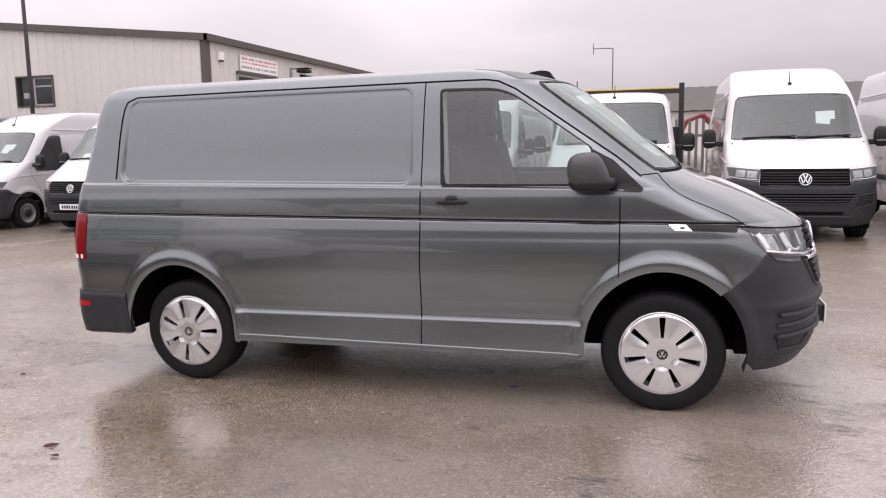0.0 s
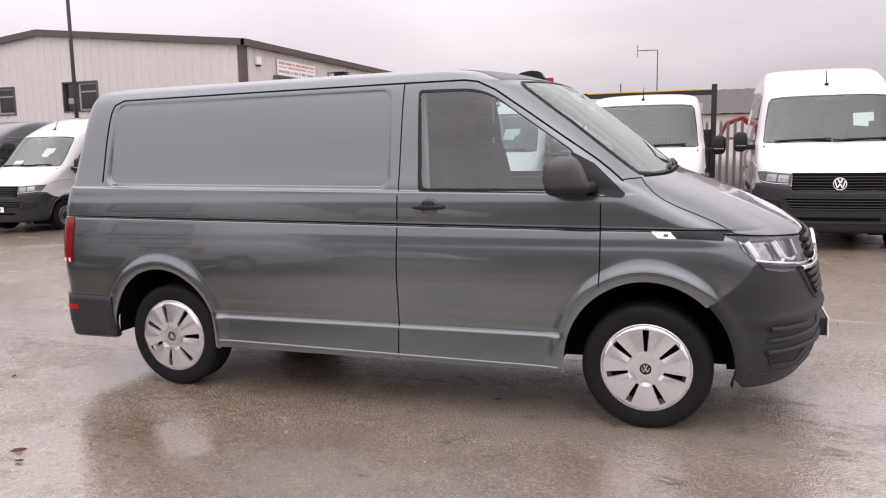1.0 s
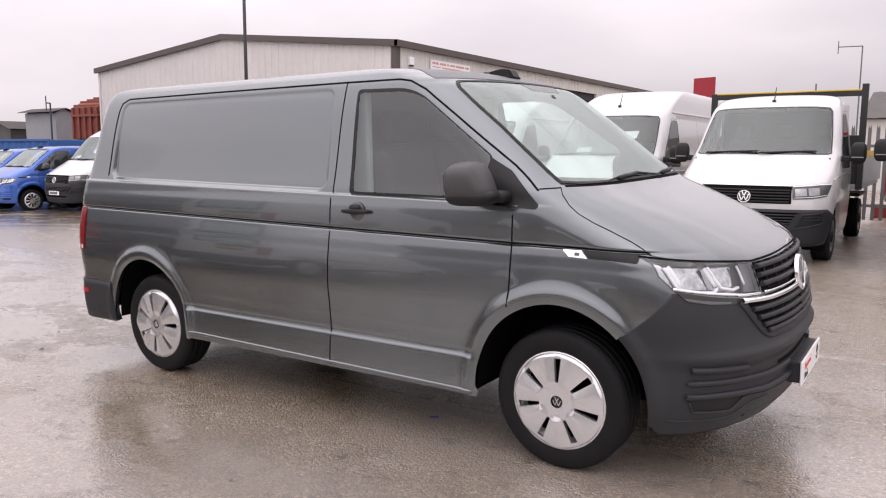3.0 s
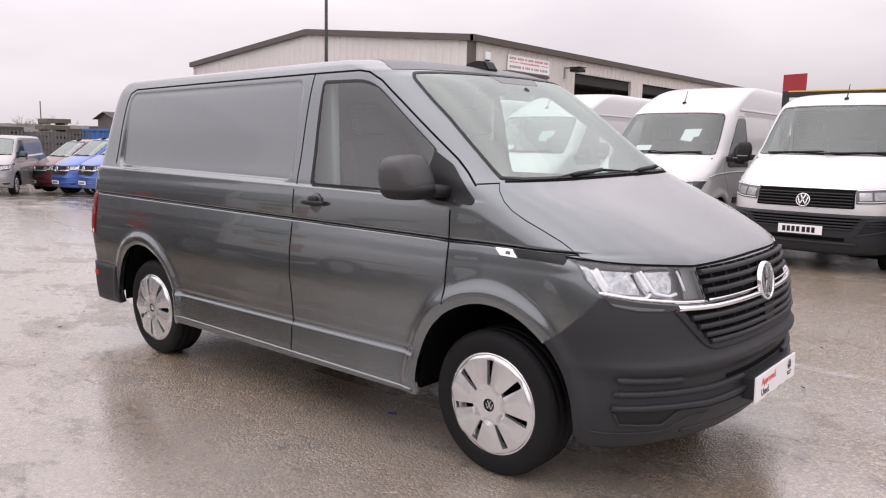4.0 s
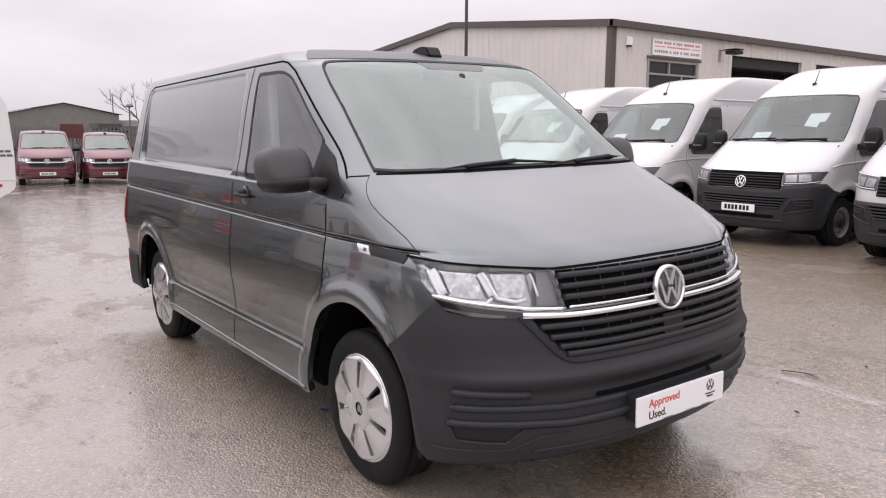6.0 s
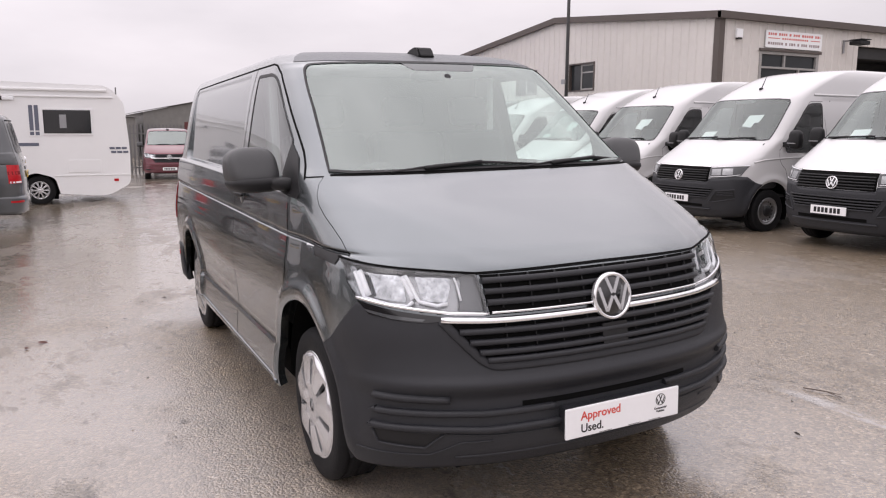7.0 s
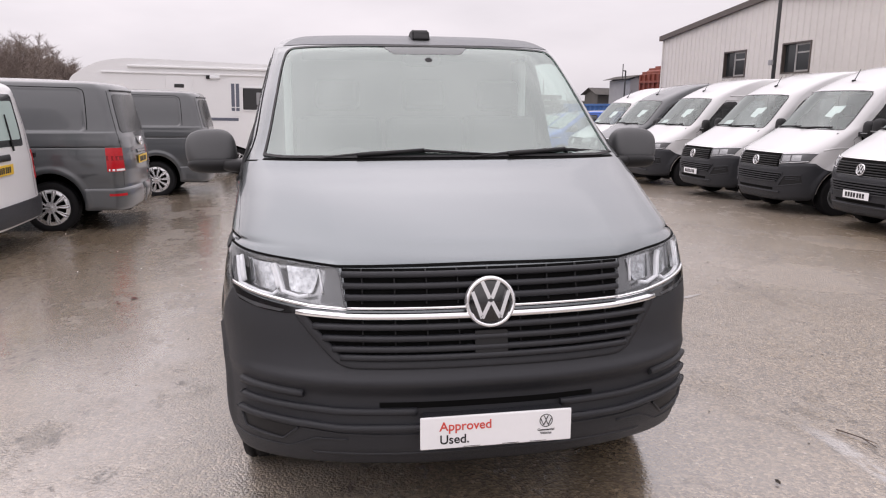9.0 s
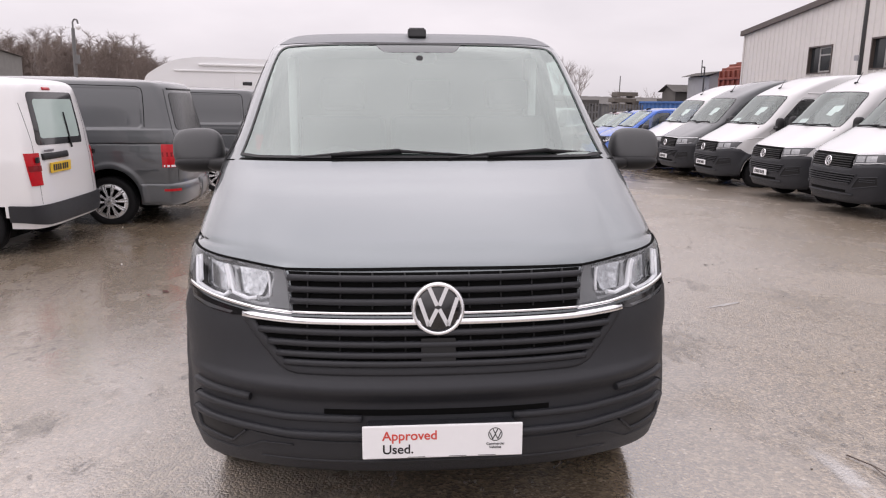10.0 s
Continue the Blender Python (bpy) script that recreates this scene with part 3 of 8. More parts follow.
            bm.faces.new((grid[i][j], grid[i][(j + 1) % m2], grid[i + 1][(j + 1) % m2], grid[i + 1][j])).smooth = True
    # the slots' turned-in walls
    for e in [e for e in bm.edges if e.is_boundary and r0 - 0.01 < e.verts[0].co.xz.length < r1 + 0.01]:
        a, b = e.verts
        c, d = bm.verts.new(a.co + Vector((0, 0.02, 0))), bm.verts.new(b.co + Vector((0, 0.02, 0)))
        bm.faces.new((a, b, d, c))
        e.smooth = False
    bm.transform(m)
    bmesh.ops.recalc_face_normals(bm, faces=bm.faces)
    cover = part("wheel_cover" if style == "cover" else "wheel_disc", bm, SILVER if style != "steel" else STEEL, w)
    if style == "cover":
        face = m @ Matrix.Translation((0, -h * 0.96 - 0.008, 0)) @ Matrix(((1, 0, 0, 0), (0, 0, -1, 0), (0, 1, 0, 0), (0, 0, 0, 1)))
        part("hub_badge", lathe([(0.001, 0.004), (0.026, 0.004), (0.031, 0.0), (0.034, -0.004)], 24, "Z", face), GLOSSBLACK, cover, "dark round hub badge", smooth=True)
        for a, b in (((-0.010, 0.019), (0.0, 0.002)), ((0.010, 0.019), (0.0, 0.002)), ((-0.020, 0.006), (-0.010, -0.018)), ((0.020, 0.006), (0.010, -0.018)), ((-0.010, -0.018), (0, 0.0)), ((0.010, -0.018), (0, 0.0))):
            bm = rod(bmesh.new(), (*a, 0.005), (*b, 0.005), 0.0022, None, 6)
            bm.transform(face)
            part("hub_chevron", bm, SILVER, cover)
    else:
        face = m @ Matrix.Translation((0, -h * 0.96 - 0.006, 0)) @ Matrix(((1, 0, 0, 0), (0, 0, -1, 0), (0, 1, 0, 0), (0, 0, 0, 1)))
        part("hub_cap", lathe([(0.001, 0.012), (0.03, 0.011), (0.042 if style == "alloy" else 0.085, 0.0), (0.044 if style == "alloy" else 0.09, -0.02)], 24, "Z", face), SILVER if style == "alloy" else BLACK, cover, smooth=True)
    return w


FACE_FRONT = Matrix(((0, 0, 1, 0), (1, 0, 0, 0), (0, 1, 0, 0), (0, 0, 0, 1)))
FACE_BACK = Matrix(((0, 0, -1, 0), (-1, 0, 0, 0), (0, 1, 0, 0), (0, 0, 0, 1)))


def flip(poly):
    return [(-u, z) for u, z in poly][::-1]


# ---- the panel van (also its parked cousins) ----
def belt(x):
    return 1.265 - 0.019 * (x + 1.406)


def waist(x):
    return 1.086 - 0.016 * (x + 1.365)


ARCH_F, ARCH_R = (0.0, 0.36, 0.43, 0.45), (-3.03, 0.355, 0.405, 0.44)


def arch_r(x, z, a):
    return np.hypot((x - a[0]) / a[2], (z - a[1]) / a[3])


def panel_detail(x, z):
    """What stands proud of or behind the panel van's plain side."""
    b, w = belt(x), waist(x)
    d = 0.017 * (1 - step(b - 0.003, b + 0.011, z)) * step(-0.02, -0.25, x)
    d = d + 0.012 * (1 - step(w - 0.016, w - 0.002, z)) - 0.006 * np.exp(-((z - w) / 0.007) ** 2)
    k = np.clip((z - 0.78) / (w - 0.78), 0, 1)
    d = d + (1 - step(w - 0.008, w + 0.002, z)) * (0.010 - 0.024 * k * k) * step(0.62, 0.78, z)
    rub = step(-0.36, -0.46, x) * step(-2.70, -2.60, x)
    d = d + rub * (0.008 * (1 - step(0.484, 0.502, z)) + 0.018 * np.clip((0.488 - z) / 0.16, 0, 1) - 0.004 * np.exp(-((z - 0.515) / 0.012) ** 2))
    for a in (ARCH_F, ARCH_R):
        r = arch_r(x, z, a)
        d = d + 0.020 * np.exp(-((r - 1.08) / 0.085) ** 2) * step(0.25, 0.4, z) * np.where(r < 1.08, 1.0, 1.0)
    # pressed-in field of the load bay
    fx = np.maximum(-3.46 + 0.09 * (z - 1.3) - x, x + 1.425)
    fz = np.abs(z - (b + 0.015 + 1.845) / 2) - (1.845 - b - 0.015) / 2
    q = np.hypot(np.maximum(fx + 0.07, 0), np.maximum(fz + 0.07, 0)) + np.minimum(np.maximum(fx, fz) + 0.07, 0) - 0.07
    d = d - (0.028 - 0.042 * np.clip(z - 1.28, 0, 0.52)) * (1 - step(-0.014, 0.004, q))
    return d


PANEL_ROWS = [
    (0.2, 0.75, 0.34, 0.885, 2.25, 2.4, -3.72, -3.94), (0.3, 0.838, 0.34, 0.911, 2.25, 2.4, -3.72, -3.96), (0.36, 0.872, 0.34, 0.917, 2.35, 2.4, -3.725, -3.975), (0.42, 0.882, 0.34, 0.920, 2.45, 2.4, -3.73, -3.985),
    (0.5, 0.874, 0.33, 0.922, 2.5, 2.4, -3.73, -3.99), (0.545, 0.872, 0.326, 0.922, 2.5, 2.4, -3.73, -3.98), (0.588, 0.902, 0.32, 0.924, 2.5, 2.4, -3.73, -3.97), (0.605, 0.914, 0.317, 0.926, 2.5, 2.4, -3.726, -3.968), (0.64, 0.895, 0.31, 0.928, 2.4, 2.4, -3.72, -3.965),
    (0.7, 0.874, 0.3, 0.93, 2.4, 2.4, -3.72, -3.965), (0.8, 0.858, 0.29, 0.932, 2.4, 2.4, -3.72, -3.965), (0.88, 0.836, 0.28, 0.932, 2.4, 2.4, -3.72, -3.962),
    (0.95, 0.814, 0.27, 0.93, 2.4, 2.4, -3.72, -3.958), (0.985, 0.803, 0.262, 0.928, 2.45, 2.4, -3.717, -3.954), (1.005, 0.788, 0.258, 0.928, 2.5, 2.4, -3.715, -3.952),
    (1.05, 0.72, 0.166, 0.926, 3, 2.45, -3.71, -3.945), (1.1, 0.622, 0.057, 0.924, 3.4, 2.5, -3.705, -3.94), (1.15, 0.515, -0.069, 0.922, 3.8, 2.6, -3.7, -3.93),
    (1.2, 0.398, -0.165, 0.918, 4, 2.7, -3.69, -3.92), (1.25, 0.268, -0.215, 0.91, 4.2, 2.8, -3.68, -3.91), (1.3, 0.148, -0.278, 0.903, 4.2, 2.9, -3.665, -3.895),
    (1.33, 0.092, -0.338, 0.896, 4.2, 3, -3.66, -3.885), (1.36, 0.052, -0.407, 0.888, 4.2, 3, -3.65, -3.88), (1.45, -0.055, -0.563, 0.868, 4.2, 3, -3.63, -3.86),
    (1.6, -0.24, -0.755, 0.838, 4.2, 3, -3.595, -3.825), (1.75, -0.43, -0.928, 0.803, 4, 2.9, -3.57, -3.79), (1.83, -0.54, -0.979, 0.779, 3.6, 2.7, -3.55, -3.77),
    (1.86, -0.595, -0.97, 0.768, 2.9, 2.4, -3.54, -3.76), (1.8925, -0.69, -1.05, 0.752, 2.8, 2.4, -3.52, -3.74), (1.925, -0.82, -1.15, 0.727, 2.7, 2.4, -3.48, -3.7),
    (1.945, -0.96, -1.28, 0.67, 2.6, 2.4, -3.4, -3.62), (1.958, -1.13, -1.45, 0.58, 2.5, 2.4, -3.25, -3.46), (1.972, -1.4, -1.8, 0.4, 2.5, 2.4, -2.95, -3.15),
    (1.985, -1.8, -2.05, 0.17, 2.5, 2.4, -2.45, -2.6),
]


def bonnet_crest(y, z):
    """The bonnet's raised middle, which fades out towards the windscreen."""
    a = np.abs(y) - 0.525
    return -0.15 * np.clip(a, 0, 0.14) * (1 - step(0.14, 0.36, a)) * step(0.86, 1.0, z) * (1 - step(1.06, 1.26, z))


def arc(a, f0, f1, k=1.0, n=22):
    """Points of a wheel arch in (x, z), degrees from the front."""
    return [(a[0] + a[2] * k * math.cos(radians(f0 + (f1 - f0) * i / n)), a[1] + a[3] * k * math.sin(radians(f0 + (f1 - f0) * i / n))) for i in range(n + 1)]


def panel_van(m, body, label, near=False, wheels="alloy", plate=None, group="", front_bumper=None, dense_skin=False):
    sk = Skin(PANEL_ROWS, 3.0, panel_detail, bonnet_crest)
    S, Fr, Bk = sk.side, sk.front, sk.back
    van = thing("panel_van", m, label, "van", group)
    bumper_mat = front_bumper or body
    # outlines on the right side
    win = [S(*p) for p in dense(rounded([(-1.245, 1.272), (-1.265, 1.83), (-0.88, 1.822), (-0.375, 1.465), (-0.40, 1.262)], [0.02, 0.03, 0.12, 0.03, 0.02]), 0.05)]
    screen_r = [(-0.80, 1.34), (-0.775, 1.45), (-0.745, 1.62), (-0.70, 1.84)]
    top = [(-0.60, 1.853), (-0.35, 1.86), (0, 1.863)]
    half = [Fr(*p) for p in dense(screen_r[:-1] + rounded([(-0.722, 1.75), (-0.695, 1.85), (-0.55, 1.856)], [0, 0.05, 0]), 2)] + [Fr(*p) for p in top[1:]]
    low = [Fr(y, 1.332) for y in (0.0, -0.25, -0.5, -0.72)]
    screen = half + flip(half[:-1]) + [Fr(-y, 1.332) for y in (-0.72, -0.5, -0.25)] + low[:1] + low[1:]
    tail_win = None
    if not near:
        tail_win = [Bk(y, z) for y, z in dense(rounded([(-0.70, 1.30), (-0.62, 1.80), (0.62, 1.80), (0.70, 1.30)], 0.08), 0.1)]
        tail_win = [(u if u > 0 else u + 6, z) for u, z in tail_win]
    lamp_top = [(S(0.372, 1.038)[0], 1.038), (S(0.46, 1.03)[0] * 0.5 + Fr(-0.80, 1.02)[0] * 0.5, 1.024), (Fr(-0.68, 1.005)[0], 1.006), (Fr(-0.52, 0.993)[0], 0.993)]
    lamp_low = [(Fr(-0.493, 0.848)[0], 0.848), (Fr(-0.62, 0.855)[0], 0.855), (Fr(-0.78, 0.880)[0], 0.880), S(0.515, 0.905)]
    lamp = lamp_top + lamp_low + [S(0.452, 0.965)]
    arches = [[S(*p) for p in arc(a, -40, 220, 1.03)] for a in (ARCH_F, ARCH_R)]
    holes = [shrink(screen, 0.965), shrink(win, 0.95), flip(shrink(win, 0.95)), shrink(lamp, 0.985), flip(shrink(lamp, 0.985))] + arches + [flip(a) for a in arches]
    if near:
        us = np.concatenate([np.linspace(0, 1, 130)[:-1], np.linspace(1, 2, 520)[:-1], np.linspace(2, 3, 40)])
        zs = np.concatenate([np.arange(0.30, 0.465, 0.008), np.arange(0.465, 0.53, 0.003), np.arange(0.53, 1.045, 0.008), np.arange(1.045, 1.14, 0.003), np.arange(1.14, 1.215, 0.008), np.arange(1.215, 1.33, 0.003), np.arange(1.33, 1.86, 0.008), np.linspace(1.86, 1.985, 44)])
    elif dense_skin:
        us = np.concatenate([np.linspace(0, 1, 30)[:-1], np.linspace(1, 2, 220)[:-1], np.linspace(2, 3, 40)])
        zs = np.concatenate([np.arange(0.30, 1.86, 0.010), np.linspace(1.86, 1.985, 24)])
    else:
        us = np.concatenate([np.linspace(0, 1, 30)[:-1], np.linspace(1, 2, 110)[:-1], np.linspace(2, 3, 24)])
        zs = np.concatenate([np.arange(0.30, 1.86, 0.022), np.linspace(1.86, 1.985, 14)])
    us = np.concatenate([-us[::-1], us[1:]])
    shell = part("body", sk.shell(us, zs, holes), body, van)
    # shut lines; the roof line's rear end paints the pressed field's edge shade
    roof_and_shade_line = sk.line([(-3.487, 1.34), (-3.482, 1.45), (-3.472, 1.60), (-3.46, 1.72), (-3.45, 1.79), (-3.43, 1.84), (-3.36, 1.868), (-2.5, 1.872), (-1.4, 1.874), (-1.0, 1.872), (-0.92, 1.860), (-0.82, 1.812), (-0.62, 1.675), (-0.42, 1.535), (-0.26, 1.425), (-0.19, 1.37), (-0.12, 1.31)])
    hoodline = sk.line([(-0.035, 1.323), (-0.01, 1.29), (0.03, 1.25), (0.08, 1.213), (0.15, 1.177), (0.23, 1.143), (0.33, 1.098), (0.38, 1.07), (0.415, 1.045)])
    lines = [roof_and_shade_line, hoodline, sk.line([(-0.12, 1.318), (-0.035, 1.323)]),
             sk.line([(-1.356, 1.872), (-1.362, 1.4), (-1.366, 1.086), (-1.374, 0.6), (-1.378, 0.31)]),
             sk.line([(-0.229, 1.20), (-0.230, 0.9), (-0.235, 0.745)])]
    for k, ln in enumerate(lines):
        for q in (ln, [(-u, z) for u, z in ln]):
            if not near and k == 2:
                continue
            part("shut_line", sk.strip(q, 0.010 if k == 0 else 0.0065, 0.0016), GAPSHADE, shell)
    # a near-black ribbon paints the shade in the pressed waist groove
    wl = [S(x, waist(x)) for x in np.linspace(-3.70, 0.40, 40)]
    for q in (wl, [(-u, z) for u, z in wl]):
        part("waist_groove_shade", sk.strip(q, 0.0085, 0.0030), GAPSHADE, shell)
    # bonnet
    hr = hoodline
    front_edge = [(lamp_top[1][0], lamp_top[1][1] + 0.006), (lamp_top[2][0], lamp_top[2][1] + 0.006), (lamp_top[3][0], 1.000), Fr(-0.25, 1.004), Fr(0, 1.006)]
    rear = [Fr(0, 1.318), Fr(-0.3, 1.320), Fr(-0.6, 1.322)]
    right = rear + hr + front_edge[:-1]
    bonnet = right + [front_edge[-1]] + [(-u, z) for u, z in right[1:]][::-1]
    part("bonnet", sk.patch(bonnet, 0.0025, 0.006, 150 if near else 20, 60 if near else 14), body, van)
    if near:
        gap = [(lamp_top[0][0], lamp_top[0][1] + 0.003)] + [(u, z + 0.003) for u, z in lamp_top[1:3]] + [(lamp_top[3][0], 0.996), Fr(-0.25, 0.999), Fr(0, 1.001)]
        part("bonnet_gap", sk.strip(gap + [(-u, z) for u, z in gap[:-1]][::-1], 0.009, 0.0052), GAPSHADE, shell)
    # glass and its black borders
    ws = part("windscreen", sk.patch(screen, 0.003, 0.004, 40 if near else 12, 20 if near else 8), SCREEN, van, "clear greenish windscreen")
    ws.visible_shadow = False
    part("windscreen_border", sk.ring(dense(screen, 0.02), 0.965, 0.0062), BLACK, ws)
    for s, q in ((1, win), (-1, flip(win))):
        g = part("door_window", sk.patch(q, 0.002, 0.004, 18, 14), WINDOW, van, "tinted door window")
        g.visible_shadow = False
        part("window_seal", sk.ring(q, 0.95, 0.004), BLACK, g)
        sail = [S(*p) for p in dense(rounded([(-0.405, 1.258), (-0.385, 1.462), (-0.27, 1.40), (-0.105, 1.245), (-0.12, 1.226), (-0.405, 1.246)], [0.004, 0.01, 0.01, 0.02, 0.015, 0.004]), 0.03)]
        part("mirror_panel", sk.patch(sail if s > 0 else flip(sail), 0.006, 0.012, 8, 8), BLACK, g)
    if tail_win:
        if dense_skin:
            g = part("tailgate_window", sk.patch(tail_win, 0.006, 0.010, 14, 8), TAILGLASS, van, "dark tailgate window")
            part("spoiler_lip", sk.strip([Bk(y, 1.845) for y in np.linspace(-0.62, -0.001, 12)], 0.022, 0.002, 0.012), BLACK, shell)
            part("spoiler_lip", sk.strip([Bk(y, 1.845) for y in np.linspace(0.62, 0.001, 12)], 0.022, 0.002, 0.012), BLACK, shell)
        else:
            g = part("tailgate_window", sk.patch(tail_win, 0.003, 0.004, 14, 8), GLOSSBLACK, van, "dark tailgate window")
        part("tailgate_gap", sk.strip([Bk(-y, z) for y, z in ((0.69, 1.84), (0.76, 1.5), (0.80, 1.1), (0.81, 0.62))], 0.008), GAPSHADE, shell)
        part("tailgate_gap", sk.strip([Bk(y, z) for y, z in ((0.69, 1.84), (0.76, 1.5), (0.80, 1.1), (0.81, 0.62))], 0.008), GAPSHADE, shell)
        part("tailgate_handle", sk.strip([(u if u > 0 else u + 6, z) for u, z in (Bk(-0.25, 1.04), Bk(-0.001, 1.04), Bk(0.25, 1.04))], 0.05, 0.002, 0.015), body, shell)
        number_plate(van, Matrix.Translation((-3.975, 0, 0.93)) @ FACE_BACK, material=YELLOWPLATE)
        emblem(van, Matrix.Translation((-3.955, 0, 1.17)) @ FACE_BACK, 0.06)
    # front bumper
    bl = [S(*p) for p in arc(ARCH_F, 46, -14, 1.012, 16)]
    upper = [bl[0], (lamp_low[3][0], lamp_low[3][1] - 0.012), (lamp_low[2][0], lamp_low[2][1] - 0.012), (lamp_low[1][0], lamp_low[1][1] - 0.012), (lamp_low[0][0], 0.838), Fr(-0.25, 0.838), Fr(0, 0.838)]
    lower = bl + [S(0.47, 0.266), S(0.58, 0.268), Fr(-0.6, 0.275), Fr(-0.3, 0.275), Fr(0, 0.275)]
    fb = part("front_bumper", sk.fill(upper + [(-u, z) for u, z in upper[:-1]], lower + [(-u, z) for u, z in lower[:-1]], 0.005, 0.05, 120 if near else 40, 60 if near else 12), bumper_mat, van, "dark unpainted front bumper" if front_bumper else "")
    # grilles: flush near-black sheets paint the shade behind the slats
    gl = [Fr(*p) for p in dense(rounded([(-0.64, 0.842), (-0.51, 0.682), (0.51, 0.682), (0.64, 0.842)], [0.02, 0.05, 0.05, 0.02]), 0.05)]
    gu = [Fr(*p) for p in dense([(-0.508, 0.990), (-0.49, 0.850), (0.49, 0.850), (0.508, 0.990)], 0.05)]
    lip = [Fr(*p) for p in rounded([(-0.655, 0.838), (-0.515, 0.668), (0.515, 0.668), (0.655, 0.838)], [0.0, 0.05, 0.05, 0.0])]
    part("grille_lip", sk.strip(lip, 0.034, 0.004, 0.010), bumper_mat, fb)
    low_g = part("lower_grille", sk.patch(gl, 0.007, 0.02, 24, 6), GAPSHADE, fb, "dark lower grille")
    up_g = part("upper_grille", sk.patch(gu, 0.004, 0.02, 24, 6), GAPSHADE, van, "dark upper grille")
    for z in (0.970, 0.931, 0.893):
        k = 0.49 + 0.018 * (z - 0.850) / 0.140
        part("slat", sk.strip([Fr(y, z) for y in np.linspace(-k, k, 24)], 0.023, 0.004, 0.020), PLASTIC, up_g)
    for z in (0.795, 0.757, 0.72, 0.69):
        k = 0.51 + 0.13 * (z - 0.682) / 0.16
        part("slat", sk.strip([Fr(y, z) for y in np.linspace(-k, k, 24)], 0.023, 0.007, 0.022), PLASTIC, low_g)
    if near:
        for z0, z1, ys in ((0.872, 0.988, np.linspace(-0.44, 0.44, 9)), (0.685, 0.83, np.linspace(-0.44, 0.44, 9))):
            for y in ys:
                part("grille_web", sk.strip([Fr(y, z0), Fr(y, z1)], 0.006, 0.004, 0.010, 0.05), BLACK, up_g if z0 > 0.8 else low_g)
    part("chrome_strip", sk.strip([Fr(y, 0.857) for y in np.linspace(-0.487, 0.487, 24)], 0.010, 0.010, 0.018), CHROME, up_g, "thin chrome strip")
    bar = [Fr(y, 0.829 + 0.010 * max(0, (abs(y) - 0.45) / 0.21) ** 1.5) for y in np.linspace(-0.655, 0.655, 44)]
    part("chrome_bar", sk.strip(bar, 0.024, 0.008, 0.022), CHROME, fb, "broad chrome bar")
    part("sensor_cover", sk.patch([Fr(*p) for p in dense(rounded([(-0.058, 0.695), (-0.058, 0.778), (0.058, 0.778), (0.058, 0.695)], 0.006), 0.02)], 0.026, 0.02, 4, 4), BLACK, low_g)
    emblem(van, Matrix.Translation((0.868, 0.0, 0.879)) @ pose(0, 0, 0, 0, -8, 0) @ FACE_FRONT, 0.090)
    # head lamps
    for s in (1, -1):
        q = lamp if s > 0 else flip(lamp)
        hl = part("headlamp", sk.patch(shrink(q, 0.985), -0.055, -0.052, 16, 8), LAMPHOUSE, van, "clear headlamp with bright reflectors")
        def side_u(t, z):
            u0, u1 = S(0.40, 1.0)[0], Fr(-0.50, 0.93)[0]
            return (s * (u0 + (u1 - u0) * t), z)
        part("lamp_rim", sk.ring(dense(q, 0.02), 0.972, 0.0030, 0.004), LAMPRIM, hl)
        part("lamp_lens", sk.patch(q, 0.004, 0.004, 16, 8), LENS, hl)
        for poly in ([(0.24, 1.020), (0.29, 0.912), (0.55, 0.905), (0.545, 1.004)], [(0.635, 1.000), (0.655, 0.912), (0.80, 0.905), (0.845, 0.990)]):
            part("reflector", sk.patch([side_u(*p) for p in rounded(poly, 0.02)], -0.042, 0.01, 8, 6), LAMPREF, hl, "bright reflector with painted sparkle")
        part("reflector", sk.patch([side_u(*p) for p in rounded([(0.0, 1.042), (0.12, 0.918), (0.215, 0.900), (0.16, 1.036)], 0.008)], -0.030, 0.01, 6, 6), LAMPREF, hl)
        part("lamp_panel", sk.patch([side_u(*p) for p in rounded([(0.90, 1.000), (0.86, 0.872), (0.985, 0.866), (0.99, 0.995)], 0.006)], -0.020, 0.01, 5, 5), LAMPPANEL, hl, "plain grey inner panel")
        guide = [side_u(0.155, 1.000), side_u(0.245, 0.910), side_u(0.44, 0.893), side_u(0.56, 0.888), side_u(0.60, 0.905)]
        part("light_guide", sk.strip(guide, 0.013, -0.018, 0.012), LAMPWHITE, hl)
        part("light_guide", sk.strip([side_u(0.19, 1.005), side_u(0.275, 0.918)], 0.024, -0.020, 0.008), LAMPWHITE, hl)
        part("light_guide", sk.strip([side_u(0.575, 0.995), side_u(0.635, 0.905), side_u(0.74, 0.890), side_u(0.80, 0.897)], 0.014, -0.018, 0.012), LAMPWHITE, hl)
        part("light_guide", sk.strip([side_u(0.55, 0.993), side_u(0.60, 0.915)], 0.018, -0.022, 0.008), LAMPWHITE, hl)
        part("light_guide", sk.strip([side_u(0.86, 0.985), side_u(0.875, 0.905)], 0.008, -0.016, 0.006), LAMPWHITE, hl)
        low_line = [(s * u, z + 0.006) for u, z in lamp_low]
        part("lamp_trim", sk.strip(low_line, 0.012, 0.003, 0.006), CHROME, hl)
        shroud = [S(0.520, 0.902), (lamp_low[2][0], 0.872), (lamp_low[1][0], 0.846), Fr(-0.655, 0.834), Fr(-0.70, 0.830), Fr(-0.77, 0.836), Fr(-0.85, 0.856), S(0.545, 0.880)]
        sh_ = [(s * u, z) for u, z in shroud]
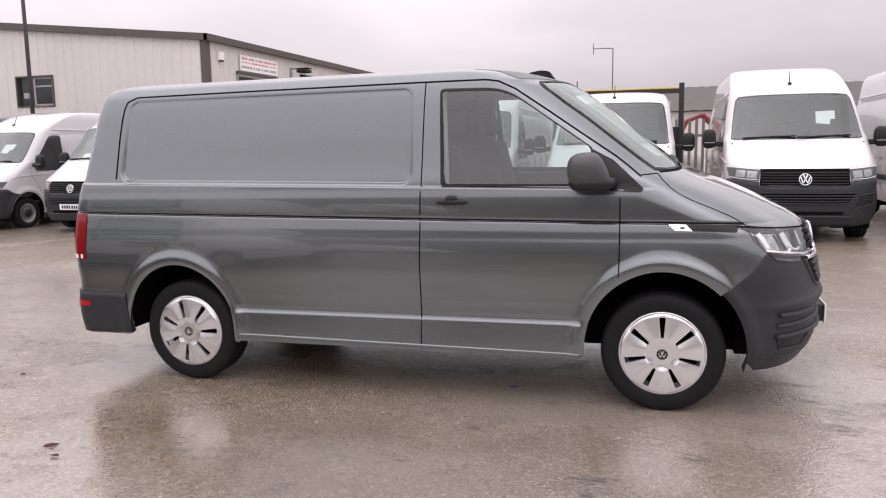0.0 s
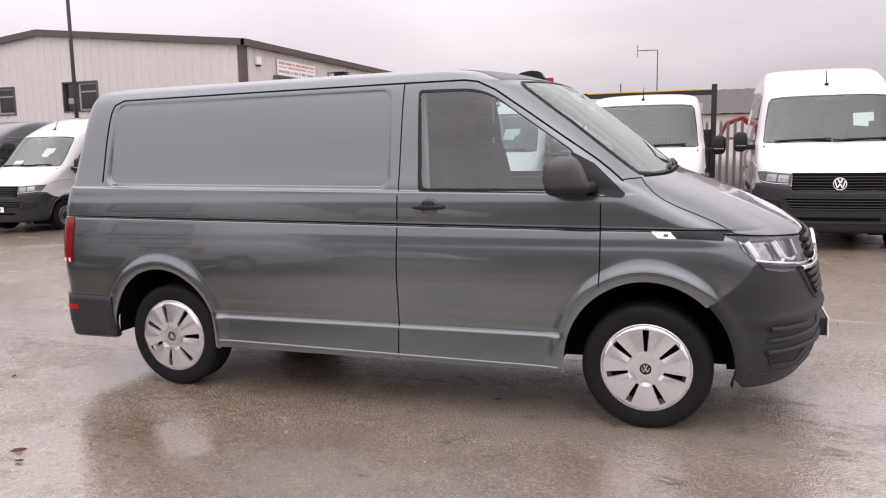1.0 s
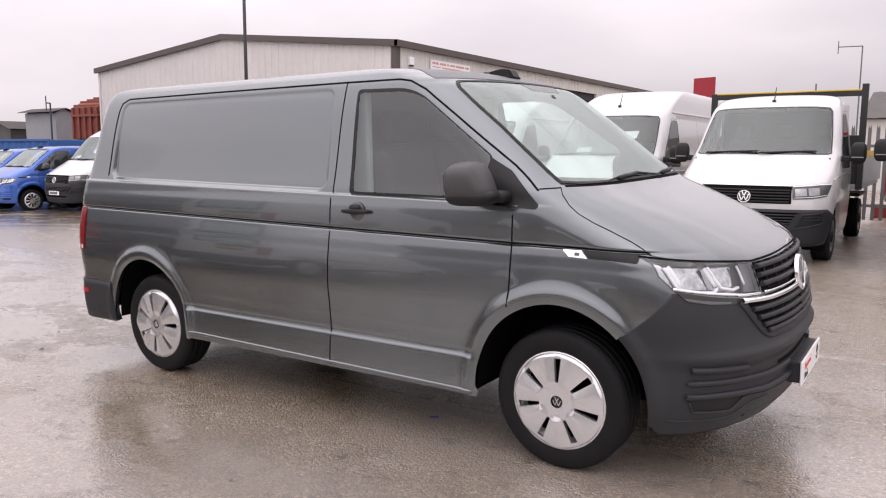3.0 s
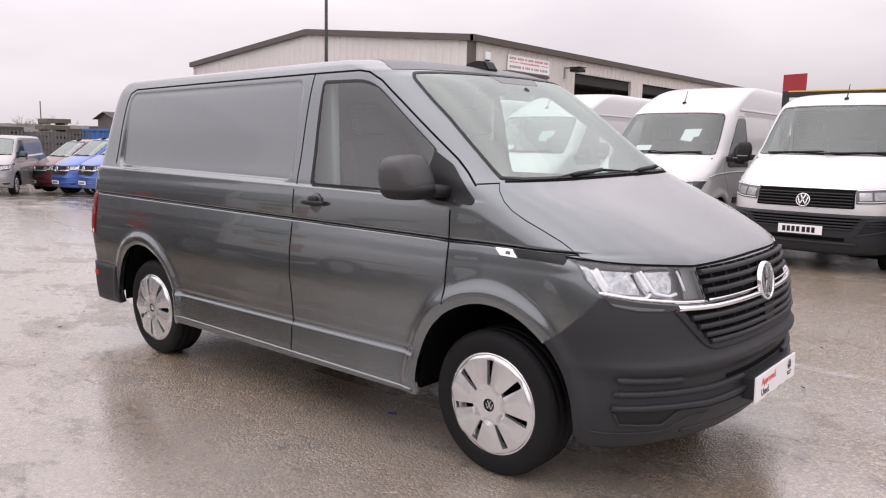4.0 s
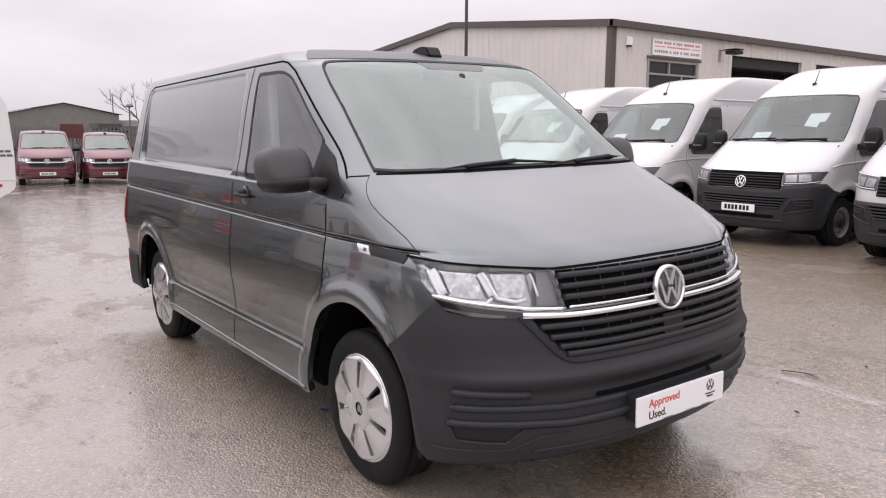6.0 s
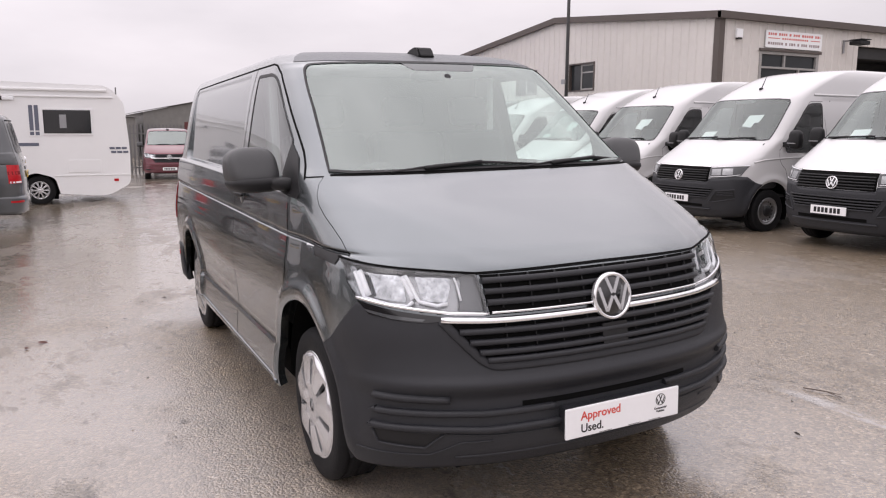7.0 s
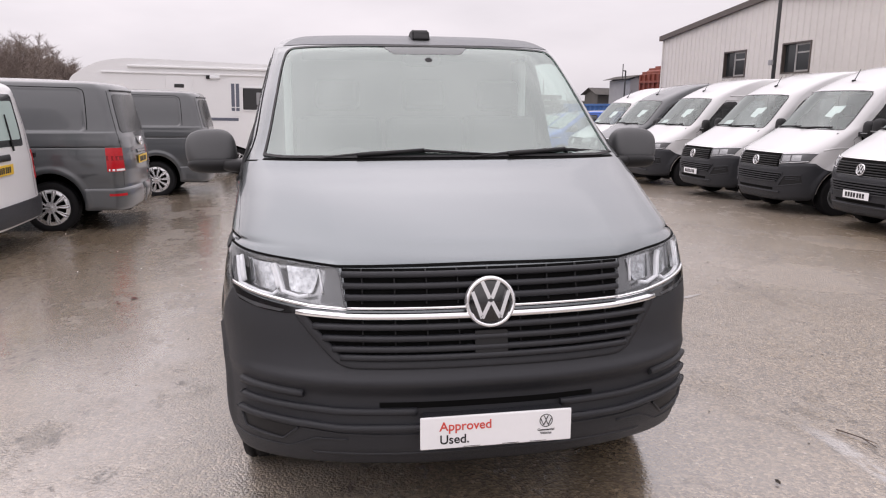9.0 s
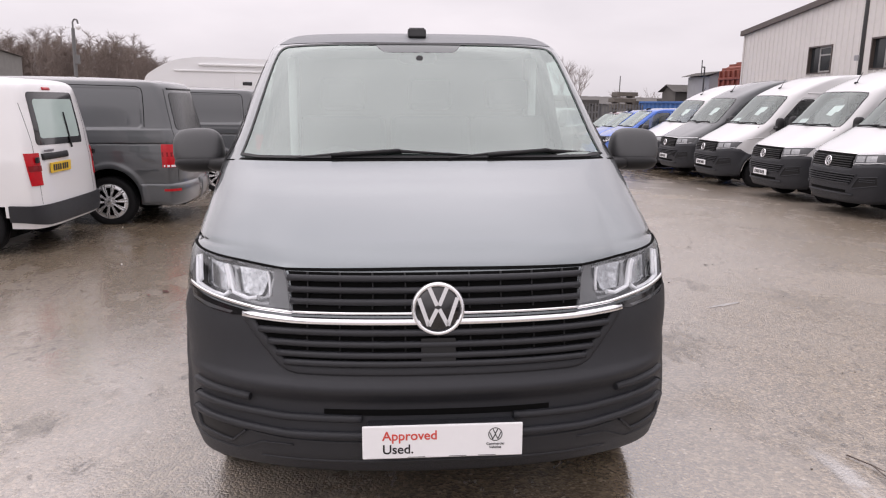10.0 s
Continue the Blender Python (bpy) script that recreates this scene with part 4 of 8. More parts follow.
        sh_part = part("lamp_shroud", sk.patch(sh_ if s > 0 else sh_[::-1], 0.0085, 0.008, 14, 5), GLOSSBLACK, fb, "gloss black lamp surround")
        ind = [(s * u, z) for u, z in (Fr(-0.86, 0.873), Fr(-0.80, 0.857), Fr(-0.70, 0.842), Fr(-0.71, 0.835), Fr(-0.79, 0.842), Fr(-0.85, 0.862))]
        part("turn_lamp", sk.patch(ind if s > 0 else ind[::-1], 0.0100, 0.003, 8, 3), LAMPGREY, sh_part)
        # wing badge and trim
        bd = [S(*p) for p in ((0.025, 1.051), (0.055, 1.022), (0.145, 1.019), (0.115, 1.050))]
        part("wing_badge", sk.patch(bd if s > 0 else flip(bd), 0.005, 0.006, 4, 3), CHROME, shell, "small silver wing badge")
        bd = [S(*p) for p in ((0.085, 1.043), (0.083, 1.029), (0.105, 1.028), (0.107, 1.042))]
        part("badge_mark", sk.patch(bd if s > 0 else flip(bd), 0.0065, 0.002, 2, 2), DARKGREY, shell)
        tr = [S(*p) for p in ((0.118, 1.051), (0.150, 1.019), (0.365, 1.012), (0.372, 1.046))]
        part("wing_trim", sk.patch(tr if s > 0 else flip(tr), 0.004, 0.006, 8, 3), BLACK, shell)
        # bumper ribs and the blank corner pocket
        ribs = ([Fr(-0.855, 0.564), Fr(-0.75, 0.561), Fr(-0.645, 0.557)],
                [S(0.60, 0.508), Fr(-0.86, 0.505), Fr(-0.74, 0.503), Fr(-0.62, 0.500), Fr(-0.52, 0.495), Fr(-0.38, 0.496), Fr(-0.26, 0.496)],
                [S(0.585, 0.449), Fr(-0.868, 0.447), Fr(-0.74, 0.447), Fr(-0.62, 0.442), Fr(-0.52, 0.435), Fr(-0.38, 0.437), Fr(-0.20, 0.438), Fr(-0.0001, 0.438)])
        for k, ln in enumerate(ribs):
            part("bumper_rib", sk.strip([(s * u, z) for u, z in ln], 0.026, 0.004, 0.020), bumper_mat, fb)
        part("bumper_seam", sk.strip([(s * u, z) for u, z in (Fr(-0.66, 0.424), Fr(-0.52, 0.412), Fr(-0.38, 0.410), Fr(-0.0001, 0.412))], 0.007, 0.005, 0.004), bumper_mat, fb)
        pk = [(s * u, z) for u, z in (Fr(-0.862, 0.434), Fr(-0.845, 0.382), Fr(-0.725, 0.374), Fr(-0.675, 0.424))]
        part("bumper_pocket", sk.patch(pk if s > 0 else pk[::-1], 0.0062, 0.002, 6, 4), BLACK, fb)
        part("pocket_lip", sk.strip([(s * u, z) for u, z in (Fr(-0.862, 0.430), Fr(-0.848, 0.380), Fr(-0.72, 0.371), Fr(-0.668, 0.424))], 0.009, 0.004, 0.010), bumper_mat, fb)
        part("bumper_seam", sk.strip([(s * u, z) for u, z in (S(0.50, 0.338), Fr(-0.87, 0.336), Fr(-0.70, 0.340), Fr(-0.61, 0.388), Fr(-0.50, 0.390))], 0.008, 0.004, 0.005), bumper_mat, fb)
        # arch lips, and liners whose near-black paints in the arch's shade
        for a, f0, f1 in ((ARCH_F, 46, 188), (ARCH_R, -8, 186)):
            la, lb = [(s * S(*p)[0], p[1]) for p in arc(a, f0, f1, 1.07, 48)], [(s * S(*p)[0], p[1]) for p in arc(a, f0, f1, 0.985, 48)]
            part("arch_lip", sk.band(la, lb, 0.006, 0.045), body, shell)
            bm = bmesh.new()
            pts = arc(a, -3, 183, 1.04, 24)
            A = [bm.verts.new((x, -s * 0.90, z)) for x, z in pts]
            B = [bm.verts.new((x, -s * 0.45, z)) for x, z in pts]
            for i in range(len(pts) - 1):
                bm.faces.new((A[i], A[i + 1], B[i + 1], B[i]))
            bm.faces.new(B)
            part("arch_liner", bm, GAPSHADE, van)
        wheel(van, 0.0, -s * 0.815, 0.335, -s, rim=0.235, style=wheels, turn=0)
        wheel(van, -3.0, -s * 0.815, 0.335, -s, rim=0.235, style=wheels, turn=-15 if near else 5)
        # tail lamp, bumper end
        tl = [S(-3.705, 1.112), S(-3.715, 0.96), S(-3.725, 0.812), Bk(-s * 0.0 - 0.78, 0.812), Bk(-0.80, 0.96), Bk(-0.79, 1.112)]
        t = part("tail_lamp", sk.patch(tl if s > 0 else flip(tl), 0.006, 0.012, 8, 8), REDDARK if near else REDLAMP, van, "red tail lamp")
        tl = [S(-3.745, 0.845), S(-3.745, 0.818), Bk(-0.79, 0.818), Bk(-0.795, 0.845)]
        part("reversing_lamp", sk.patch(tl if s > 0 else flip(tl), 0.0078, 0.004, 4, 3), LAMPWHITE, t, "clear reversing lamp strip")
        tl = [S(-3.715, 1.01), S(-3.72, 0.955), Bk(-0.80, 0.955), Bk(-0.80, 1.01)]
        part("lamp_band", sk.patch(tl if s > 0 else flip(tl), 0.0075, 0.004, 4, 3), REDDARK, t)
        # mirror: a shell raked back over its top, with a black foot
        bm = superblock((0.240, 0.244, 0.185), (3.2, 3.0), (36, 24))
        for v in bm.verts:
            h = v.co.z / 0.0925
            if v.co.x > 0:
                v.co.x *= 1 - 0.62 * min(1.0, max(0.0, 0.5 * h + 0.42))
            if v.co.y * s > 0:
                v.co.y *= 1 - 0.20 * max(0.0, 0.5 + 0.5 * h)
            v.co.z += 0.012 * v.co.y * s
        bm.transform(Matrix.Translation((-0.378, -s * 1.050, 1.358)) @ pose(0, 0, 0, 0, 0, s * 6))
        mir = part("door_mirror", bm, MIRRORGREY, van, "dark grey plastic door mirror")
        bm = superblock((0.238, 0.242, 0.080), (3.0, 3.2), (32, 12))
        for v in bm.verts:
            if v.co.z < 0:
                v.co.x *= 0.93
                v.co.y *= 0.95
        bm.transform(Matrix.Translation((-0.375, -s * 1.046, 1.286)) @ pose(0, 0, 0, 0, 0, s * 6))
        part("mirror_foot", bm, BLACK, mir)
        bm = superblock((0.115, 0.16, 0.062), (2.8, 2.8), (18, 10), Matrix.Translation((-0.300, -s * 0.925, 1.282)) @ pose(0, 0, 0, s * -6, 0, 0))
        part("mirror_arm", bm, BLACK, mir)
        # handle
        hd = part("door_handle", superblock((0.185, 0.030, 0.027), (3, 3), (20, 10), Matrix.Translation((-1.172, -s * 0.960, 1.181))), BLACK, van)
        part("handle_cup", lathe([(0.001, 0.0), (0.042, 0.002), (0.052, 0.006)], 24, "Y", Matrix.Translation((-1.170, -s * 0.944, 1.178)) @ Matrix.Diagonal((1, s, 1.05, 1))), DARKGREY, hd, smooth=True)
        part("handle_end", superblock((0.075, 0.03, 0.044), (2.4, 2.4), (16, 8), Matrix.Translation((-1.172, -s * 0.956, 1.198))), BLACK, hd)
    if near:
        # the slot is a flat strip in the colour of its inner shade
        part("bumper_slot", sk.strip([Fr(y, 0.517) for y in np.linspace(-0.39, 0.39, 24)], 0.022, 0.0064), GAPSHADE, fb)
        part("plate_plinth", block(bmesh.new(), (0.86, -0.245, 0.385), (0.930, 0.265, 0.490), 0.012), bumper_mat, fb)
        part("bumper_lip", sk.strip([Fr(y, 0.335 - 0.02 * abs(y)) for y in np.linspace(-0.62, 0.62, 30)], 0.016, 0.001, 0.008), bumper_mat, fb)
    # rear bumper
    for s in (1, -1):
        tops = [(s * u, z) for u, z in sk.line([(-3.425, 0.585), (-3.70, 0.59)]) + [Bk(-0.7, 0.595), Bk(-0.0001, 0.595)]]
        lows = [(s * u, z) for u, z in sk.line([(-3.425, 0.318), (-3.6, 0.312)]) + [Bk(-0.7, 0.305), Bk(-0.0001, 0.305)]]
        b = part("rear_bumper", sk.fill(tops, lows, 0.010, 0.03, 30, 8), bumper_mat, van)
        rf = [S(-3.735, 0.522), S(-3.735, 0.490), Bk(-0.80, 0.490), Bk(-0.80, 0.522)]
        part("reflector", sk.patch(rf if s > 0 else flip(rf), 0.014, 0.004, 10, 2), REDLAMP, b)
    # underside, its shade painted near-black, and sills
    box("underbody", (-3.85, -0.44, 0.24), (0.55, 0.44, 0.42), GAPSHADE, van)
    box("underbody_middle", (-2.55, -0.86, 0.29), (-0.48, 0.86, 0.42), GAPSHADE, van)
    box("front_undertray", (0.40, -0.60, 0.262), (0.72, 0.60, 0.5), GAPSHADE, van)
    for s in (1, -1):
        sill = [S(-0.44, 0.318), S(-1.5, 0.330), S(-2.60, 0.342)]
        part("sill", sk.strip([(s * u, z) for u, z in sill], 0.022, -0.004, 0.014), body, shell)
    if near:
        part("jacking_point", block(bmesh.new(), (-2.66, -0.88, 0.285), (-2.58, -0.80, 0.33), 0.01), BLACK, van)
    # cab inside
    bh = sk.pt(np.linspace(-1.42, -1.42, 2), 1)
    outl = []
    for z in np.linspace(0.45, 1.90, 22):
        u = S(-1.45, z)
        outl.append((float(-sk.pt(*u)[1]) - 0.03, z))
    bm = bmesh.new()
    prism(bm, [(-y, z) for y, z in outl] + outl[::-1], -1.47, -1.44, "yz")
    part("bulkhead", bm, BULKHEAD, van, "pale grey cab bulkhead")
    box("cab_floor", (-1.44, -0.84, 0.55), (-0.48, 0.84, 0.60), TRIMGREY, van)
    dash = bmesh.new()
    prism(dash, rounded([(0.0, 1.285), (-0.42, 1.225), (-0.50, 1.14), (-0.42, 0.98), (-0.30, 0.88), (0.05, 0.88), (0.16, 1.2)], 0.05), -0.80, 0.80, "xz")
    part("dashboard", dash, TRIMGREY, van, "dark grey dashboard")
    if near:
        hump = superblock((0.30, 0.42, 0.12), (3, 3), m=Matrix.Translation((-0.30, -0.40, 1.255)))
        part("instrument_hood", hump, TRIMGREY, van)
        sw = bmesh.new()
        R, r = 0.185, 0.016
        rings = [[sw.verts.new(((R + r * math.cos(b)) * math.cos(a), (R + r * math.cos(b)) * math.sin(a), r * math.sin(b))) for b in np.linspace(0, 2 * math.pi, 9)[:-1]] for a in np.linspace(0, 2 * math.pi, 33)[:-1]]
        for i in range(32):
            for j in range(8):
                sw.faces.new((rings[i][j], rings[(i + 1) % 32][j], rings[(i + 1) % 32][(j + 1) % 8], rings[i][(j + 1) % 8]))
        for a in (0, 180, 270):
            rod(sw, (0, 0, -0.02), (R * math.cos(radians(a)), R * math.sin(radians(a)), 0), 0.02, 0.012, 8)
        bmesh.ops.create_cone(sw, cap_ends=True, segments=20, radius1=0.07, radius2=0.05, depth=0.04)
        sw.transform(Matrix.Translation((-0.56, -0.40, 1.18)) @ pose(0, 0, 0, 0, -62, 0) @ pose(0, 0, 0, 0, 0, 90))
        part("steering_wheel", sw, BLACK, van, smooth=True)
        for y, w in ((-0.42, 0.50), (0.10, 0.48), (0.56, 0.46)):
            seat = part("cab_seat", block(bmesh.new(), (-1.12, y - w / 2, 0.80), (-0.62, y + w / 2, 0.95), 0.06), CLOTH, van, "dark cloth cab seat")
            part("seat_back", block(bmesh.new(), (-0.08, -w / 2, 0), (0.06, w / 2, 0.62), 0.06, Matrix.Translation((-1.10, y, 0.90)) @ pose(0, 0, 0, 0, -14, 0), 3), CLOTH, seat)
            part("headrest", block(bmesh.new(), (-0.05, -0.13, 0.66), (0.05, 0.13, 0.84), 0.045, Matrix.Translation((-1.10, y, 0.90)) @ pose(0, 0, 0, 0, -14, 0), 3), CLOTH, seat)
        for s in (1, -1):
            bm = block(bmesh.new(), (-1.41, -s * 0.735, 1.20), (-1.25, -s * 0.685, 1.84), 0.015)
            part("pillar_trim", bm, PILLAR, van)
            box("door_lining", (-1.30, -s * 0.86, 0.62), (-0.50, -s * 0.82, 1.245), TRIMGREY, van, 0.015)
        box("headlining", (-1.42, -0.62, 1.84), (-0.78, 0.62, 1.865), BULKHEAD, van, 0.01)
        # mirror mount and tinted band
        part("sensor_pod", superblock((0.12, 0.20, 0.07), (3, 3), m=Matrix.Translation((-0.70, 0, 1.80))), BLACK, van)
        part("screen_band", sk.patch([Fr(*p) for p in dense(rounded([(-0.20, 1.835), (-0.17, 1.812), (0.17, 1.812), (0.20, 1.835), (0.22, 1.860), (-0.22, 1.860)], 0.015), 0.05)], 0.0036, 0.0005, 10, 4), SCREENBAND, ws)
        part("screen_sensor", lathe([(0.001, 0.002), (0.016, 0.002), (0.018, 0.0)], 20, "Z", Matrix.Translation((-0.468, 0.0, 1.785)) @ pose(0, 0, 0, 0, 48, 0)), BLACK, ws)
    # wipers, parked low along the glass: an arm, its thick end and the blade
    def on(y, z, o=0.02):
        u = Fr(y, z)
        p = sk.pt(*u) + sk.nrm(*u) * o * np.sign((sk.nrm(*u) * np.array([1, 0, 1])).sum())
        return tuple(p)
    for y0, y1, y2, y3 in ((-0.56, -0.40, -0.11, 0.185), (0.10, 0.27, 0.54, 0.80)):
        bm = bmesh.new()
        rod(bm, on(y1, 1.338, 0.012), on(y2, 1.353, 0.016), 0.010, 0.009, 8)
        rod(bm, on(y2, 1.352, 0.014), on(y3, 1.340, 0.008), 0.0075, 0.004, 8)
        w = part("wiper", bm, BLACK, van, "black wiper", smooth=True)
        bm = rod(bmesh.new(), on(y0, 1.331, 0.005), on((y0 + y2) / 2, 1.350, 0.007), 0.005, 0.007, 6)
        part("wiper_blade", rod(bm, on((y0 + y2) / 2, 1.350, 0.007), on(y2 + 0.01, 1.356, 0.007), 0.007, 0.009, 6), BLACK, w)
    part("wiper_cowl", sk.strip([Fr(y, 1.328) for y in np.linspace(-0.80, 0.80, 30)], 0.022, -0.004, 0.006), GAPSHADE, van)
    part("roof_seam", sk.strip([Fr(y, 1.876) for y in np.linspace(-0.60, 0.60, 30)], 0.014, 0.0012), GAPSHADE, shell)
    # rain-beaded front of the roof
    if near:
        edge_r = [(-0.715, 1.869), (-0.69, 1.895), (-0.64, 1.925), (-0.56, 1.947), (-0.40, 1.958)]
        front_roof = [Fr(*p) for p in edge_r] + [Fr(0, 1.962)] + [Fr(-y, z) for y, z in edge_r[::-1]] + [Fr(y, 1.869) for y in (0.5, 0.25, 0.0, -0.25, -0.5)]
        part("roof_front", sk.patch(front_roof, 0.0022, 0.002, 60, 14), WETROOF, van, "grey roof edge beaded with rain")
    # roof fin
    fin = bmesh.new()
    prism(fin, rounded([(-0.70, 1.900), (-0.735, 1.954), (-0.79, 1.962), (-0.86, 1.951), (-0.90, 1.915)], 0.015), -0.046, 0.046, "xz")
    bmesh.ops.bevel(fin, geom=fin.edges[:], offset=0.008, segments=2, affect="EDGES")
    part("roof_fin", fin, BLACK, van, "black roof aerial fin")
    # plate
    if plate == "text":
        pm = Matrix.Translation((0.934, 0.012, 0.436)) @ FACE_FRONT
        p = part("show_plate", block(bmesh.new(), (-0.272, -0.0585, -0.005), (0.272, 0.0585, 0.005), 0.006, pm), WHITEPLATE, van, "white show plate with red and black words")
        words("Approved", 0.046, REDINK, p, pm @ Matrix.Translation((-0.205, 0.008, 0.0055)))
        words("Used.", 0.046, INK, p, pm @ Matrix.Translation((-0.205, -0.040, 0.0055)))
        part("plate_ring", lathe([(0.0215, 0.0055), (0.0215, 0.0065), (0.024, 0.0065), (0.024, 0.0055)], 32, "Z", pm @ Matrix.Translation((0.178, 0.020, 0))), INK, p)
        for a, b in (((-0.008, 0.018), (0.0, 0.002)), ((0.008, 0.018), (0.0, 0.002)), ((-0.019, 0.007), (-0.009, -0.017)), ((0.019, 0.007), (0.009, -0.017)), ((-0.009, -0.017), (0, 0.0)), ((0.009, -0.017), (0, 0.0))):
            bm = rod(bmesh.new(), (*a, 0.0058), (*b, 0.0058), 0.0016, None, 6)
            bm.transform(pm @ Matrix.Translation((0.178, 0.020, 0)))
            part("plate_chevron", bm, INK, p)
        words("Commercial\nVehicles", 0.0125, INK, p, pm @ Matrix.Translation((0.178, -0.018, 0.0055)), align="CENTER")
        for y in (-0.12, 0.02, 0.12):
            part("small_print_bar", block(bmesh.new(), (y, -0.055, 0.005), (y + 0.06, -0.053, 0.0056), 0, pm), INK, p)
    elif plate == "bars":
        number_plate(van, Matrix.Translation((0.925, 0, 0.44)) @ FACE_FRONT)
    return van


# ---- the yard ----
def yard_z(x, y):
    """The yard's height: a gentle fall along the stand of the van, level beyond."""
    xc = np.clip(x, -30, 9)
    h = np.where(y < 1.5, 0.0208 * np.clip(y, -4.5, 1.5), 0.0312 * (1 - step(1.5, 6.5, y)))
    fall = -0.021 * np.clip(-19 - np.asarray(x, float), 0, 12)
    return fall + xc * (0.0102 + 0.005 * step(3, 7, y)) * np.where(xc < 0, 1, 1) + h


def wet_ground():
    """Worn wet tarmac: stones in a brown binder, damp everywhere, with standing water in the low places."""
    m = bpy.data.materials.new("wet_tarmac")
    m.use_nodes = True
    n, l = m.node_tree.nodes, m.node_tree.links
    b = n["Principled BSDF"]
    tc = n.new("ShaderNodeTexCoord")
    def noise_node(scale, detail=4, rough=0.55):
        t = n.new("ShaderNodeTexNoise")
        t.inputs["Scale"].default_value, t.inputs["Detail"].default_value, t.inputs["Roughness"].default_value = scale, detail, rough
        l.new(tc.outputs["Object"], t.inputs["Vector"])
        return t
    def ramp(src, stops):
        r = n.new("ShaderNodeValToRGB")
        e = r.color_ramp.elements
        while len(e) < len(stops):
            e.new(0.5)
        for k, (p, c) in enumerate(stops):
            e[k].position, e[k].color = p, (*c, 1) if isinstance(c, tuple) else (c, c, c, 1)
        l.new(src, r.inputs[0])
        return r
    def mix(fac, a, c, mode="MIX"):
        x = n.new("ShaderNodeMix")
        x.data_type, x.blend_type = "RGBA", mode
        for s, v in ((x.inputs["Factor"], fac), (x.inputs["A"], a), (x.inputs["B"], c)):
            if isinstance(v, (int, float)):
                s.default_value = v
            elif isinstance(v, tuple):
                s.default_value = (*v, 1)
            else:
                l.new(v, s)
        return x.outputs["Result"]
    def math_node(op, a, c, clamp=False):
        x = n.new("ShaderNodeMath")
        x.operation, x.use_clamp = op, clamp
        for s, v in zip(x.inputs, (a, c)):
            if isinstance(v, (int, float)):
                s.default_value = v
            else:
                l.new(v, s)
        return x.outputs[0]
    def span(src, lo, hi):
        x = n.new("ShaderNodeMapRange")
        x.inputs["To Min"].default_value, x.inputs["To Max"].default_value = lo, hi
        l.new(src, x.inputs["Value"])
        return x.outputs[0]
    big, mid, fine = noise_node(0.22, 5), noise_node(1.1, 6, 0.65), noise_node(160, 3)
    def cells(scale, feature="F1"):
        v = n.new("ShaderNodeTexVoronoi")
        v.feature = feature
        v.inputs["Scale"].default_value = scale
        l.new(tc.outputs["Object"], v.inputs["Vector"])
        return v
    grit, stones, pebbles = cells(165), cells(74), cells(36)
    # brown binder, small stones of many tones, a few pale ones
    base = ramp(mid.outputs["Fac"], [(0.3, (0.120, 0.088, 0.058)), (0.55, (0.180, 0.134, 0.088)), (0.75, (0.240, 0.186, 0.130))])
    stone = ramp(stones.outputs["Color"], [(0.0, (0.025, 0.019, 0.014)), (0.35, (0.105, 0.078, 0.052)), (0.7, (0.25, 0.187, 0.122)), (0.9, (0.40, 0.31, 0.21)), (1.0, (0.60, 0.53, 0.44))])
    small = ramp(grit.outputs["Color"], [(0.0, (0.035, 0.027, 0.019)), (0.5, (0.15, 0.117, 0.083)), (1.0, (0.42, 0.345, 0.265))])
    c0 = mix(0.6, base.outputs[0], small.outputs[0])
    c1 = mix(0.72, c0, stone.outputs[0])
    chip = ramp(pebbles.outputs["Color"], [(0.90, 0.0), (0.96, 1.0)])
    heart = ramp(pebbles.outputs["Distance"], [(0.18, 1.0), (0.30, 0.0)])
    c1 = mix(math_node("MULTIPLY", chip.outputs[0], heart.outputs[0]), c1, (0.40, 0.33, 0.27))
    # polished, paler stretches with eroded, darker streaks in them
    worn = ramp(big.outputs["Fac"], [(0.45, 0.0), (0.60, 1.0)])
    c2 = mix(math_node("MULTIPLY", worn.outputs[0], 0.4), c1, (0.30, 0.265, 0.235))
    drag = n.new("ShaderNodeMapping")
    drag.inputs["Rotation"].default_value = (0, 0, radians(28))
    drag.inputs["Scale"].default_value = (0.65, 1.15, 1.0)
    l.new(tc.outputs["Object"], drag.inputs[0])
    rut = n.new("ShaderNodeTexNoise")
    rut.inputs["Scale"].default_value, rut.inputs["Detail"].default_value, rut.inputs["Roughness"].default_value = 1.3, 8, 0.72
    l.new(drag.outputs[0], rut.inputs["Vector"])
    eroded = ramp(rut.outputs["Fac"], [(0.54, 0.0), (0.62, 1.0)])
    c3 = mix(math_node("MULTIPLY", eroded.outputs[0], 0.35), c2, (0.045, 0.038, 0.031))
    # small torn flecks where the surface has broken up
    torn = n.new("ShaderNodeTexNoise")
    torn.inputs["Scale"].default_value, torn.inputs["Detail"].default_value, torn.inputs["Roughness"].default_value = 11, 7, 0.68
    l.new(drag.outputs[0], torn.inputs["Vector"])
    fleck = ramp(torn.outputs["Fac"], [(0.57, 0.0), (0.63, 1.0)])
    patchy = ramp(rut.outputs["Fac"], [(0.40, 0.0), (0.58, 1.0)])
    flecks = math_node("MULTIPLY", fleck.outputs[0], patchy.outputs[0])
    c3 = mix(math_node("MULTIPLY", flecks, 0.7), c3, (0.035, 0.029, 0.024))
    # a film of water, deeper in the low places and broken over eroded stone
    water = noise_node(0.34, 6, 0.6)
    pool = ramp(water.outputs["Fac"], [(0.36, 0.0), (0.52, 1.0)])
    # the ground before the van's nose drains better than the rest
    away = n.new("ShaderNodeVectorMath")
    away.operation = "DISTANCE"
    away.inputs[1].default_value = (0.9, -2.9, 0.0)
    l.new(tc.outputs["Object"], away.inputs[0])
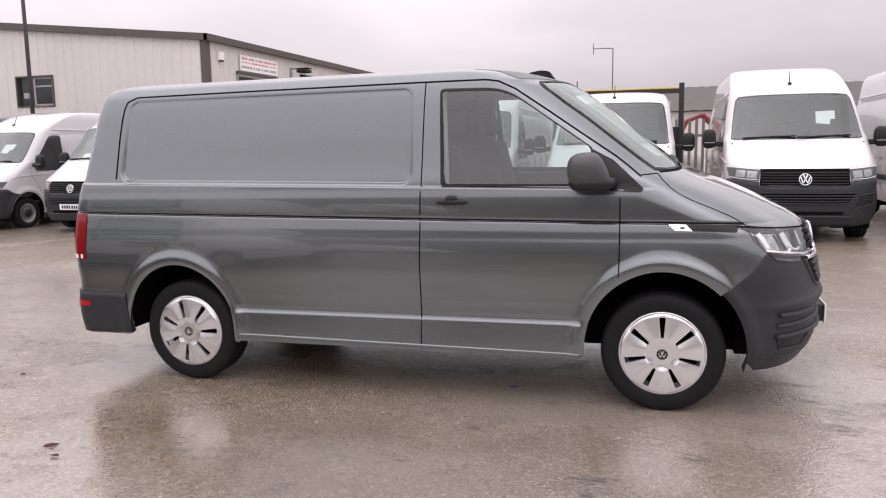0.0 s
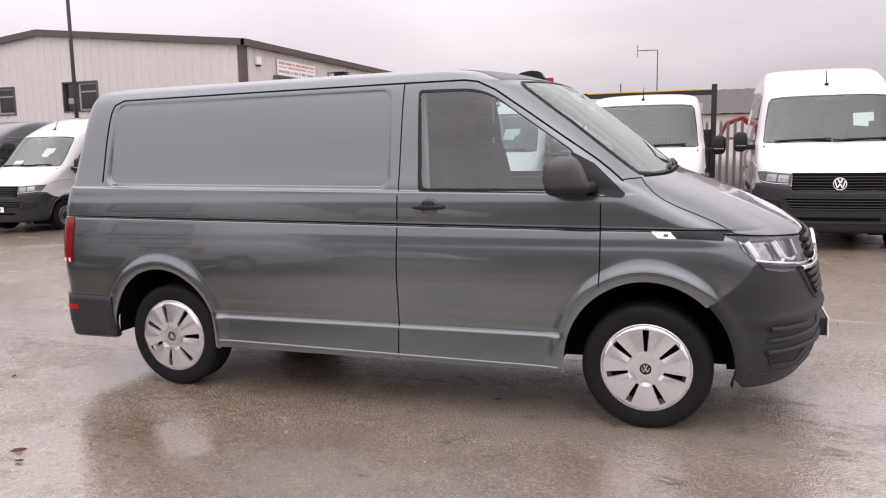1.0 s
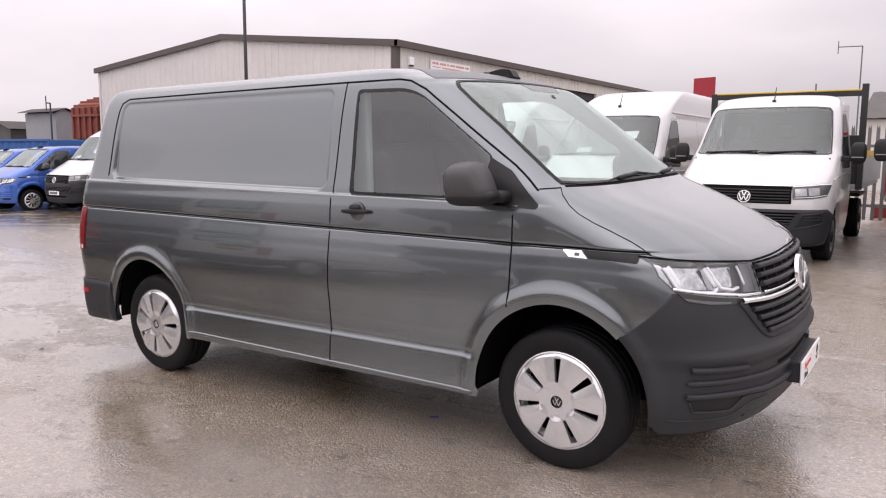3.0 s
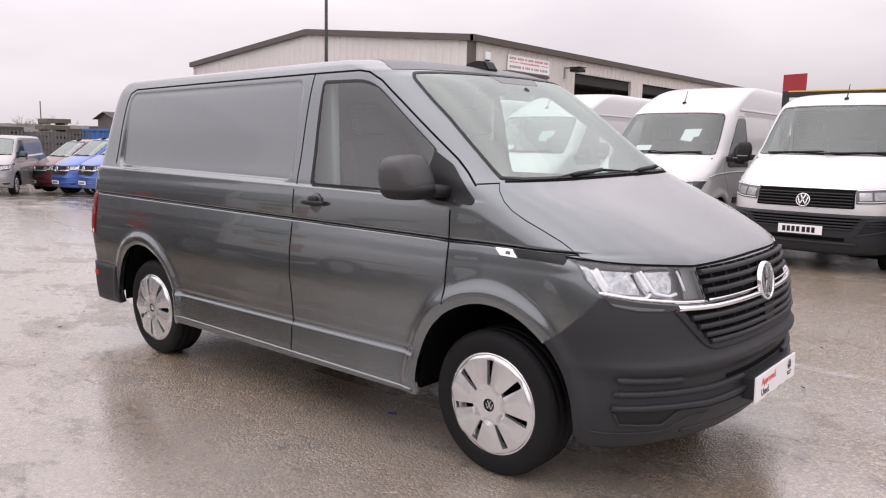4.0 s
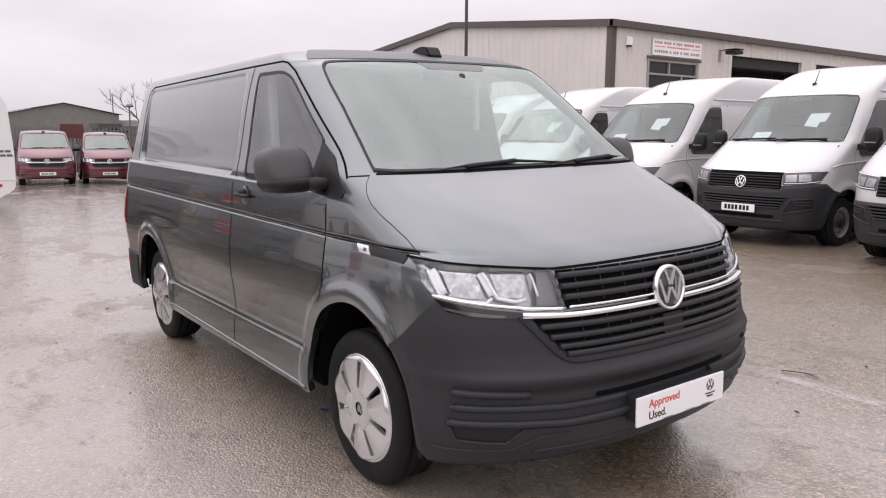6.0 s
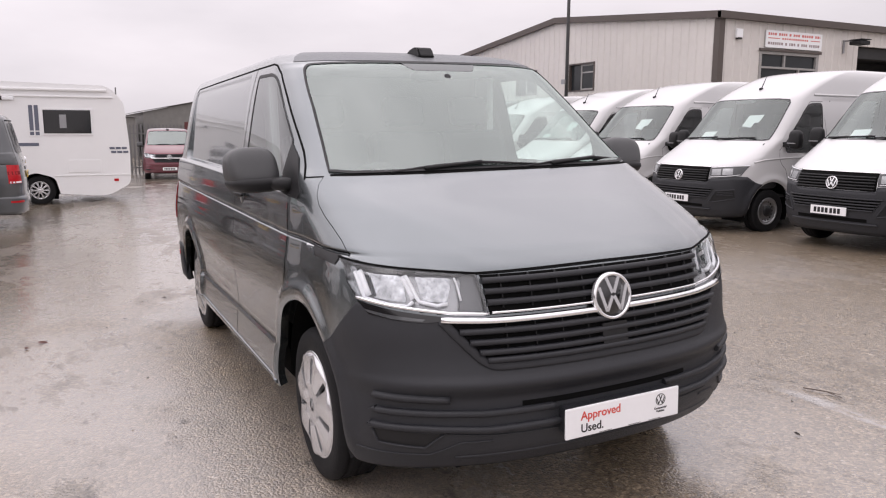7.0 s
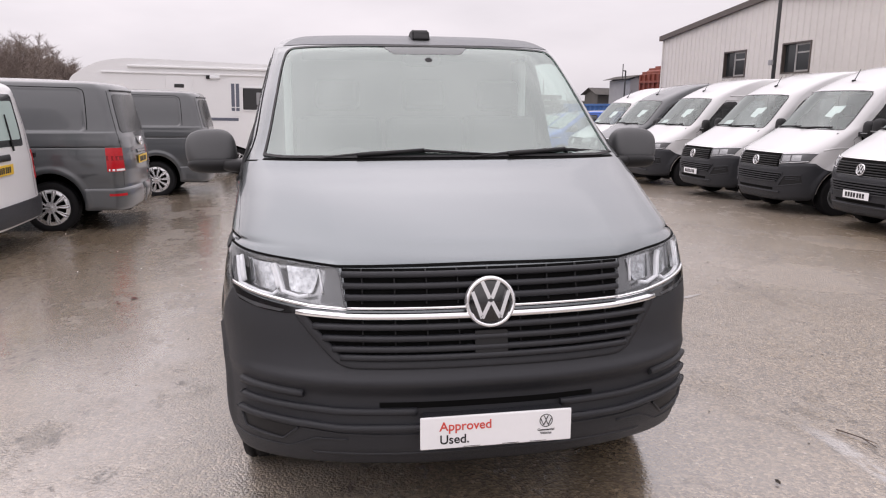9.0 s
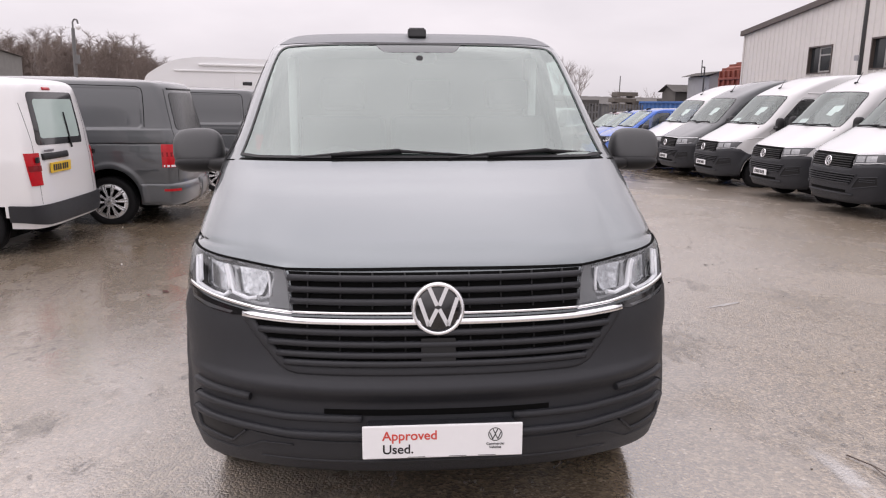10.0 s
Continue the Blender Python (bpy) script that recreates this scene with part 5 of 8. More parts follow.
    dry = n.new("ShaderNodeMapRange")
    dry.inputs["From Min"].default_value, dry.inputs["From Max"].default_value = 1.3, 4.2
    l.new(math_node("ADD", away.outputs["Value"], math_node("MULTIPLY", mid.outputs["Fac"], 1.2)), dry.inputs["Value"])
    soak = math_node("ADD", math_node("MULTIPLY", pool.outputs[0], math_node("MULTIPLY_ADD", dry.outputs[0], 0.5)), math_node("MULTIPLY", dry.outputs[0], 0.42), True)
    # along the parked row the tarmac is coarser and has drained
    where = n.new("ShaderNodeSeparateXYZ")
    l.new(tc.outputs["Object"], where.inputs[0])
    def over(axis, lo, hi):
        x = n.new("ShaderNodeMapRange")
        x.interpolation_type = "SMOOTHSTEP"
        x.inputs["From Min"].default_value, x.inputs["From Max"].default_value = lo, hi
        l.new(where.outputs[axis], x.inputs["Value"])
        return x.outputs[0]
    drained = math_node("MULTIPLY", over("Y", 0.8, 2.6), over("X", -17.0, -9.0))
    soak = math_node("SUBTRACT", soak, math_node("MULTIPLY", drained, 0.55), True)
    # a coarse, open strip runs along the van's flank
    edge = math_node("MULTIPLY_ADD", mid.outputs["Fac"], 1.0)
    edge.node.inputs[2].default_value = -0.5
    strip = n.new("ShaderNodeMapRange")
    strip.interpolation_type = "SMOOTHSTEP"
    strip.inputs["From Min"].default_value, strip.inputs["From Max"].default_value = -1.65, -1.15
    l.new(math_node("ADD", where.outputs["Y"], edge), strip.inputs["Value"])
    coarse = math_node("MULTIPLY", strip.outputs[0], math_node("MULTIPLY", over("Y", 0.6, -0.6), math_node("MULTIPLY", over("X", -3.6, -2.8), over("X", 1.2, 0.5))))
    soak = math_node("SUBTRACT", soak, math_node("MULTIPLY", coarse, 0.75), True)
    # a sheet of water stands behind the van's tail
    soak = math_node("ADD", soak, math_node("MULTIPLY", over("X", -3.0, -4.6), math_node("MULTIPLY", over("Y", 3.5, 1.0), 0.45)), True)
    film = math_node("SUBTRACT", soak, math_node("MULTIPLY", math_node("MAXIMUM", eroded.outputs[0], flecks), 0.6), True)
    # worn remains of a pale painted line
    across = math_node("ABSOLUTE", math_node("SUBTRACT", math_node("ADD", where.outputs["Y"], math_node("MULTIPLY", mid.outputs["Fac"], 0.12)), 1.86), 0.0)
    smear = n.new("ShaderNodeMapRange")
    smear.interpolation_type = "SMOOTHSTEP"
    smear.inputs["From Min"].default_value, smear.inputs["From Max"].default_value = 0.075, 0.02
    l.new(across, smear.inputs["Value"])
    kept = ramp(torn.outputs["Fac"], [(0.38, 0.0), (0.56, 1.0)])
    pale = math_node("MULTIPLY", math_node("MULTIPLY", smear.outputs[0], kept.outputs[0]), math_node("MULTIPLY", over("X", 0.0, 0.5), over("X", 1.9, 1.3)))
    c3 = mix(math_node("MULTIPLY", pale, 0.7), c3, (0.42, 0.40, 0.385))
    # soaked tarmac is darker and its stones lie under the water
    wet = mix(film, c3, mix(0.30, c3, base.outputs[0]))
    dark = math_node("MULTIPLY_ADD", film, -0.18)
    dark.node.inputs[2].default_value = 1.40
    tone = n.new("ShaderNodeCombineColor")
    for k in range(3):
        l.new(dark, tone.inputs[k])
    l.new(mix(1.0, mix(1.0, wet, tone.outputs[0], "MULTIPLY"), (0.955, 0.985, 1.02), "MULTIPLY"), b.inputs["Base Color"])
    l.new(span(film, 0.48, 0.26), b.inputs["Roughness"])
    b.inputs["Specular IOR Level"].default_value = 0.15
    l.new(span(film, 0.58, 1.0), b.inputs["Coat Weight"])
    b.inputs["Coat IOR"].default_value = 2.85
    l.new(span(film, 0.34, 0.11), b.inputs["Coat Roughness"])
    relief = math_node("ADD", math_node("MULTIPLY", stones.outputs["Distance"], -0.8), math_node("MULTIPLY", grit.outputs["Distance"], -0.35))
    deep = span(film, 1.0, 0.20)
    bp = n.new("ShaderNodeBump")
    bp.inputs["Distance"].default_value = 0.012
    l.new(deep, bp.inputs["Strength"])
    l.new(relief, bp.inputs["Height"])
    l.new(bp.outputs[0], b.inputs["Normal"])
    fine2 = n.new("ShaderNodeBump")
    fine2.inputs["Distance"].default_value = 0.006
    l.new(math_node("MULTIPLY", deep, 0.55), fine2.inputs["Strength"])
    l.new(relief, fine2.inputs["Height"])
    wave = noise_node(9, 3)
    bp2 = n.new("ShaderNodeBump")
    bp2.inputs["Distance"].default_value, bp2.inputs["Strength"].default_value = 0.01, 0.07
    l.new(wave.outputs["Fac"], bp2.inputs["Height"])
    l.new(fine2.outputs[0], bp2.inputs["Normal"])
    l.new(bp2.outputs[0], b.inputs["Coat Normal"])
    return m


GROUND = wet_ground()


def make_ground():
    s = np.linspace(-1, 1, 141)
    a = np.sign(s) * (np.sinh(np.abs(s) * 5.2) / np.sinh(5.2)) * 700
    X, Y = np.meshgrid(a - 3, a)
    Z = yard_z(X, Y)
    k = len(a)
    j, i = np.meshgrid(np.arange(k - 1), np.arange(k - 1), indexing="ij")
    q = j * k + i
    me = bpy.data.meshes.new("ground")
    me.from_pydata(np.stack([X, Y, Z], -1).reshape(-1, 3).tolist(), [], np.stack([q, q + 1, q + k + 1, q + k], -1).reshape(-1, 4).tolist())
    g = mesh_part("ground", me, GROUND, smooth=True)
    tagged(g, "worn wet brown-grey tarmac yard with puddles", "ground", kind="structure")


make_ground()


def gz(x, y):
    return float(yard_z(np.float64(x), np.float64(y)))


# ---- the clad workshop ----
CLAD = mat("pale_profiled_cladding", (0.62, 0.59, 0.56), rough=0.5, var=0.08, var_scale=0.6, grain=0.05, grain_scale=6, rvar=0.1)
FASCIA = mat("brown_fascia", (0.085, 0.068, 0.06), rough=0.5, var=0.1, grain=0.05)
INNERSHADE = mat("workshop_shade", (0.035, 0.035, 0.036), rough=0.9, var=0.3)
CONCRETE = mat("concrete", (0.33, 0.31, 0.29), rough=0.8, var=0.15, grain=0.1, bump=0.2)
PANE = mat("dark_window_pane", (0.025, 0.028, 0.03), rough=0.08, var=0.3, var_scale=2, spec=0.4)
FRAMEGREY = mat("grey_window_frame", (0.30, 0.29, 0.28), rough=0.5, var=0.06)


def clad_wall(bm, x0, x1, low, high, fixed, axis, holes=(), pitch=0.33, depth=0.028, thick=0.12, out=-1):
    """A sheet-clad wall along x (axis 'x', at y = fixed) or y; its top follows high(t). Ribs stand proud to out. Openings (t0, t1, z0, z1) go through."""
    cuts = sorted({x0, x1, *[h[0] for h in holes], *[h[1] for h in holes], *np.arange(x0, x1, pitch)[1:].tolist()})
    cuts = [c for c in cuts if x0 <= c <= x1]
    def P(t, d, z):
        return (t, fixed + out * d, z) if axis == "x" else (fixed + out * d, t, z)
    def slab(t0, t1, za0, za1, zb0, zb1, d0, d1):
        v = [bm.verts.new(P(t, d, z)) for t, d, z in ((t0, d0, za0), (t1, d0, zb0), (t1, d0, zb1), (t0, d0, za1), (t0, d1, za0), (t1, d1, zb0), (t1, d1, zb1), (t0, d1, za1))]
        for f in ((0, 1, 2, 3), (7, 6, 5, 4), (0, 4, 5, 1), (1, 5, 6, 2), (2, 6, 7, 3), (3, 7, 4, 0)):
            bm.faces.new([v[i] for i in f])
    for t0, t1 in zip(cuts, cuts[1:]):
        if t1 - t0 < 1e-6:
            continue
        mid = (t0 + t1) / 2
        spans = [(low, None)]
        for h in holes:
            if h[0] < mid < h[1]:
                spans = [(low, h[2]), (h[3], None)] if h[2] > low + 0.01 else [(h[3], None)]
        for a, b in spans:
            slab(t0, t1, a, high(t0) if b is None else b, a, high(t1) if b is None else b, -thick, 0)
    # the rounded ribs
    ribs = []
    for c in np.arange(x0 + pitch / 2, x1, pitch):
        spans = [(low, None)]
        for h in holes:
            if h[0] - 0.05 < c < h[1] + 0.05:
                spans = [(low, h[2]), (h[3], None)] if h[2] > low + 0.01 else [(h[3], None)]
        for a, b in spans:
            t0, t1 = c - 0.055, c + 0.055
            zt = min(high(t0), high(t1)) if b is None else b
            rib = bmesh.new()
            v = [rib.verts.new(P(t, d, z)) for z in (a, zt) for t, d in ((t0, 0.0), (c - 0.025, depth), (c + 0.025, depth), (t1, 0.0))]
            for i in range(3):
                rib.faces.new((v[i], v[i + 1], v[i + 5], v[i + 4]))
            rib.faces.new(v[4:])
            bmesh.ops.recalc_face_normals(rib, faces=rib.faces)
            ribs.append(rib)
    bmesh.ops.recalc_face_normals(bm, faces=bm.faces)
    return ribs


BX0, BX1, BY0, BY1, BASE, EAVE, APEX = -29.1, -13.2, 15.15, 40.0, -0.45, 4.86, 5.64


def gable(x):
    return EAVE - 0.12 + (APEX - EAVE) * (1 - abs(x - (BX0 + BX1) / 2) / ((BX1 - BX0) / 2))


def window_unit(parent, x0, x1, z0, z1, y, panes=2):
    """A dark window in the gable wall, set back in its reveal, with a grey casement and top light on one side."""
    w = thing("window_1", Matrix.Identity(4), "dark workshop window with a grey casement", "window", kind="structure")
    xm = x0 + (x1 - x0) * 0.47
    zt = z0 + (z1 - z0) * 0.66
    for a, b in (((x0, y - 0.032, z1 - 0.05), (x1, y + 0.115, z1)), ((x0, y - 0.032, z0), (x0 + 0.05, y + 0.115, z1 - 0.05)), ((x1 - 0.05, y - 0.032, z0), (x1, y + 0.115, z1 - 0.05)), ((x0 + 0.05, y - 0.04, z0), (x1 - 0.05, y + 0.115, z0 + 0.04))):
        part("reveal", block(bmesh.new(), a, b, 0.004), FASCIA, w)
    f = bmesh.new()
    for a, b in (((xm - 0.04, y + 0.03, z0 + 0.04), (xm + 0.03, y + 0.10, z1 - 0.05)), ((x1 - 0.11, y + 0.03, z0 + 0.04), (x1 - 0.05, y + 0.10, z1 - 0.05)), ((xm + 0.03, y + 0.03, z0 + 0.04), (x1 - 0.11, y + 0.10, z0 + 0.10)), ((xm + 0.03, y + 0.03, z1 - 0.11), (x1 - 0.11, y + 0.10, z1 - 0.05))):
        block(f, a, b, 0.004)
    part("window_frame", f, FRAMEGREY, w)
    part("transom", block(bmesh.new(), (xm + 0.03, y + 0.035, zt - 0.025), (x1 - 0.11, y + 0.095, zt + 0.025), 0.004), FRAMEGREY, w)
    part("pane", block(bmesh.new(), (x0 + 0.05, y + 0.085, z0 + 0.04), (xm - 0.04, y + 0.10, z1 - 0.05)), PANE, w)
    part("pane", block(bmesh.new(), (xm + 0.03, y + 0.055, z0 + 0.10), (x1 - 0.11, y + 0.07, zt - 0.025)), PANE, w)
    part("pane", block(bmesh.new(), (xm + 0.03, y + 0.055, zt + 0.025), (x1 - 0.11, y + 0.07, z1 - 0.11)), PANE, w)
    return w


def make_workshop():
    hall = thing("workshop_building", Matrix.Identity(4), "pale profiled-metal workshop with brown fascia and a low gable", "building", kind="structure")
    wins = ((-20.32, -18.82, 2.90, 3.90), (-23.95, -22.45, 2.88, 3.85))
    bm = bmesh.new()
    ribs = clad_wall(bm, BX0, BX1, BASE, gable, BY0, "x", wins)
    gw = part("gable_wall", bm, CLAD, hall, "pale ribbed metal cladding with grime streaks")
    for rib in ribs:
        part("rib", rib, CLAD, gw)
    doors = ((16.80, 19.38, 2.2, 3.86), (21.25, 25.70, BASE, 4.22), (26.72, 31.2, BASE, 4.22), (32.4, 36.8, BASE, 4.22))
    bm = bmesh.new()
    ribs = clad_wall(bm, BY0 + 0.13, BY1, BASE, lambda t: EAVE - 0.12, BX1, "y", doors, out=1)
    lw = part("long_wall", bm, CLAD, hall, "pale ribbed metal cladding")
    for rib in ribs:
        part("rib", rib, CLAD, lw)
    part("far_wall", block(bmesh.new(), (BX0, BY0 + 0.13, BASE), (BX0 + 0.12, BY1, EAVE - 0.15)), CLAD, hall)
    part("back_wall", block(bmesh.new(), (BX0, BY1, BASE), (BX1, BY1 + 0.12, EAVE - 0.15)), CLAD, hall)
    bm = bmesh.new()
    xm = (BX0 + BX1) / 2
    for s, e in ((BX0 - 0.15, xm), (BX1 + 0.15, xm)):
        zs_ = EAVE - 0.02
        v = [bm.verts.new(p) for p in ((s, BY0 - 0.1, zs_), (e, BY0 - 0.1, APEX), (e, BY1 + 0.2, APEX), (s, BY1 + 0.2, zs_), (s, BY0 - 0.1, zs_ - 0.1), (e, BY0 - 0.1, APEX - 0.1), (e, BY1 + 0.2, APEX - 0.1), (s, BY1 + 0.2, zs_ - 0.1))]
        for f in ((0, 1, 2, 3), (7, 6, 5, 4), (0, 4, 5, 1), (1, 5, 6, 2), (2, 6, 7, 3), (3, 7, 4, 0)):
            bm.faces.new([v[i] for i in f])
    bmesh.ops.recalc_face_normals(bm, faces=bm.faces)
    part("roof", bm, FASCIA, hall, "low-pitched brown-edged roof")
    # verge boards and eaves gutter
    for s in (BX0 - 0.17, BX1 + 0.17):
        bm = bmesh.new()
        a, b = (s, EAVE), (xm, APEX + 0.02)
        prism(bm, [(a[0], a[1] - 0.20), (b[0], b[1] - 0.20), (b[0], b[1]), (a[0], a[1])], BY0 - 0.16, BY0 - 0.04, "xz")
        part("verge_board", bm, FASCIA, hall)
    box("eaves_fascia", (BX1 + 0.04, BY0 - 0.16, EAVE - 0.20), (BX1 + 0.20, BY1 + 0.2, EAVE), FASCIA, hall, 0.01)
    box("corner_trim", (BX1 - 0.16, BY0 - 0.05, BASE), (BX1 + 0.05, BY0 + 0.16, EAVE - 0.18), FASCIA, hall, 0.01)
    box("corner_trim", (BX0 - 0.04, BY0 - 0.05, BASE), (BX0 + 0.06, BY0 + 0.1, EAVE - 0.15), CLAD, hall, 0.01)
    # hall within: its gloom is painted on added near-black partitions and a ceiling
    box("inner_floor", (BX0 + 0.2, BY0 + 0.2, BASE), (BX1 - 0.12, BY1 - 0.1, BASE + 0.18), CONCRETE, hall)
    box("shade_partition", (BX1 - 6.5, BY0 + 4.6, BASE), (BX1 - 6.4, BY1 - 0.2, EAVE - 0.3), INNERSHADE, hall)
    box("shade_partition", (BX1 - 6.4, BY0 + 4.6, BASE), (BX1 - 0.14, BY0 + 4.7, EAVE - 0.3), INNERSHADE, hall)
    box("shade_ceiling", (BX1 - 6.5, BY0 + 4.6, EAVE - 0.32), (BX1 - 0.14, BY1 - 0.2, EAVE - 0.24), INNERSHADE, hall)
    for a, b in ((21.25, 25.70), (26.72, 31.2), (32.4, 36.8)):
        box("door_housing", (BX1 - 0.5, a - 0.1, 3.85), (BX1 - 0.13, b + 0.1, 4.20), INNERSHADE, hall, 0.02)
    # office window under the sign
    y0, y1, z0, z1 = 16.80, 19.38, 2.2, 3.86
    f = bmesh.new()
    X = BX1
    for a, b in (((X - 0.1, y0, z1 - 0.09), (X + 0.03, y1, z1)), ((X - 0.1, y0, z0), (X + 0.03, y1, z0 + 0.09)), ((X - 0.1, y0, z0 + 0.09), (X + 0.03, y0 + 0.09, z1 - 0.09)), ((X - 0.1, y1 - 0.12, z0 + 0.09), (X + 0.03, y1, z1 - 0.09)), ((X - 0.08, y0 + 0.09, z1 - 0.50), (X + 0.02, y1 - 0.12, z1 - 0.44)), ((X - 0.08, y0 + 1.05, z1 - 0.44), (X + 0.02, y0 + 1.11, z1 - 0.09)), ((X - 0.08, y0 + 1.70, z0 + 0.09), (X + 0.02, y0 + 1.76, z1 - 0.50))):
        block(f, a, b, 0.006)
    win = thing("window_3", Matrix.Identity(4), "grey-framed office window with top lights", "window", kind="structure")
    part("window_frame", f, FRAMEGREY, win)
    part("pane", block(bmesh.new(), (X - 0.06, y0 + 0.09, z0 + 0.09), (X - 0.045, y1 - 0.12, z1 - 0.09)), PANE, win)
    part("window_surround", block(bmesh.new(), (X + 0.0, y0 - 0.06, z1), (X + 0.08, y1 + 0.06, z1 + 0.07), 0.005), FASCIA, win)
    # lights hung in the workshop
    for y in (23.4, 28.9):
        lt = thing("workshop_light", Matrix.Identity(4), "lit strip light hanging in the dark workshop", "lamp")
        part("light_body", block(bmesh.new(), (X - 2.9, y - 0.75, 3.63), (X - 2.75, y + 0.75, 3.70), 0.01), WHITEPLATE, lt)
        part("light_tube", block(bmesh.new(), (X - 2.87, y - 0.72, 3.59), (X - 2.78, y + 0.72, 3.63), 0.01), mat("lit_tube", (1.0, 0.97, 0.92), emit=2.5), lt)
        for d in (-0.5, 0.5):
            part("light_hanger", rod(bmesh.new(), (X - 2.82, y + d, 3.70), (X - 2.82, y + d, EAVE - 0.3), 0.008, None, 6), STEEL, lt)
    # signboard: what it says becomes bars
    sg = thing("signboard", Matrix.Identity(4), "white signboard with red and dark bars on the workshop wall", "sign")
    part("board", block(bmesh.new(), (X + 0.03, 16.97, 3.96), (X + 0.07, 19.42, 4.46), 0.008), PAPER, sg)
    rnd = random.Random(4)
    FADEDRED = mat("faded_red_print", (0.60, 0.17, 0.15), rough=0.6, var=0.1)
    FADEDINK = mat("faded_dark_print", (0.30, 0.24, 0.24), rough=0.6, var=0.1)
    for z, col, h in ((4.355, FADEDRED, 0.07), (4.235, FADEDRED, 0.05), (4.085, FADEDINK, 0.075)):
        y = 17.05 if h > 0.06 else 17.65
        end = 19.32 if h > 0.06 else 18.8
        while y < end:
            w = rnd.uniform(0.05, 0.085)
            part("sign_bar", block(bmesh.new(), (X + 0.07, y, z - h / 2), (X + 0.074, min(end, y + w), z + h / 2)), col, sg)
            y += w + (0.03 if rnd.random() < 0.8 else 0.10)
        if h < 0.06:
            for a, b in ((17.05, 17.55), (18.9, 19.32)):
                part("sign_bar", block(bmesh.new(), (X + 0.07, a, z - 0.012), (X + 0.074, b, z + 0.012)), col, sg)
    # alarm box and flood lamp
    al = thing("alarm_box", Matrix.Identity(4), "white alarm box with a dark base", "alarm")
    part("alarm_cover", block(bmesh.new(), (X + 0.03, 15.72, 4.16), (X + 0.12, 15.98, 4.42), 0.04, segments=3), PAPER, al)
    part("alarm_base", block(bmesh.new(), (X + 0.03, 15.76, 4.12), (X + 0.115, 15.94, 4.18), 0.02), INK, al)
    fl = thing("wall_floodlight", Matrix.Identity(4), "dark floodlight on a bracket under the eaves", "lamp")
    part("lamp_bracket", rod(rod(bmesh.new(), (X + 0.03, 20.5, 4.32), (X + 0.45, 20.5, 4.32), 0.03), (X + 0.03, 20.5, 3.95), (X + 0.03, 20.5, 4.36), 0.035), STEEL, fl)
    part("lamp_head", block(bmesh.new(), (X + 0.35, 20.3, 4.16), (X + 0.75, 20.75, 4.28), 0.03), BLACK, fl)
    part("lamp_visor", block(bmesh.new(), (X + 0.35, 20.3, 4.30), (X + 0.78, 20.75, 4.33), 0.01), BLACK, fl)
    for x0, x1, z0, z1 in wins:
        window_unit(hall, x0, x1, z0, z1, BY0)


make_workshop()

# lighting column before the gable
lp = thing("lighting_column", pose(-18.05, 13.4, gz(-18.05, 13.4)), "tall dark steel lighting column before the workshop", "lamp post")
part("column", rod(bmesh.new(), (0, 0, 0), (0, 0, 11.5), 0.066, 0.042, 14), mat("dark_column_paint", (0.05, 0.05, 0.05), rough=0.5, var=0.1), lp, smooth=True)
part("column_base", rod(bmesh.new(), (0, 0, 0), (0, 0, 1.3), 0.12, 0.11, 14), FASCIA, lp)
part("column_bracket", block(bmesh.new(), (-0.16, -0.12, 3.30), (0.02, 0.0, 3.46), 0.02), STEEL, lp)


# ---- the large delivery vans in the row ----
def large_detail(x, z):
    d = -0.010 * np.exp(-((z - 1.02) / 0.03) ** 2) * step(-0.6, -0.9, x)
    for cx in (0.0, -3.64):
        r = np.hypot(x - cx, (z - 0.36))
        d = d + 0.03 * np.exp(-((r - 0.50) / 0.05) ** 2) * step(0.28, 0.4, z)
    fx = np.abs(x + 2.95) - 1.75
    fz = np.abs(z - 1.72) - 0.42
    q = np.maximum(fx, fz)
    return d - 0.015 * (1 - step(-0.03, 0.02, q))


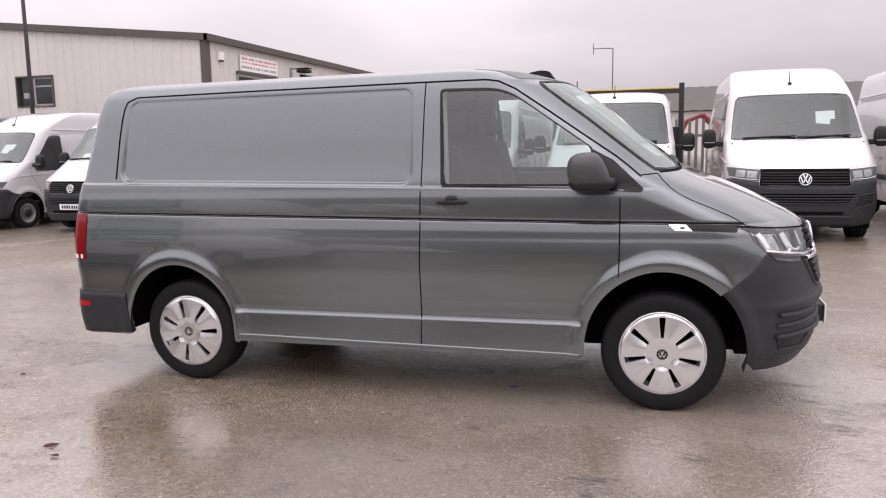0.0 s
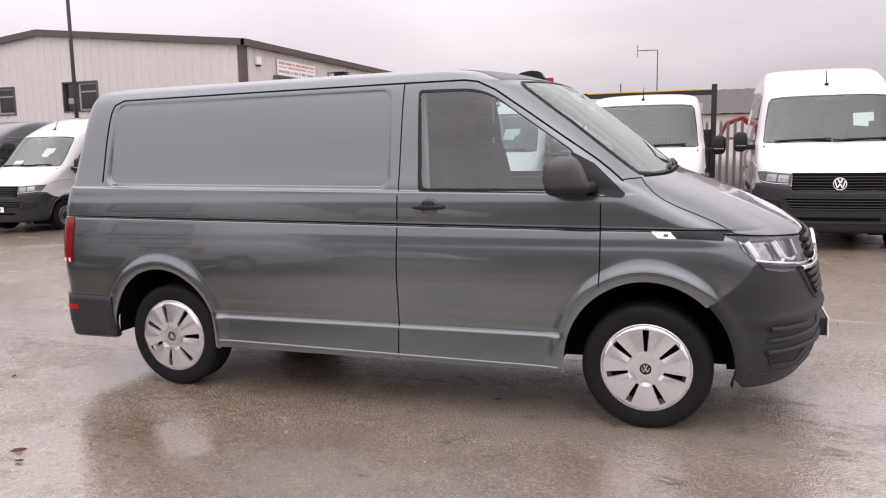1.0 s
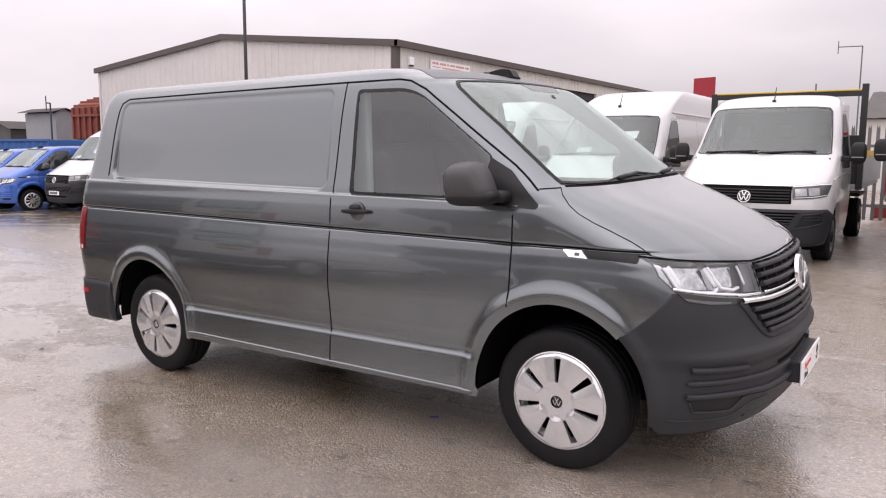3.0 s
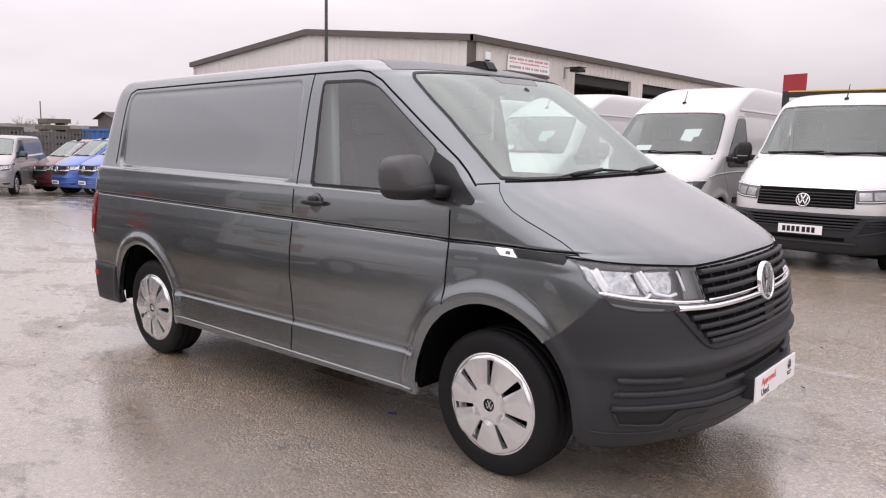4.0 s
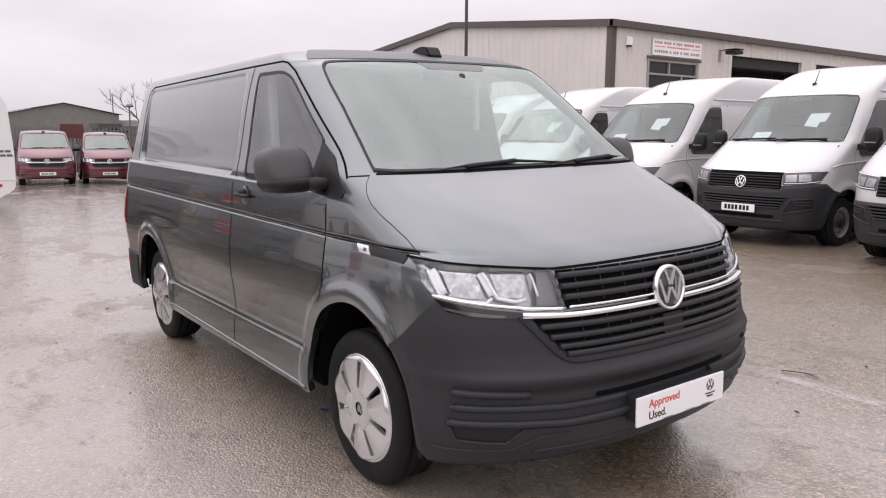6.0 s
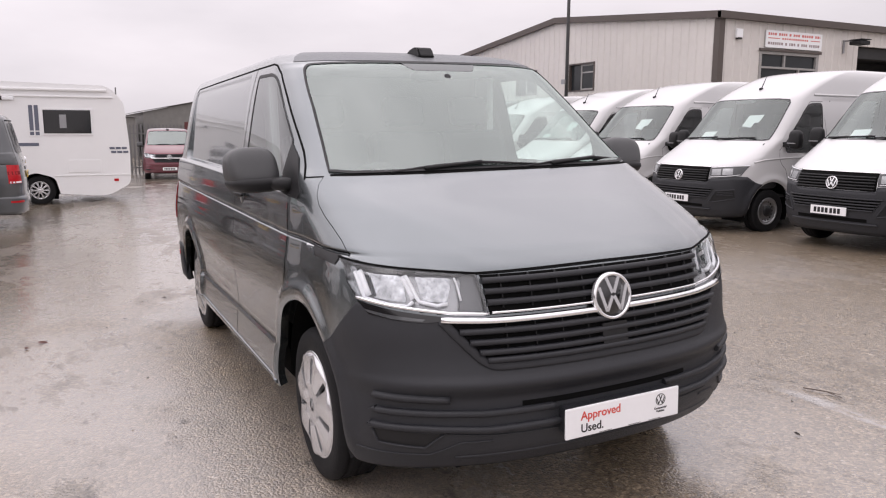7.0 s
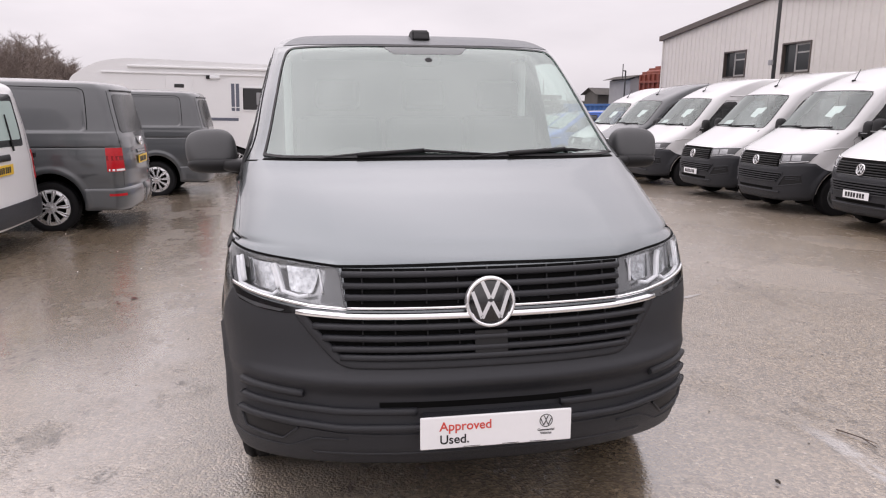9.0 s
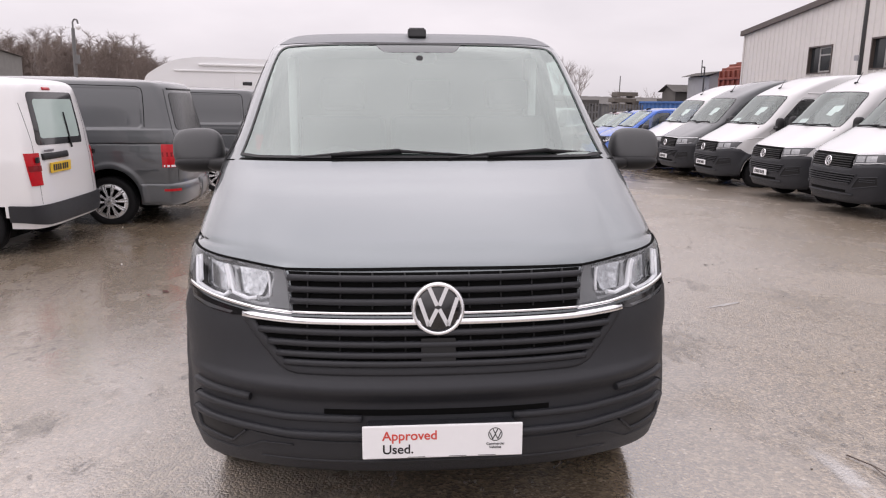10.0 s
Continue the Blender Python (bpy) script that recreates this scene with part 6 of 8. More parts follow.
LARGE_ROWS = [
    (0.247, 0.9, 0.3, 0.93, 3.0, 2.5, -4.86, -4.96), (0.387, 0.965, 0.3, 0.975, 3.0, 2.5, -4.88, -4.98), (0.574, 0.985, 0.3, 0.995, 3.0, 2.5, -4.88, -4.98),
    (0.761, 0.98, 0.3, 1.005, 3.0, 2.5, -4.88, -4.98), (0.901, 0.96, 0.28, 1.01, 3.0, 2.5, -4.88, -4.98), (0.995, 0.93, 0.26, 1.01, 3.0, 2.5, -4.88, -4.98),
    (1.071, 0.86, 0.24, 1.01, 3.0, 2.5, -4.88, -4.98), (1.157, 0.72, 0.18, 1.01, 3.0, 2.4, -4.88, -4.98), (1.266, 0.52, 0.04, 1.005, 3.0, 2.4, -4.88, -4.98),
    (1.374, 0.31, -0.1, 1.0, 3.2, 2.4, -4.88, -4.98), (1.45, 0.18, -0.2, 0.995, 3.2, 2.4, -4.88, -4.98), (1.534, 0.085, -0.32, 0.978, 3.2, 2.4, -4.88, -4.98),
    (1.795, -0.15, -0.55, 0.945, 3.2, 2.4, -4.87, -4.97), (2.004, -0.34, -0.72, 0.912, 3.2, 2.4, -4.86, -4.96), (2.14, -0.47, -0.85, 0.885, 3.0, 2.4, -4.86, -4.96),
    (2.241, -0.64, -1.0, 0.868, 3.0, 2.4, -4.85, -4.95), (2.364, -0.88, -1.25, 0.852, 3.0, 2.4, -4.84, -4.94), (2.487, -1.16, -1.55, 0.832, 2.8, 2.4, -4.82, -4.92),
    (2.576, -1.42, -1.85, 0.8, 2.6, 2.4, -4.79, -4.89), (2.632, -1.75, -2.2, 0.745, 2.5, 2.4, -4.72, -4.82), (2.654, -2.3, -2.7, 0.6, 2.5, 2.4, -4.4, -4.5),
    (2.66, -2.8, -3.1, 0.3, 2.5, 2.4, -3.9, -4.0),
]
CAB_ROWS = [r for r in LARGE_ROWS if r[0] < 2.15] + [
    (2.21, -0.60, -0.98, 0.865, 2.8, 2.4, -4.86, -4.96), (2.28, -0.80, -1.10, 0.82, 2.6, 2.4, -4.86, -4.96), (2.32, -0.98, -1.2, 0.72, 2.5, 2.4, -4.8, -4.9), (2.35, -1.15, -1.35, 0.45, 2.5, 2.4, -4.5, -4.6), (2.36, -1.3, -1.5, 0.15, 2.5, 2.4, -4.0, -4.1)]


def nose_z(z):
    """Heights of the large vans' features, set down to their low nose."""
    return float(np.interp(z, (0.2, 1.05, 1.47, 2.13, 2.595), (0.2, 0.995, 1.45, 2.14, 2.66)))


def large_van(m, body, label, group="large vans in the row", cab_only=False, white_bumper=False, plate=True, papers=1):
    LAMPLENS = mat("grey_reflector", (0.27, 0.275, 0.28), rough=0.15, metal=0.8, coat=0.5, var=0.3, var_scale=25)
    sk = Skin(CAB_ROWS if cab_only else LARGE_ROWS, 7.0, None if cab_only else large_detail)
    def S(x, z):
        return sk.side(x, nose_z(z))
    def Fr(y, z):
        return sk.front(y, nose_z(z))
    van = thing("tipper_truck" if cab_only else "large_delivery_van", m, label, "truck" if cab_only else "van", group if not cab_only else "")
    AF, AR = (0.0, 0.36, 0.475, 0.475), (-3.64, 0.36, 0.475, 0.475)
    win = [S(*p) for p in dense(rounded([(-1.16, 1.30), (-1.18, 2.06), (-0.86, 2.06), (-0.24, 1.42), (-0.30, 1.30)], [0.03, 0.06, 0.12, 0.04, 0.04]), 0.08)]
    half = [Fr(-0.90, 1.49), Fr(-0.87, 1.7), Fr(-0.84, 1.9), Fr(-0.81, 2.06), Fr(-0.77, 2.11), Fr(-0.6, 2.125), Fr(-0.3, 2.13), Fr(0, 2.13)]
    low = [Fr(y, 1.475) for y in (0, -0.3, -0.6, -0.85)]
    screen = half + flip(half[:-1]) + [Fr(y, 1.475) for y in (0.85, 0.6, 0.3)] + low
    arches = [[sk.side(*p) for p in arc(a, -40, 220, 1.0)] for a in ((AF,) if cab_only else (AF, AR))]
    holes = [shrink(screen, 0.96), shrink(win, 0.94), flip(shrink(win, 0.94))] + arches + [flip(a) for a in arches]
    us = np.concatenate([np.linspace(0, 1, 30)[:-1], np.linspace(1, 2, 90)[:-1], np.linspace(2, 3, 16)])
    us = np.concatenate([-us[::-1], us[1:]])
    top = 2.36 if cab_only else 2.66
    zs = np.concatenate([np.arange(0.32, top - 0.14, 0.03), np.linspace(top - 0.14, top, 14)])
    shell = part("body", sk.shell(us, zs, holes, (lambda x, y, z: x > -1.42) if cab_only else None), body, van)
    ws = part("windscreen", sk.patch(screen, 0.004, 0.004, 14, 8), TALLSCREEN, van, "clear windscreen")
    ws.visible_shadow = False
    part("windscreen_border", sk.ring(dense(screen, 0.03), 0.955, 0.0055), GLOSSBLACK, ws)
    for s in (1, -1):
        g = part("door_window", sk.patch(win if s > 0 else flip(win), 0.004, 0.004, 8, 8), PRIVACY, van, "dark door window")
        g.visible_shadow = False
        part("window_seal", sk.ring(win if s > 0 else flip(win), 0.92, 0.0055), GLOSSBLACK, g)
        for ln in ([(-1.22, 2.08), (-1.24, 1.3), (-1.26, 0.5)], [(-0.14, 1.28), (-0.30, 1.0), (-0.42, 0.72)], [(-0.12, 1.30), (-0.7, 1.90), (-0.9, 2.09), (-1.22, 2.09)]):
            part("shut_line", sk.strip([(s * sk.side(*p)[0], p[1]) for p in ln], 0.007, 0.001), GAPSHADE, shell)
        # mirror
        mir = part("door_mirror", superblock((0.16, 0.20, 0.30), (3.5, 3.0), (20, 12), Matrix.Translation((-0.24, -s * 1.20, 1.48))), BLACK, van, "black door mirror")
        part("mirror_arm", block(bmesh.new(), (-0.30, -s * 0.97, 1.36), (-0.20, -s * 1.12, 1.44), 0.02), BLACK, mir)
        part("mirror_band", block(bmesh.new(), (-0.155, -s * 1.12, 1.415), (-0.14, -s * 1.27, 1.43), 0.003), STEEL, mir)
        # lamps: a dark bowl with two bright cells and a light guide over them
        lamp = [(s * u, z) for u, z in ([S(0.46, 1.130), Fr(-0.88, 1.124), Fr(-0.56, 1.095), Fr(-0.585, 0.925), Fr(-0.80, 0.935), S(0.62, 0.965)])]
        hl = part("headlamp", sk.patch(lamp if s > 0 else lamp[::-1], 0.008, 0.012, 8, 5), LAMPRIM, van, "dark headlamp with bright cells")
        for t0, t1, z0, z1 in ((0.60, 0.725, 0.965, 1.062), (0.745, 0.86, 0.975, 1.072)):
            rf = [(s * Fr(-t, z)[0], Fr(-t, z)[1]) for t, z in ((t0, z1), (t1, z1 + 0.008), (t1 + 0.015, z0 + 0.01), (t0 + 0.015, z0))]
            part("reflector", sk.patch(rf if s > 0 else rf[::-1], 0.011, 0.003, 4, 4), LAMPLENS, hl)
        part("light_guide", sk.strip([(s * u, z) for u, z in (S(0.47, 1.122), Fr(-0.87, 1.113), Fr(-0.57, 1.086))], 0.014, 0.010, 0.005), LAMPWHITE, hl)
        part("light_guide", sk.strip([(s * u, z) for u, z in (Fr(-0.60, 0.945), Fr(-0.80, 0.955), S(0.62, 0.985))], 0.008, 0.010, 0.004), LAMPWHITE, hl)
        for ax in ((0.0,) if cab_only else (0.0, -3.64)):
            a = (ax, 0.36, 0.475, 0.475)
            la, lb = [(s * sk.side(*p)[0], p[1]) for p in arc(a, 5, 175, 1.09, 28)], [(s * sk.side(*p)[0], p[1]) for p in arc(a, 5, 175, 0.96, 28)]
            part("arch_lip", sk.band(la, lb, 0.004, 0.05), body, shell)
            bm = bmesh.new()
            pts = arc(a, -22, 202, 1.0, 18)
            A = [bm.verts.new((x, -s * 0.95, z)) for x, z in pts]
            B = [bm.verts.new((x, -s * 0.45, z)) for x, z in pts]
            for i in range(len(pts) - 1):
                bm.faces.new((A[i], A[i + 1], B[i + 1], B[i]))
            bm.faces.new(B)
            part("arch_liner", bm, GAPSHADE, van)
        wheel(van, 0.0, -s * 0.86, 0.345, -s, r=0.345, width=0.235, rim=0.215, style="steel")
        wheel(van, -3.64, -s * 0.86, 0.345, -s, r=0.345, width=0.235, rim=0.215, style="steel")
        if not cab_only:
            part("roof_seam", sk.strip([(s * sk.side(x, 2.20)[0], 2.20) for x in np.linspace(-1.0, -4.8, 30)], 0.030, 0.001, 0.012), body, shell)
            part("roof_gutter", sk.strip([(s * sk.side(x, 2.178)[0], 2.178) for x in np.linspace(-1.0, -4.8, 30)], 0.008, 0.001), STEEL, shell)
            part("shut_line", sk.strip([(s * sk.side(-2.45, z)[0], z) for z in np.linspace(2.1, 0.5, 20)], 0.008, 0.001), GAPSHADE, shell)
            part("side_strip", sk.strip([(s * sk.side(x, 0.74)[0], 0.74) for x in np.linspace(-0.55, -3.0, 12)], 0.10, 0.002, 0.012), PLASTIC, shell)
        crease = [(0.40, 1.12), (0.1, 1.165), (-0.4, 1.19), (-1.0, 1.195), (-1.4, 1.19)]
        part("waist_crease", sk.strip([(s * sk.side(x, z)[0], z) for x, z in crease], 0.022, 0.0, 0.010), body, shell)
        part("waist_line", sk.strip([(s * sk.side(x, z - 0.014)[0], z - 0.014) for x, z in crease], 0.005, 0.001), STEEL, shell)
    # nose: grille, its inner shade painted near-black, and bumper
    gr = [Fr(*p) for p in dense(rounded([(-0.56, 1.10), (-0.575, 0.86), (0.575, 0.86), (0.56, 1.10)], 0.02), 0.08)]
    grille = part("grille", sk.patch(gr, 0.006, 0.02, 12, 5), GAPSHADE, van, "black slatted grille")
    for z in (0.885, 0.925, 0.965, 1.005, 1.04):
        part("slat", sk.strip([Fr(y, z) for y in np.linspace(-0.55, 0.55, 12)], 0.022, 0.006, 0.018), BLACK, grille)
    part("chrome_strip", sk.strip([Fr(y, 1.094) for y in np.linspace(-0.56, 0.56, 12)], 0.020, 0.008, 0.012), CHROME, grille)
    emblem(van, Matrix.Translation((0.988, 0, 0.903)) @ pose(0, 0, 0, 0, -8, 0) @ FACE_FRONT, 0.085)
    ends = [sk.side(*p) for p in arc(AF, 62 if not white_bumper else 40, -12, 1.0, 12)]
    if white_bumper:
        upper = [ends[0], S(0.60, 0.785), Fr(-0.75, 0.785), Fr(-0.4, 0.785), Fr(0, 0.785)]
    else:
        upper = [ends[0], S(0.52, 0.95), Fr(-0.86, 0.955), Fr(-0.70, 0.925), Fr(-0.58, 0.915), Fr(-0.575, 0.86), Fr(-0.4, 0.855), Fr(0, 0.855)]
    lower = ends + [S(0.52, 0.28), Fr(-0.6, 0.252), Fr(-0.3, 0.252), Fr(0, 0.252)]
    fb = part("front_bumper", sk.fill(upper + [(-u, z) for u, z in upper[:-1]], lower + [(-u, z) for u, z in lower[:-1]], 0.008, 0.05, 40, 12), PLASTIC, van, "dark grey plastic bumper")
    # a broad slatted intake, a lower one (inner shade painted near-black), angular corner pockets
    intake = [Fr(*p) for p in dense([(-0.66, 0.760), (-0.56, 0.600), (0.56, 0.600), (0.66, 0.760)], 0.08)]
    lowg = part("lower_grille", sk.patch(intake, 0.010, 0.01, 14, 4), GAPSHADE, fb, "dark lower intake")
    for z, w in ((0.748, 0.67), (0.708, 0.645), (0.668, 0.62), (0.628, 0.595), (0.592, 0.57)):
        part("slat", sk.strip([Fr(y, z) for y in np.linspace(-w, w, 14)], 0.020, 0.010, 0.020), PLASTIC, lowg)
    part("bumper_slot", sk.strip([Fr(y, 0.455) for y in np.linspace(-0.50, 0.50, 14)], 0.045, 0.010), GAPSHADE, fb)
    part("bumper_lip", sk.strip([Fr(y, 0.40) for y in np.linspace(-0.62, 0.62, 16)], 0.030, 0.006, 0.020), PLASTIC, fb)
    for s in (1, -1):
        poly = [(s * u, z) for u, z in (Fr(-0.60, 0.520), Fr(-0.70, 0.700), Fr(-0.90, 0.730), Fr(-0.91, 0.600))]
        part("bumper_pocket", sk.patch(poly[::s], 0.010, 0.003, 5, 4), BLACK, fb)
        part("pocket_lip", sk.strip([(s * u, z) for u, z in (Fr(-0.91, 0.590), Fr(-0.60, 0.510), Fr(-0.70, 0.706), Fr(-0.91, 0.738))], 0.020, 0.008, 0.012), PLASTIC, fb)
        for z in (0.68, 0.645):
            part("bumper_rib", sk.strip([(s * Fr(-y, z)[0], nose_z(z)) for y in (0.72, 0.80, 0.89)], 0.014, 0.010, 0.010), PLASTIC, fb)
    if plate:
        number_plate(van, Matrix.Translation((1.018, 0, 0.535)) @ FACE_FRONT)
    # wipers, aerial, cab
    bm = bmesh.new()
    for y0, y1 in ((-0.75, -0.02), (0.0, 0.72)):
        a, b = sk.pt(*Fr(y0, 1.482)), sk.pt(*Fr(y1, 1.505))
        rod(bm, tuple(a + np.array([0.02, 0, 0.02])), tuple(b + np.array([0.02, 0, 0.02])), 0.012, None, 6)
    part("wiper", bm, BLACK, van)
    zr = 2.32 if not cab_only else 2.24
    xr_ = float(sk.c[0](zr))
    ae = part("roof_aerial", rod(bmesh.new(), (xr_, 0, zr), (xr_ - 0.11, 0, zr + 0.21), 0.009, 0.005, 8), BLACK, van)
    part("aerial_base", superblock((0.09, 0.06, 0.05), (2.5, 2.5), (12, 8), Matrix.Translation((xr_, 0, zr))), BLACK, ae)
    dash = bmesh.new()
    prism(dash, rounded([(0.12, 1.42), (-0.40, 1.38), (-0.48, 1.28), (-0.38, 0.9), (-0.2, 0.7), (0.2, 0.7)], 0.05), -0.9, 0.9, "xz")
    part("dashboard", dash, TRIMGREY, van)
    part("bulkhead", block(bmesh.new(), (-1.42, -0.88, 0.5), (-1.37, 0.88, 2.12), 0.02), TRIMGREY, van)
    box("cab_floor", (-1.37, -0.9, 0.55), (0.2, 0.9, 0.6), TRIMGREY, van)
    box("underbody", (-4.8 if not cab_only else -1.4, -0.80, 0.30), (0.55, 0.80, 0.45), GAPSHADE, van)
    for y in (-0.5, 0.12, 0.6):
        seat = part("cab_seat", block(bmesh.new(), (-1.12, y - 0.22, 0.95), (-0.62, y + 0.22, 1.08), 0.05), CLOTH, van)
        part("seat_back", block(bmesh.new(), (-1.22, y - 0.22, 1.02), (-1.08, y + 0.22, 1.68), 0.05), CLOTH, seat)
        part("headrest", block(bmesh.new(), (-1.20, y - 0.12, 1.70), (-1.10, y + 0.12, 1.90), 0.04), CLOTH, seat)
    part("sensor_pod", sk.patch([Fr(*p) for p in rounded([(-0.24, 2.128), (-0.17, 2.060), (0.17, 2.060), (0.24, 2.128)], 0.02)], -0.004, 0.002, 6, 3), BLACK, ws)
    for k in range(papers):
        y, z = (0.42, 1.78) if k == 0 else (-0.3, 1.52)
        poly = [Fr(y - 0.14, z - 0.08), Fr(y - 0.13, z + 0.09), Fr(y + 0.14, z + 0.10), Fr(y + 0.13, z - 0.02), Fr(y + 0.06, z - 0.03), Fr(y + 0.05, z - 0.10)]
        part("screen_paper", sk.patch(poly, -0.008, 0.001, 4, 4), PAPER, ws, "white paper behind the glass")
    return van


def tipper(m, label):
    t = large_van(m, WHITE, label, cab_only=True, white_bumper=True, papers=0)
    t["group"] = ""
    BOARD = mat("black_headboard", (0.02, 0.02, 0.021), rough=0.5, var=0.1)
    ALU = mat("grey_dropside", (0.42, 0.43, 0.44), rough=0.4, metal=0.6, var=0.1, grain=0.05)
    YEL = mat("yellow_strip", (0.70, 0.45, 0.03), rough=0.5, var=0.1)
    box("cab_back", (-1.44, -0.92, 0.5), (-1.40, 0.92, 2.2), WHITE, t)
    for y in (-0.42, 0.42):
        box("chassis_rail", (-4.9, y - 0.05, 0.48), (-1.2, y + 0.05, 0.66), BOARD, t, 0.01)
    bed = box("load_bed", (-5.0, -1.12, 0.92), (-1.60, 1.12, 1.0), ALU, t, 0.01)
    box("subframe", (-4.9, -0.5, 0.66), (-1.7, 0.5, 0.92), BOARD, bed, 0.02)
    for s in (-1, 1):
        box("dropside", (-4.98, s * 1.12, 1.0), (-1.66, s * 1.155, 1.42), ALU, bed, 0.008)
        box("dropside_edge", (-4.98, s * 1.118, 1.42), (-1.66, s * 1.158, 1.52), YEL, bed, 0.008)
        box("headboard_post", (-1.66, s * 1.06, 0.92), (-1.58, s * 1.15, 2.52 if s > 0 else 2.44), BOARD, bed, 0.008)
        box("mudguard", (-4.15, s * 0.72, 0.74), (-3.1, s * 1.0, 0.80), BOARD, t, 0.02)
    box("tailboard", (-5.03, -1.12, 1.0), (-4.99, 1.12, 1.42), ALU, bed, 0.008)
    box("headboard", (-1.65, -1.06, 1.0), (-1.61, 1.06, 1.75), BOARD, bed, 0.008)
    box("headboard_rail", (-1.66, -1.06, 2.34), (-1.58, 1.06, 2.42), BOARD, bed, 0.008)
    box("rail_strip", (-1.575, -1.06, 2.42), (-1.60, 1.06, 2.44), YEL, bed, 0.003)
    for y in (-0.66, -0.33, 0.0, 0.33, 0.66):
        box("headboard_bar", (-1.64, y - 0.02, 1.75), (-1.60, y + 0.02, 2.34), BOARD, bed, 0.005)
    return t


# ---- the small van seen from behind ----
SMALL_ROWS = [
    (0.22, 0.72, 0.2, 0.82, 2.5, 2.5, -3.15, -3.38), (0.40, 0.80, 0.2, 0.865, 2.5, 2.5, -3.17, -3.42), (0.60, 0.80, 0.2, 0.885, 2.5, 2.5, -3.17, -3.40), (0.85, 0.74, 0.15, 0.89, 2.6, 2.5, -3.16, -3.375),
    (1.00, 0.40, 0.05, 0.885, 2.8, 2.5, -3.15, -3.365), (1.10, 0.02, -0.25, 0.87, 3, 2.5, -3.14, -3.35), (1.34, -0.35, -0.6, 0.835, 3, 2.5, -3.11, -3.32), (1.56, -0.70, -0.95, 0.795, 3, 2.5, -3.07, -3.28),
    (1.72, -0.98, -1.2, 0.765, 2.8, 2.5, -3.04, -3.25), (1.81, -1.25, -1.5, 0.735, 2.7, 2.5, -3.01, -3.22), (1.855, -1.5, -1.75, 0.67, 2.6, 2.5, -2.96, -3.17), (1.885, -1.8, -2.0, 0.52, 2.5, 2.5, -2.82, -3.02), (1.90, -2.0, -2.15, 0.2, 2.5, 2.5, -2.5, -2.65)]


def small_van(m, label):
    sk = Skin(SMALL_ROWS, 4.0)
    S, Bk = sk.side, sk.back
    van = thing("small_van", m, label, "van")
    AF, AR = (0.0, 0.34, 0.38, 0.38), (-2.68, 0.34, 0.38, 0.38)
    arches = [[S(*p) for p in arc(a, -40, 220, 1.0)] for a in (AF, AR)]
    us = np.concatenate([np.linspace(0, 1, 24)[:-1], np.linspace(1, 2, 70)[:-1], np.linspace(2, 3, 26)])
    us = np.concatenate([-us[::-1], us[1:]])
    wins = []
    for s in (1, -1):
        edge = [(-0.45, 1.16), (-0.43, 1.74), (0.655, 1.74), (0.70, 1.18)]
        w = [Bk(*p) for p in dense(rounded(edge, [0.05, 0.06, 0.06, 0.05]), 0.08)]
        if s < 0:
            wins.append([(u - 6 if u > 0 else u, z) for u, z in w])
    shell = part("body", sk.shell(us, np.concatenate([np.arange(0.30, 1.77, 0.03), np.linspace(1.77, 1.90, 16)]), arches + [flip(a) for a in arches]), WHITE_LIFTED, van)
    for w in wins:
        g = part("rear_door_window", sk.patch(w, 0.004, 0.006, 10, 8), GLOSSBLACK, van, "rear door window with a black border")
        part("window_pane", sk.patch([(u - 0.03, z) for u, z in shrink(w, 0.74)], 0.006, 0.002, 6, 6), mat("pale_green_pane", (0.42, 0.52, 0.49), rough=0.1, var=0.1), g)
    for s in (1, -1):
        tl = [Bk(-0.705, 1.10), Bk(-0.715, 0.76), Bk(-0.855, 0.76), Bk(-0.86, 1.10)][::-1]
        t = part("tail_lamp", sk.patch(tl if s > 0 else flip(tl), 0.010, 0.02, 6, 6), REDLAMP, van, "tall red tail lamp")
        part("lamp_band", sk.patch([(s * u, z) for u, z in (Bk(-0.71, 0.97), Bk(-0.71, 0.91), Bk(-0.86, 0.91), Bk(-0.86, 0.97))][::s], 0.013, 0.003, 4, 2), REDDARK, t)
        part("shut_line", sk.strip([(s * Bk(-0.76, z)[0], z) for z in (1.62, 1.2, 0.8, 0.56)], 0.005), GAPSHADE, shell)
        part("hinge", block(bmesh.new(), (-3.36, -s * 0.75, 1.0), (-3.33, -s * 0.80, 1.06), 0.008), BLACK, van)
        rb = [S(-2.30 - 0.77, 0.55), S(-3.07, 0.38), Bk(-0.7, 0.34), Bk(-0.0001, 0.34), Bk(-0.0001, 0.55), Bk(-0.7, 0.55)]
        part("rear_bumper", sk.patch(rb if s > 0 else flip(rb), 0.03, 0.05, 14, 6), PLASTIC, van, "dark grey plastic bumper")
        part("side_strip", sk.strip([(s * S(x, 0.80)[0], 0.80) for x in (-2.98, -2.2, -1.4)], 0.05, 0.002, 0.01), PLASTIC, shell)
        for a in (AF, AR):
            bm = bmesh.new()
            pts = arc(a, -22, 202, 1.0, 16)
            A = [bm.verts.new((x, -s * 0.86, z)) for x, z in pts]
            B = [bm.verts.new((x, -s * 0.45, z)) for x, z in pts]
            for i in range(len(pts) - 1):
                bm.faces.new((A[i], A[i + 1], B[i + 1], B[i]))
            bm.faces.new(B)
            part("arch_liner", bm, GAPSHADE, van)
            wheel(van, a[0], -s * 0.77, 0.315, -s, r=0.315, width=0.2, rim=0.20, style="cover")
    part("centre_seam", sk.strip([Bk(-0.60, z) for z in (1.74, 1.2, 0.56)], 0.010), GAPSHADE, shell)
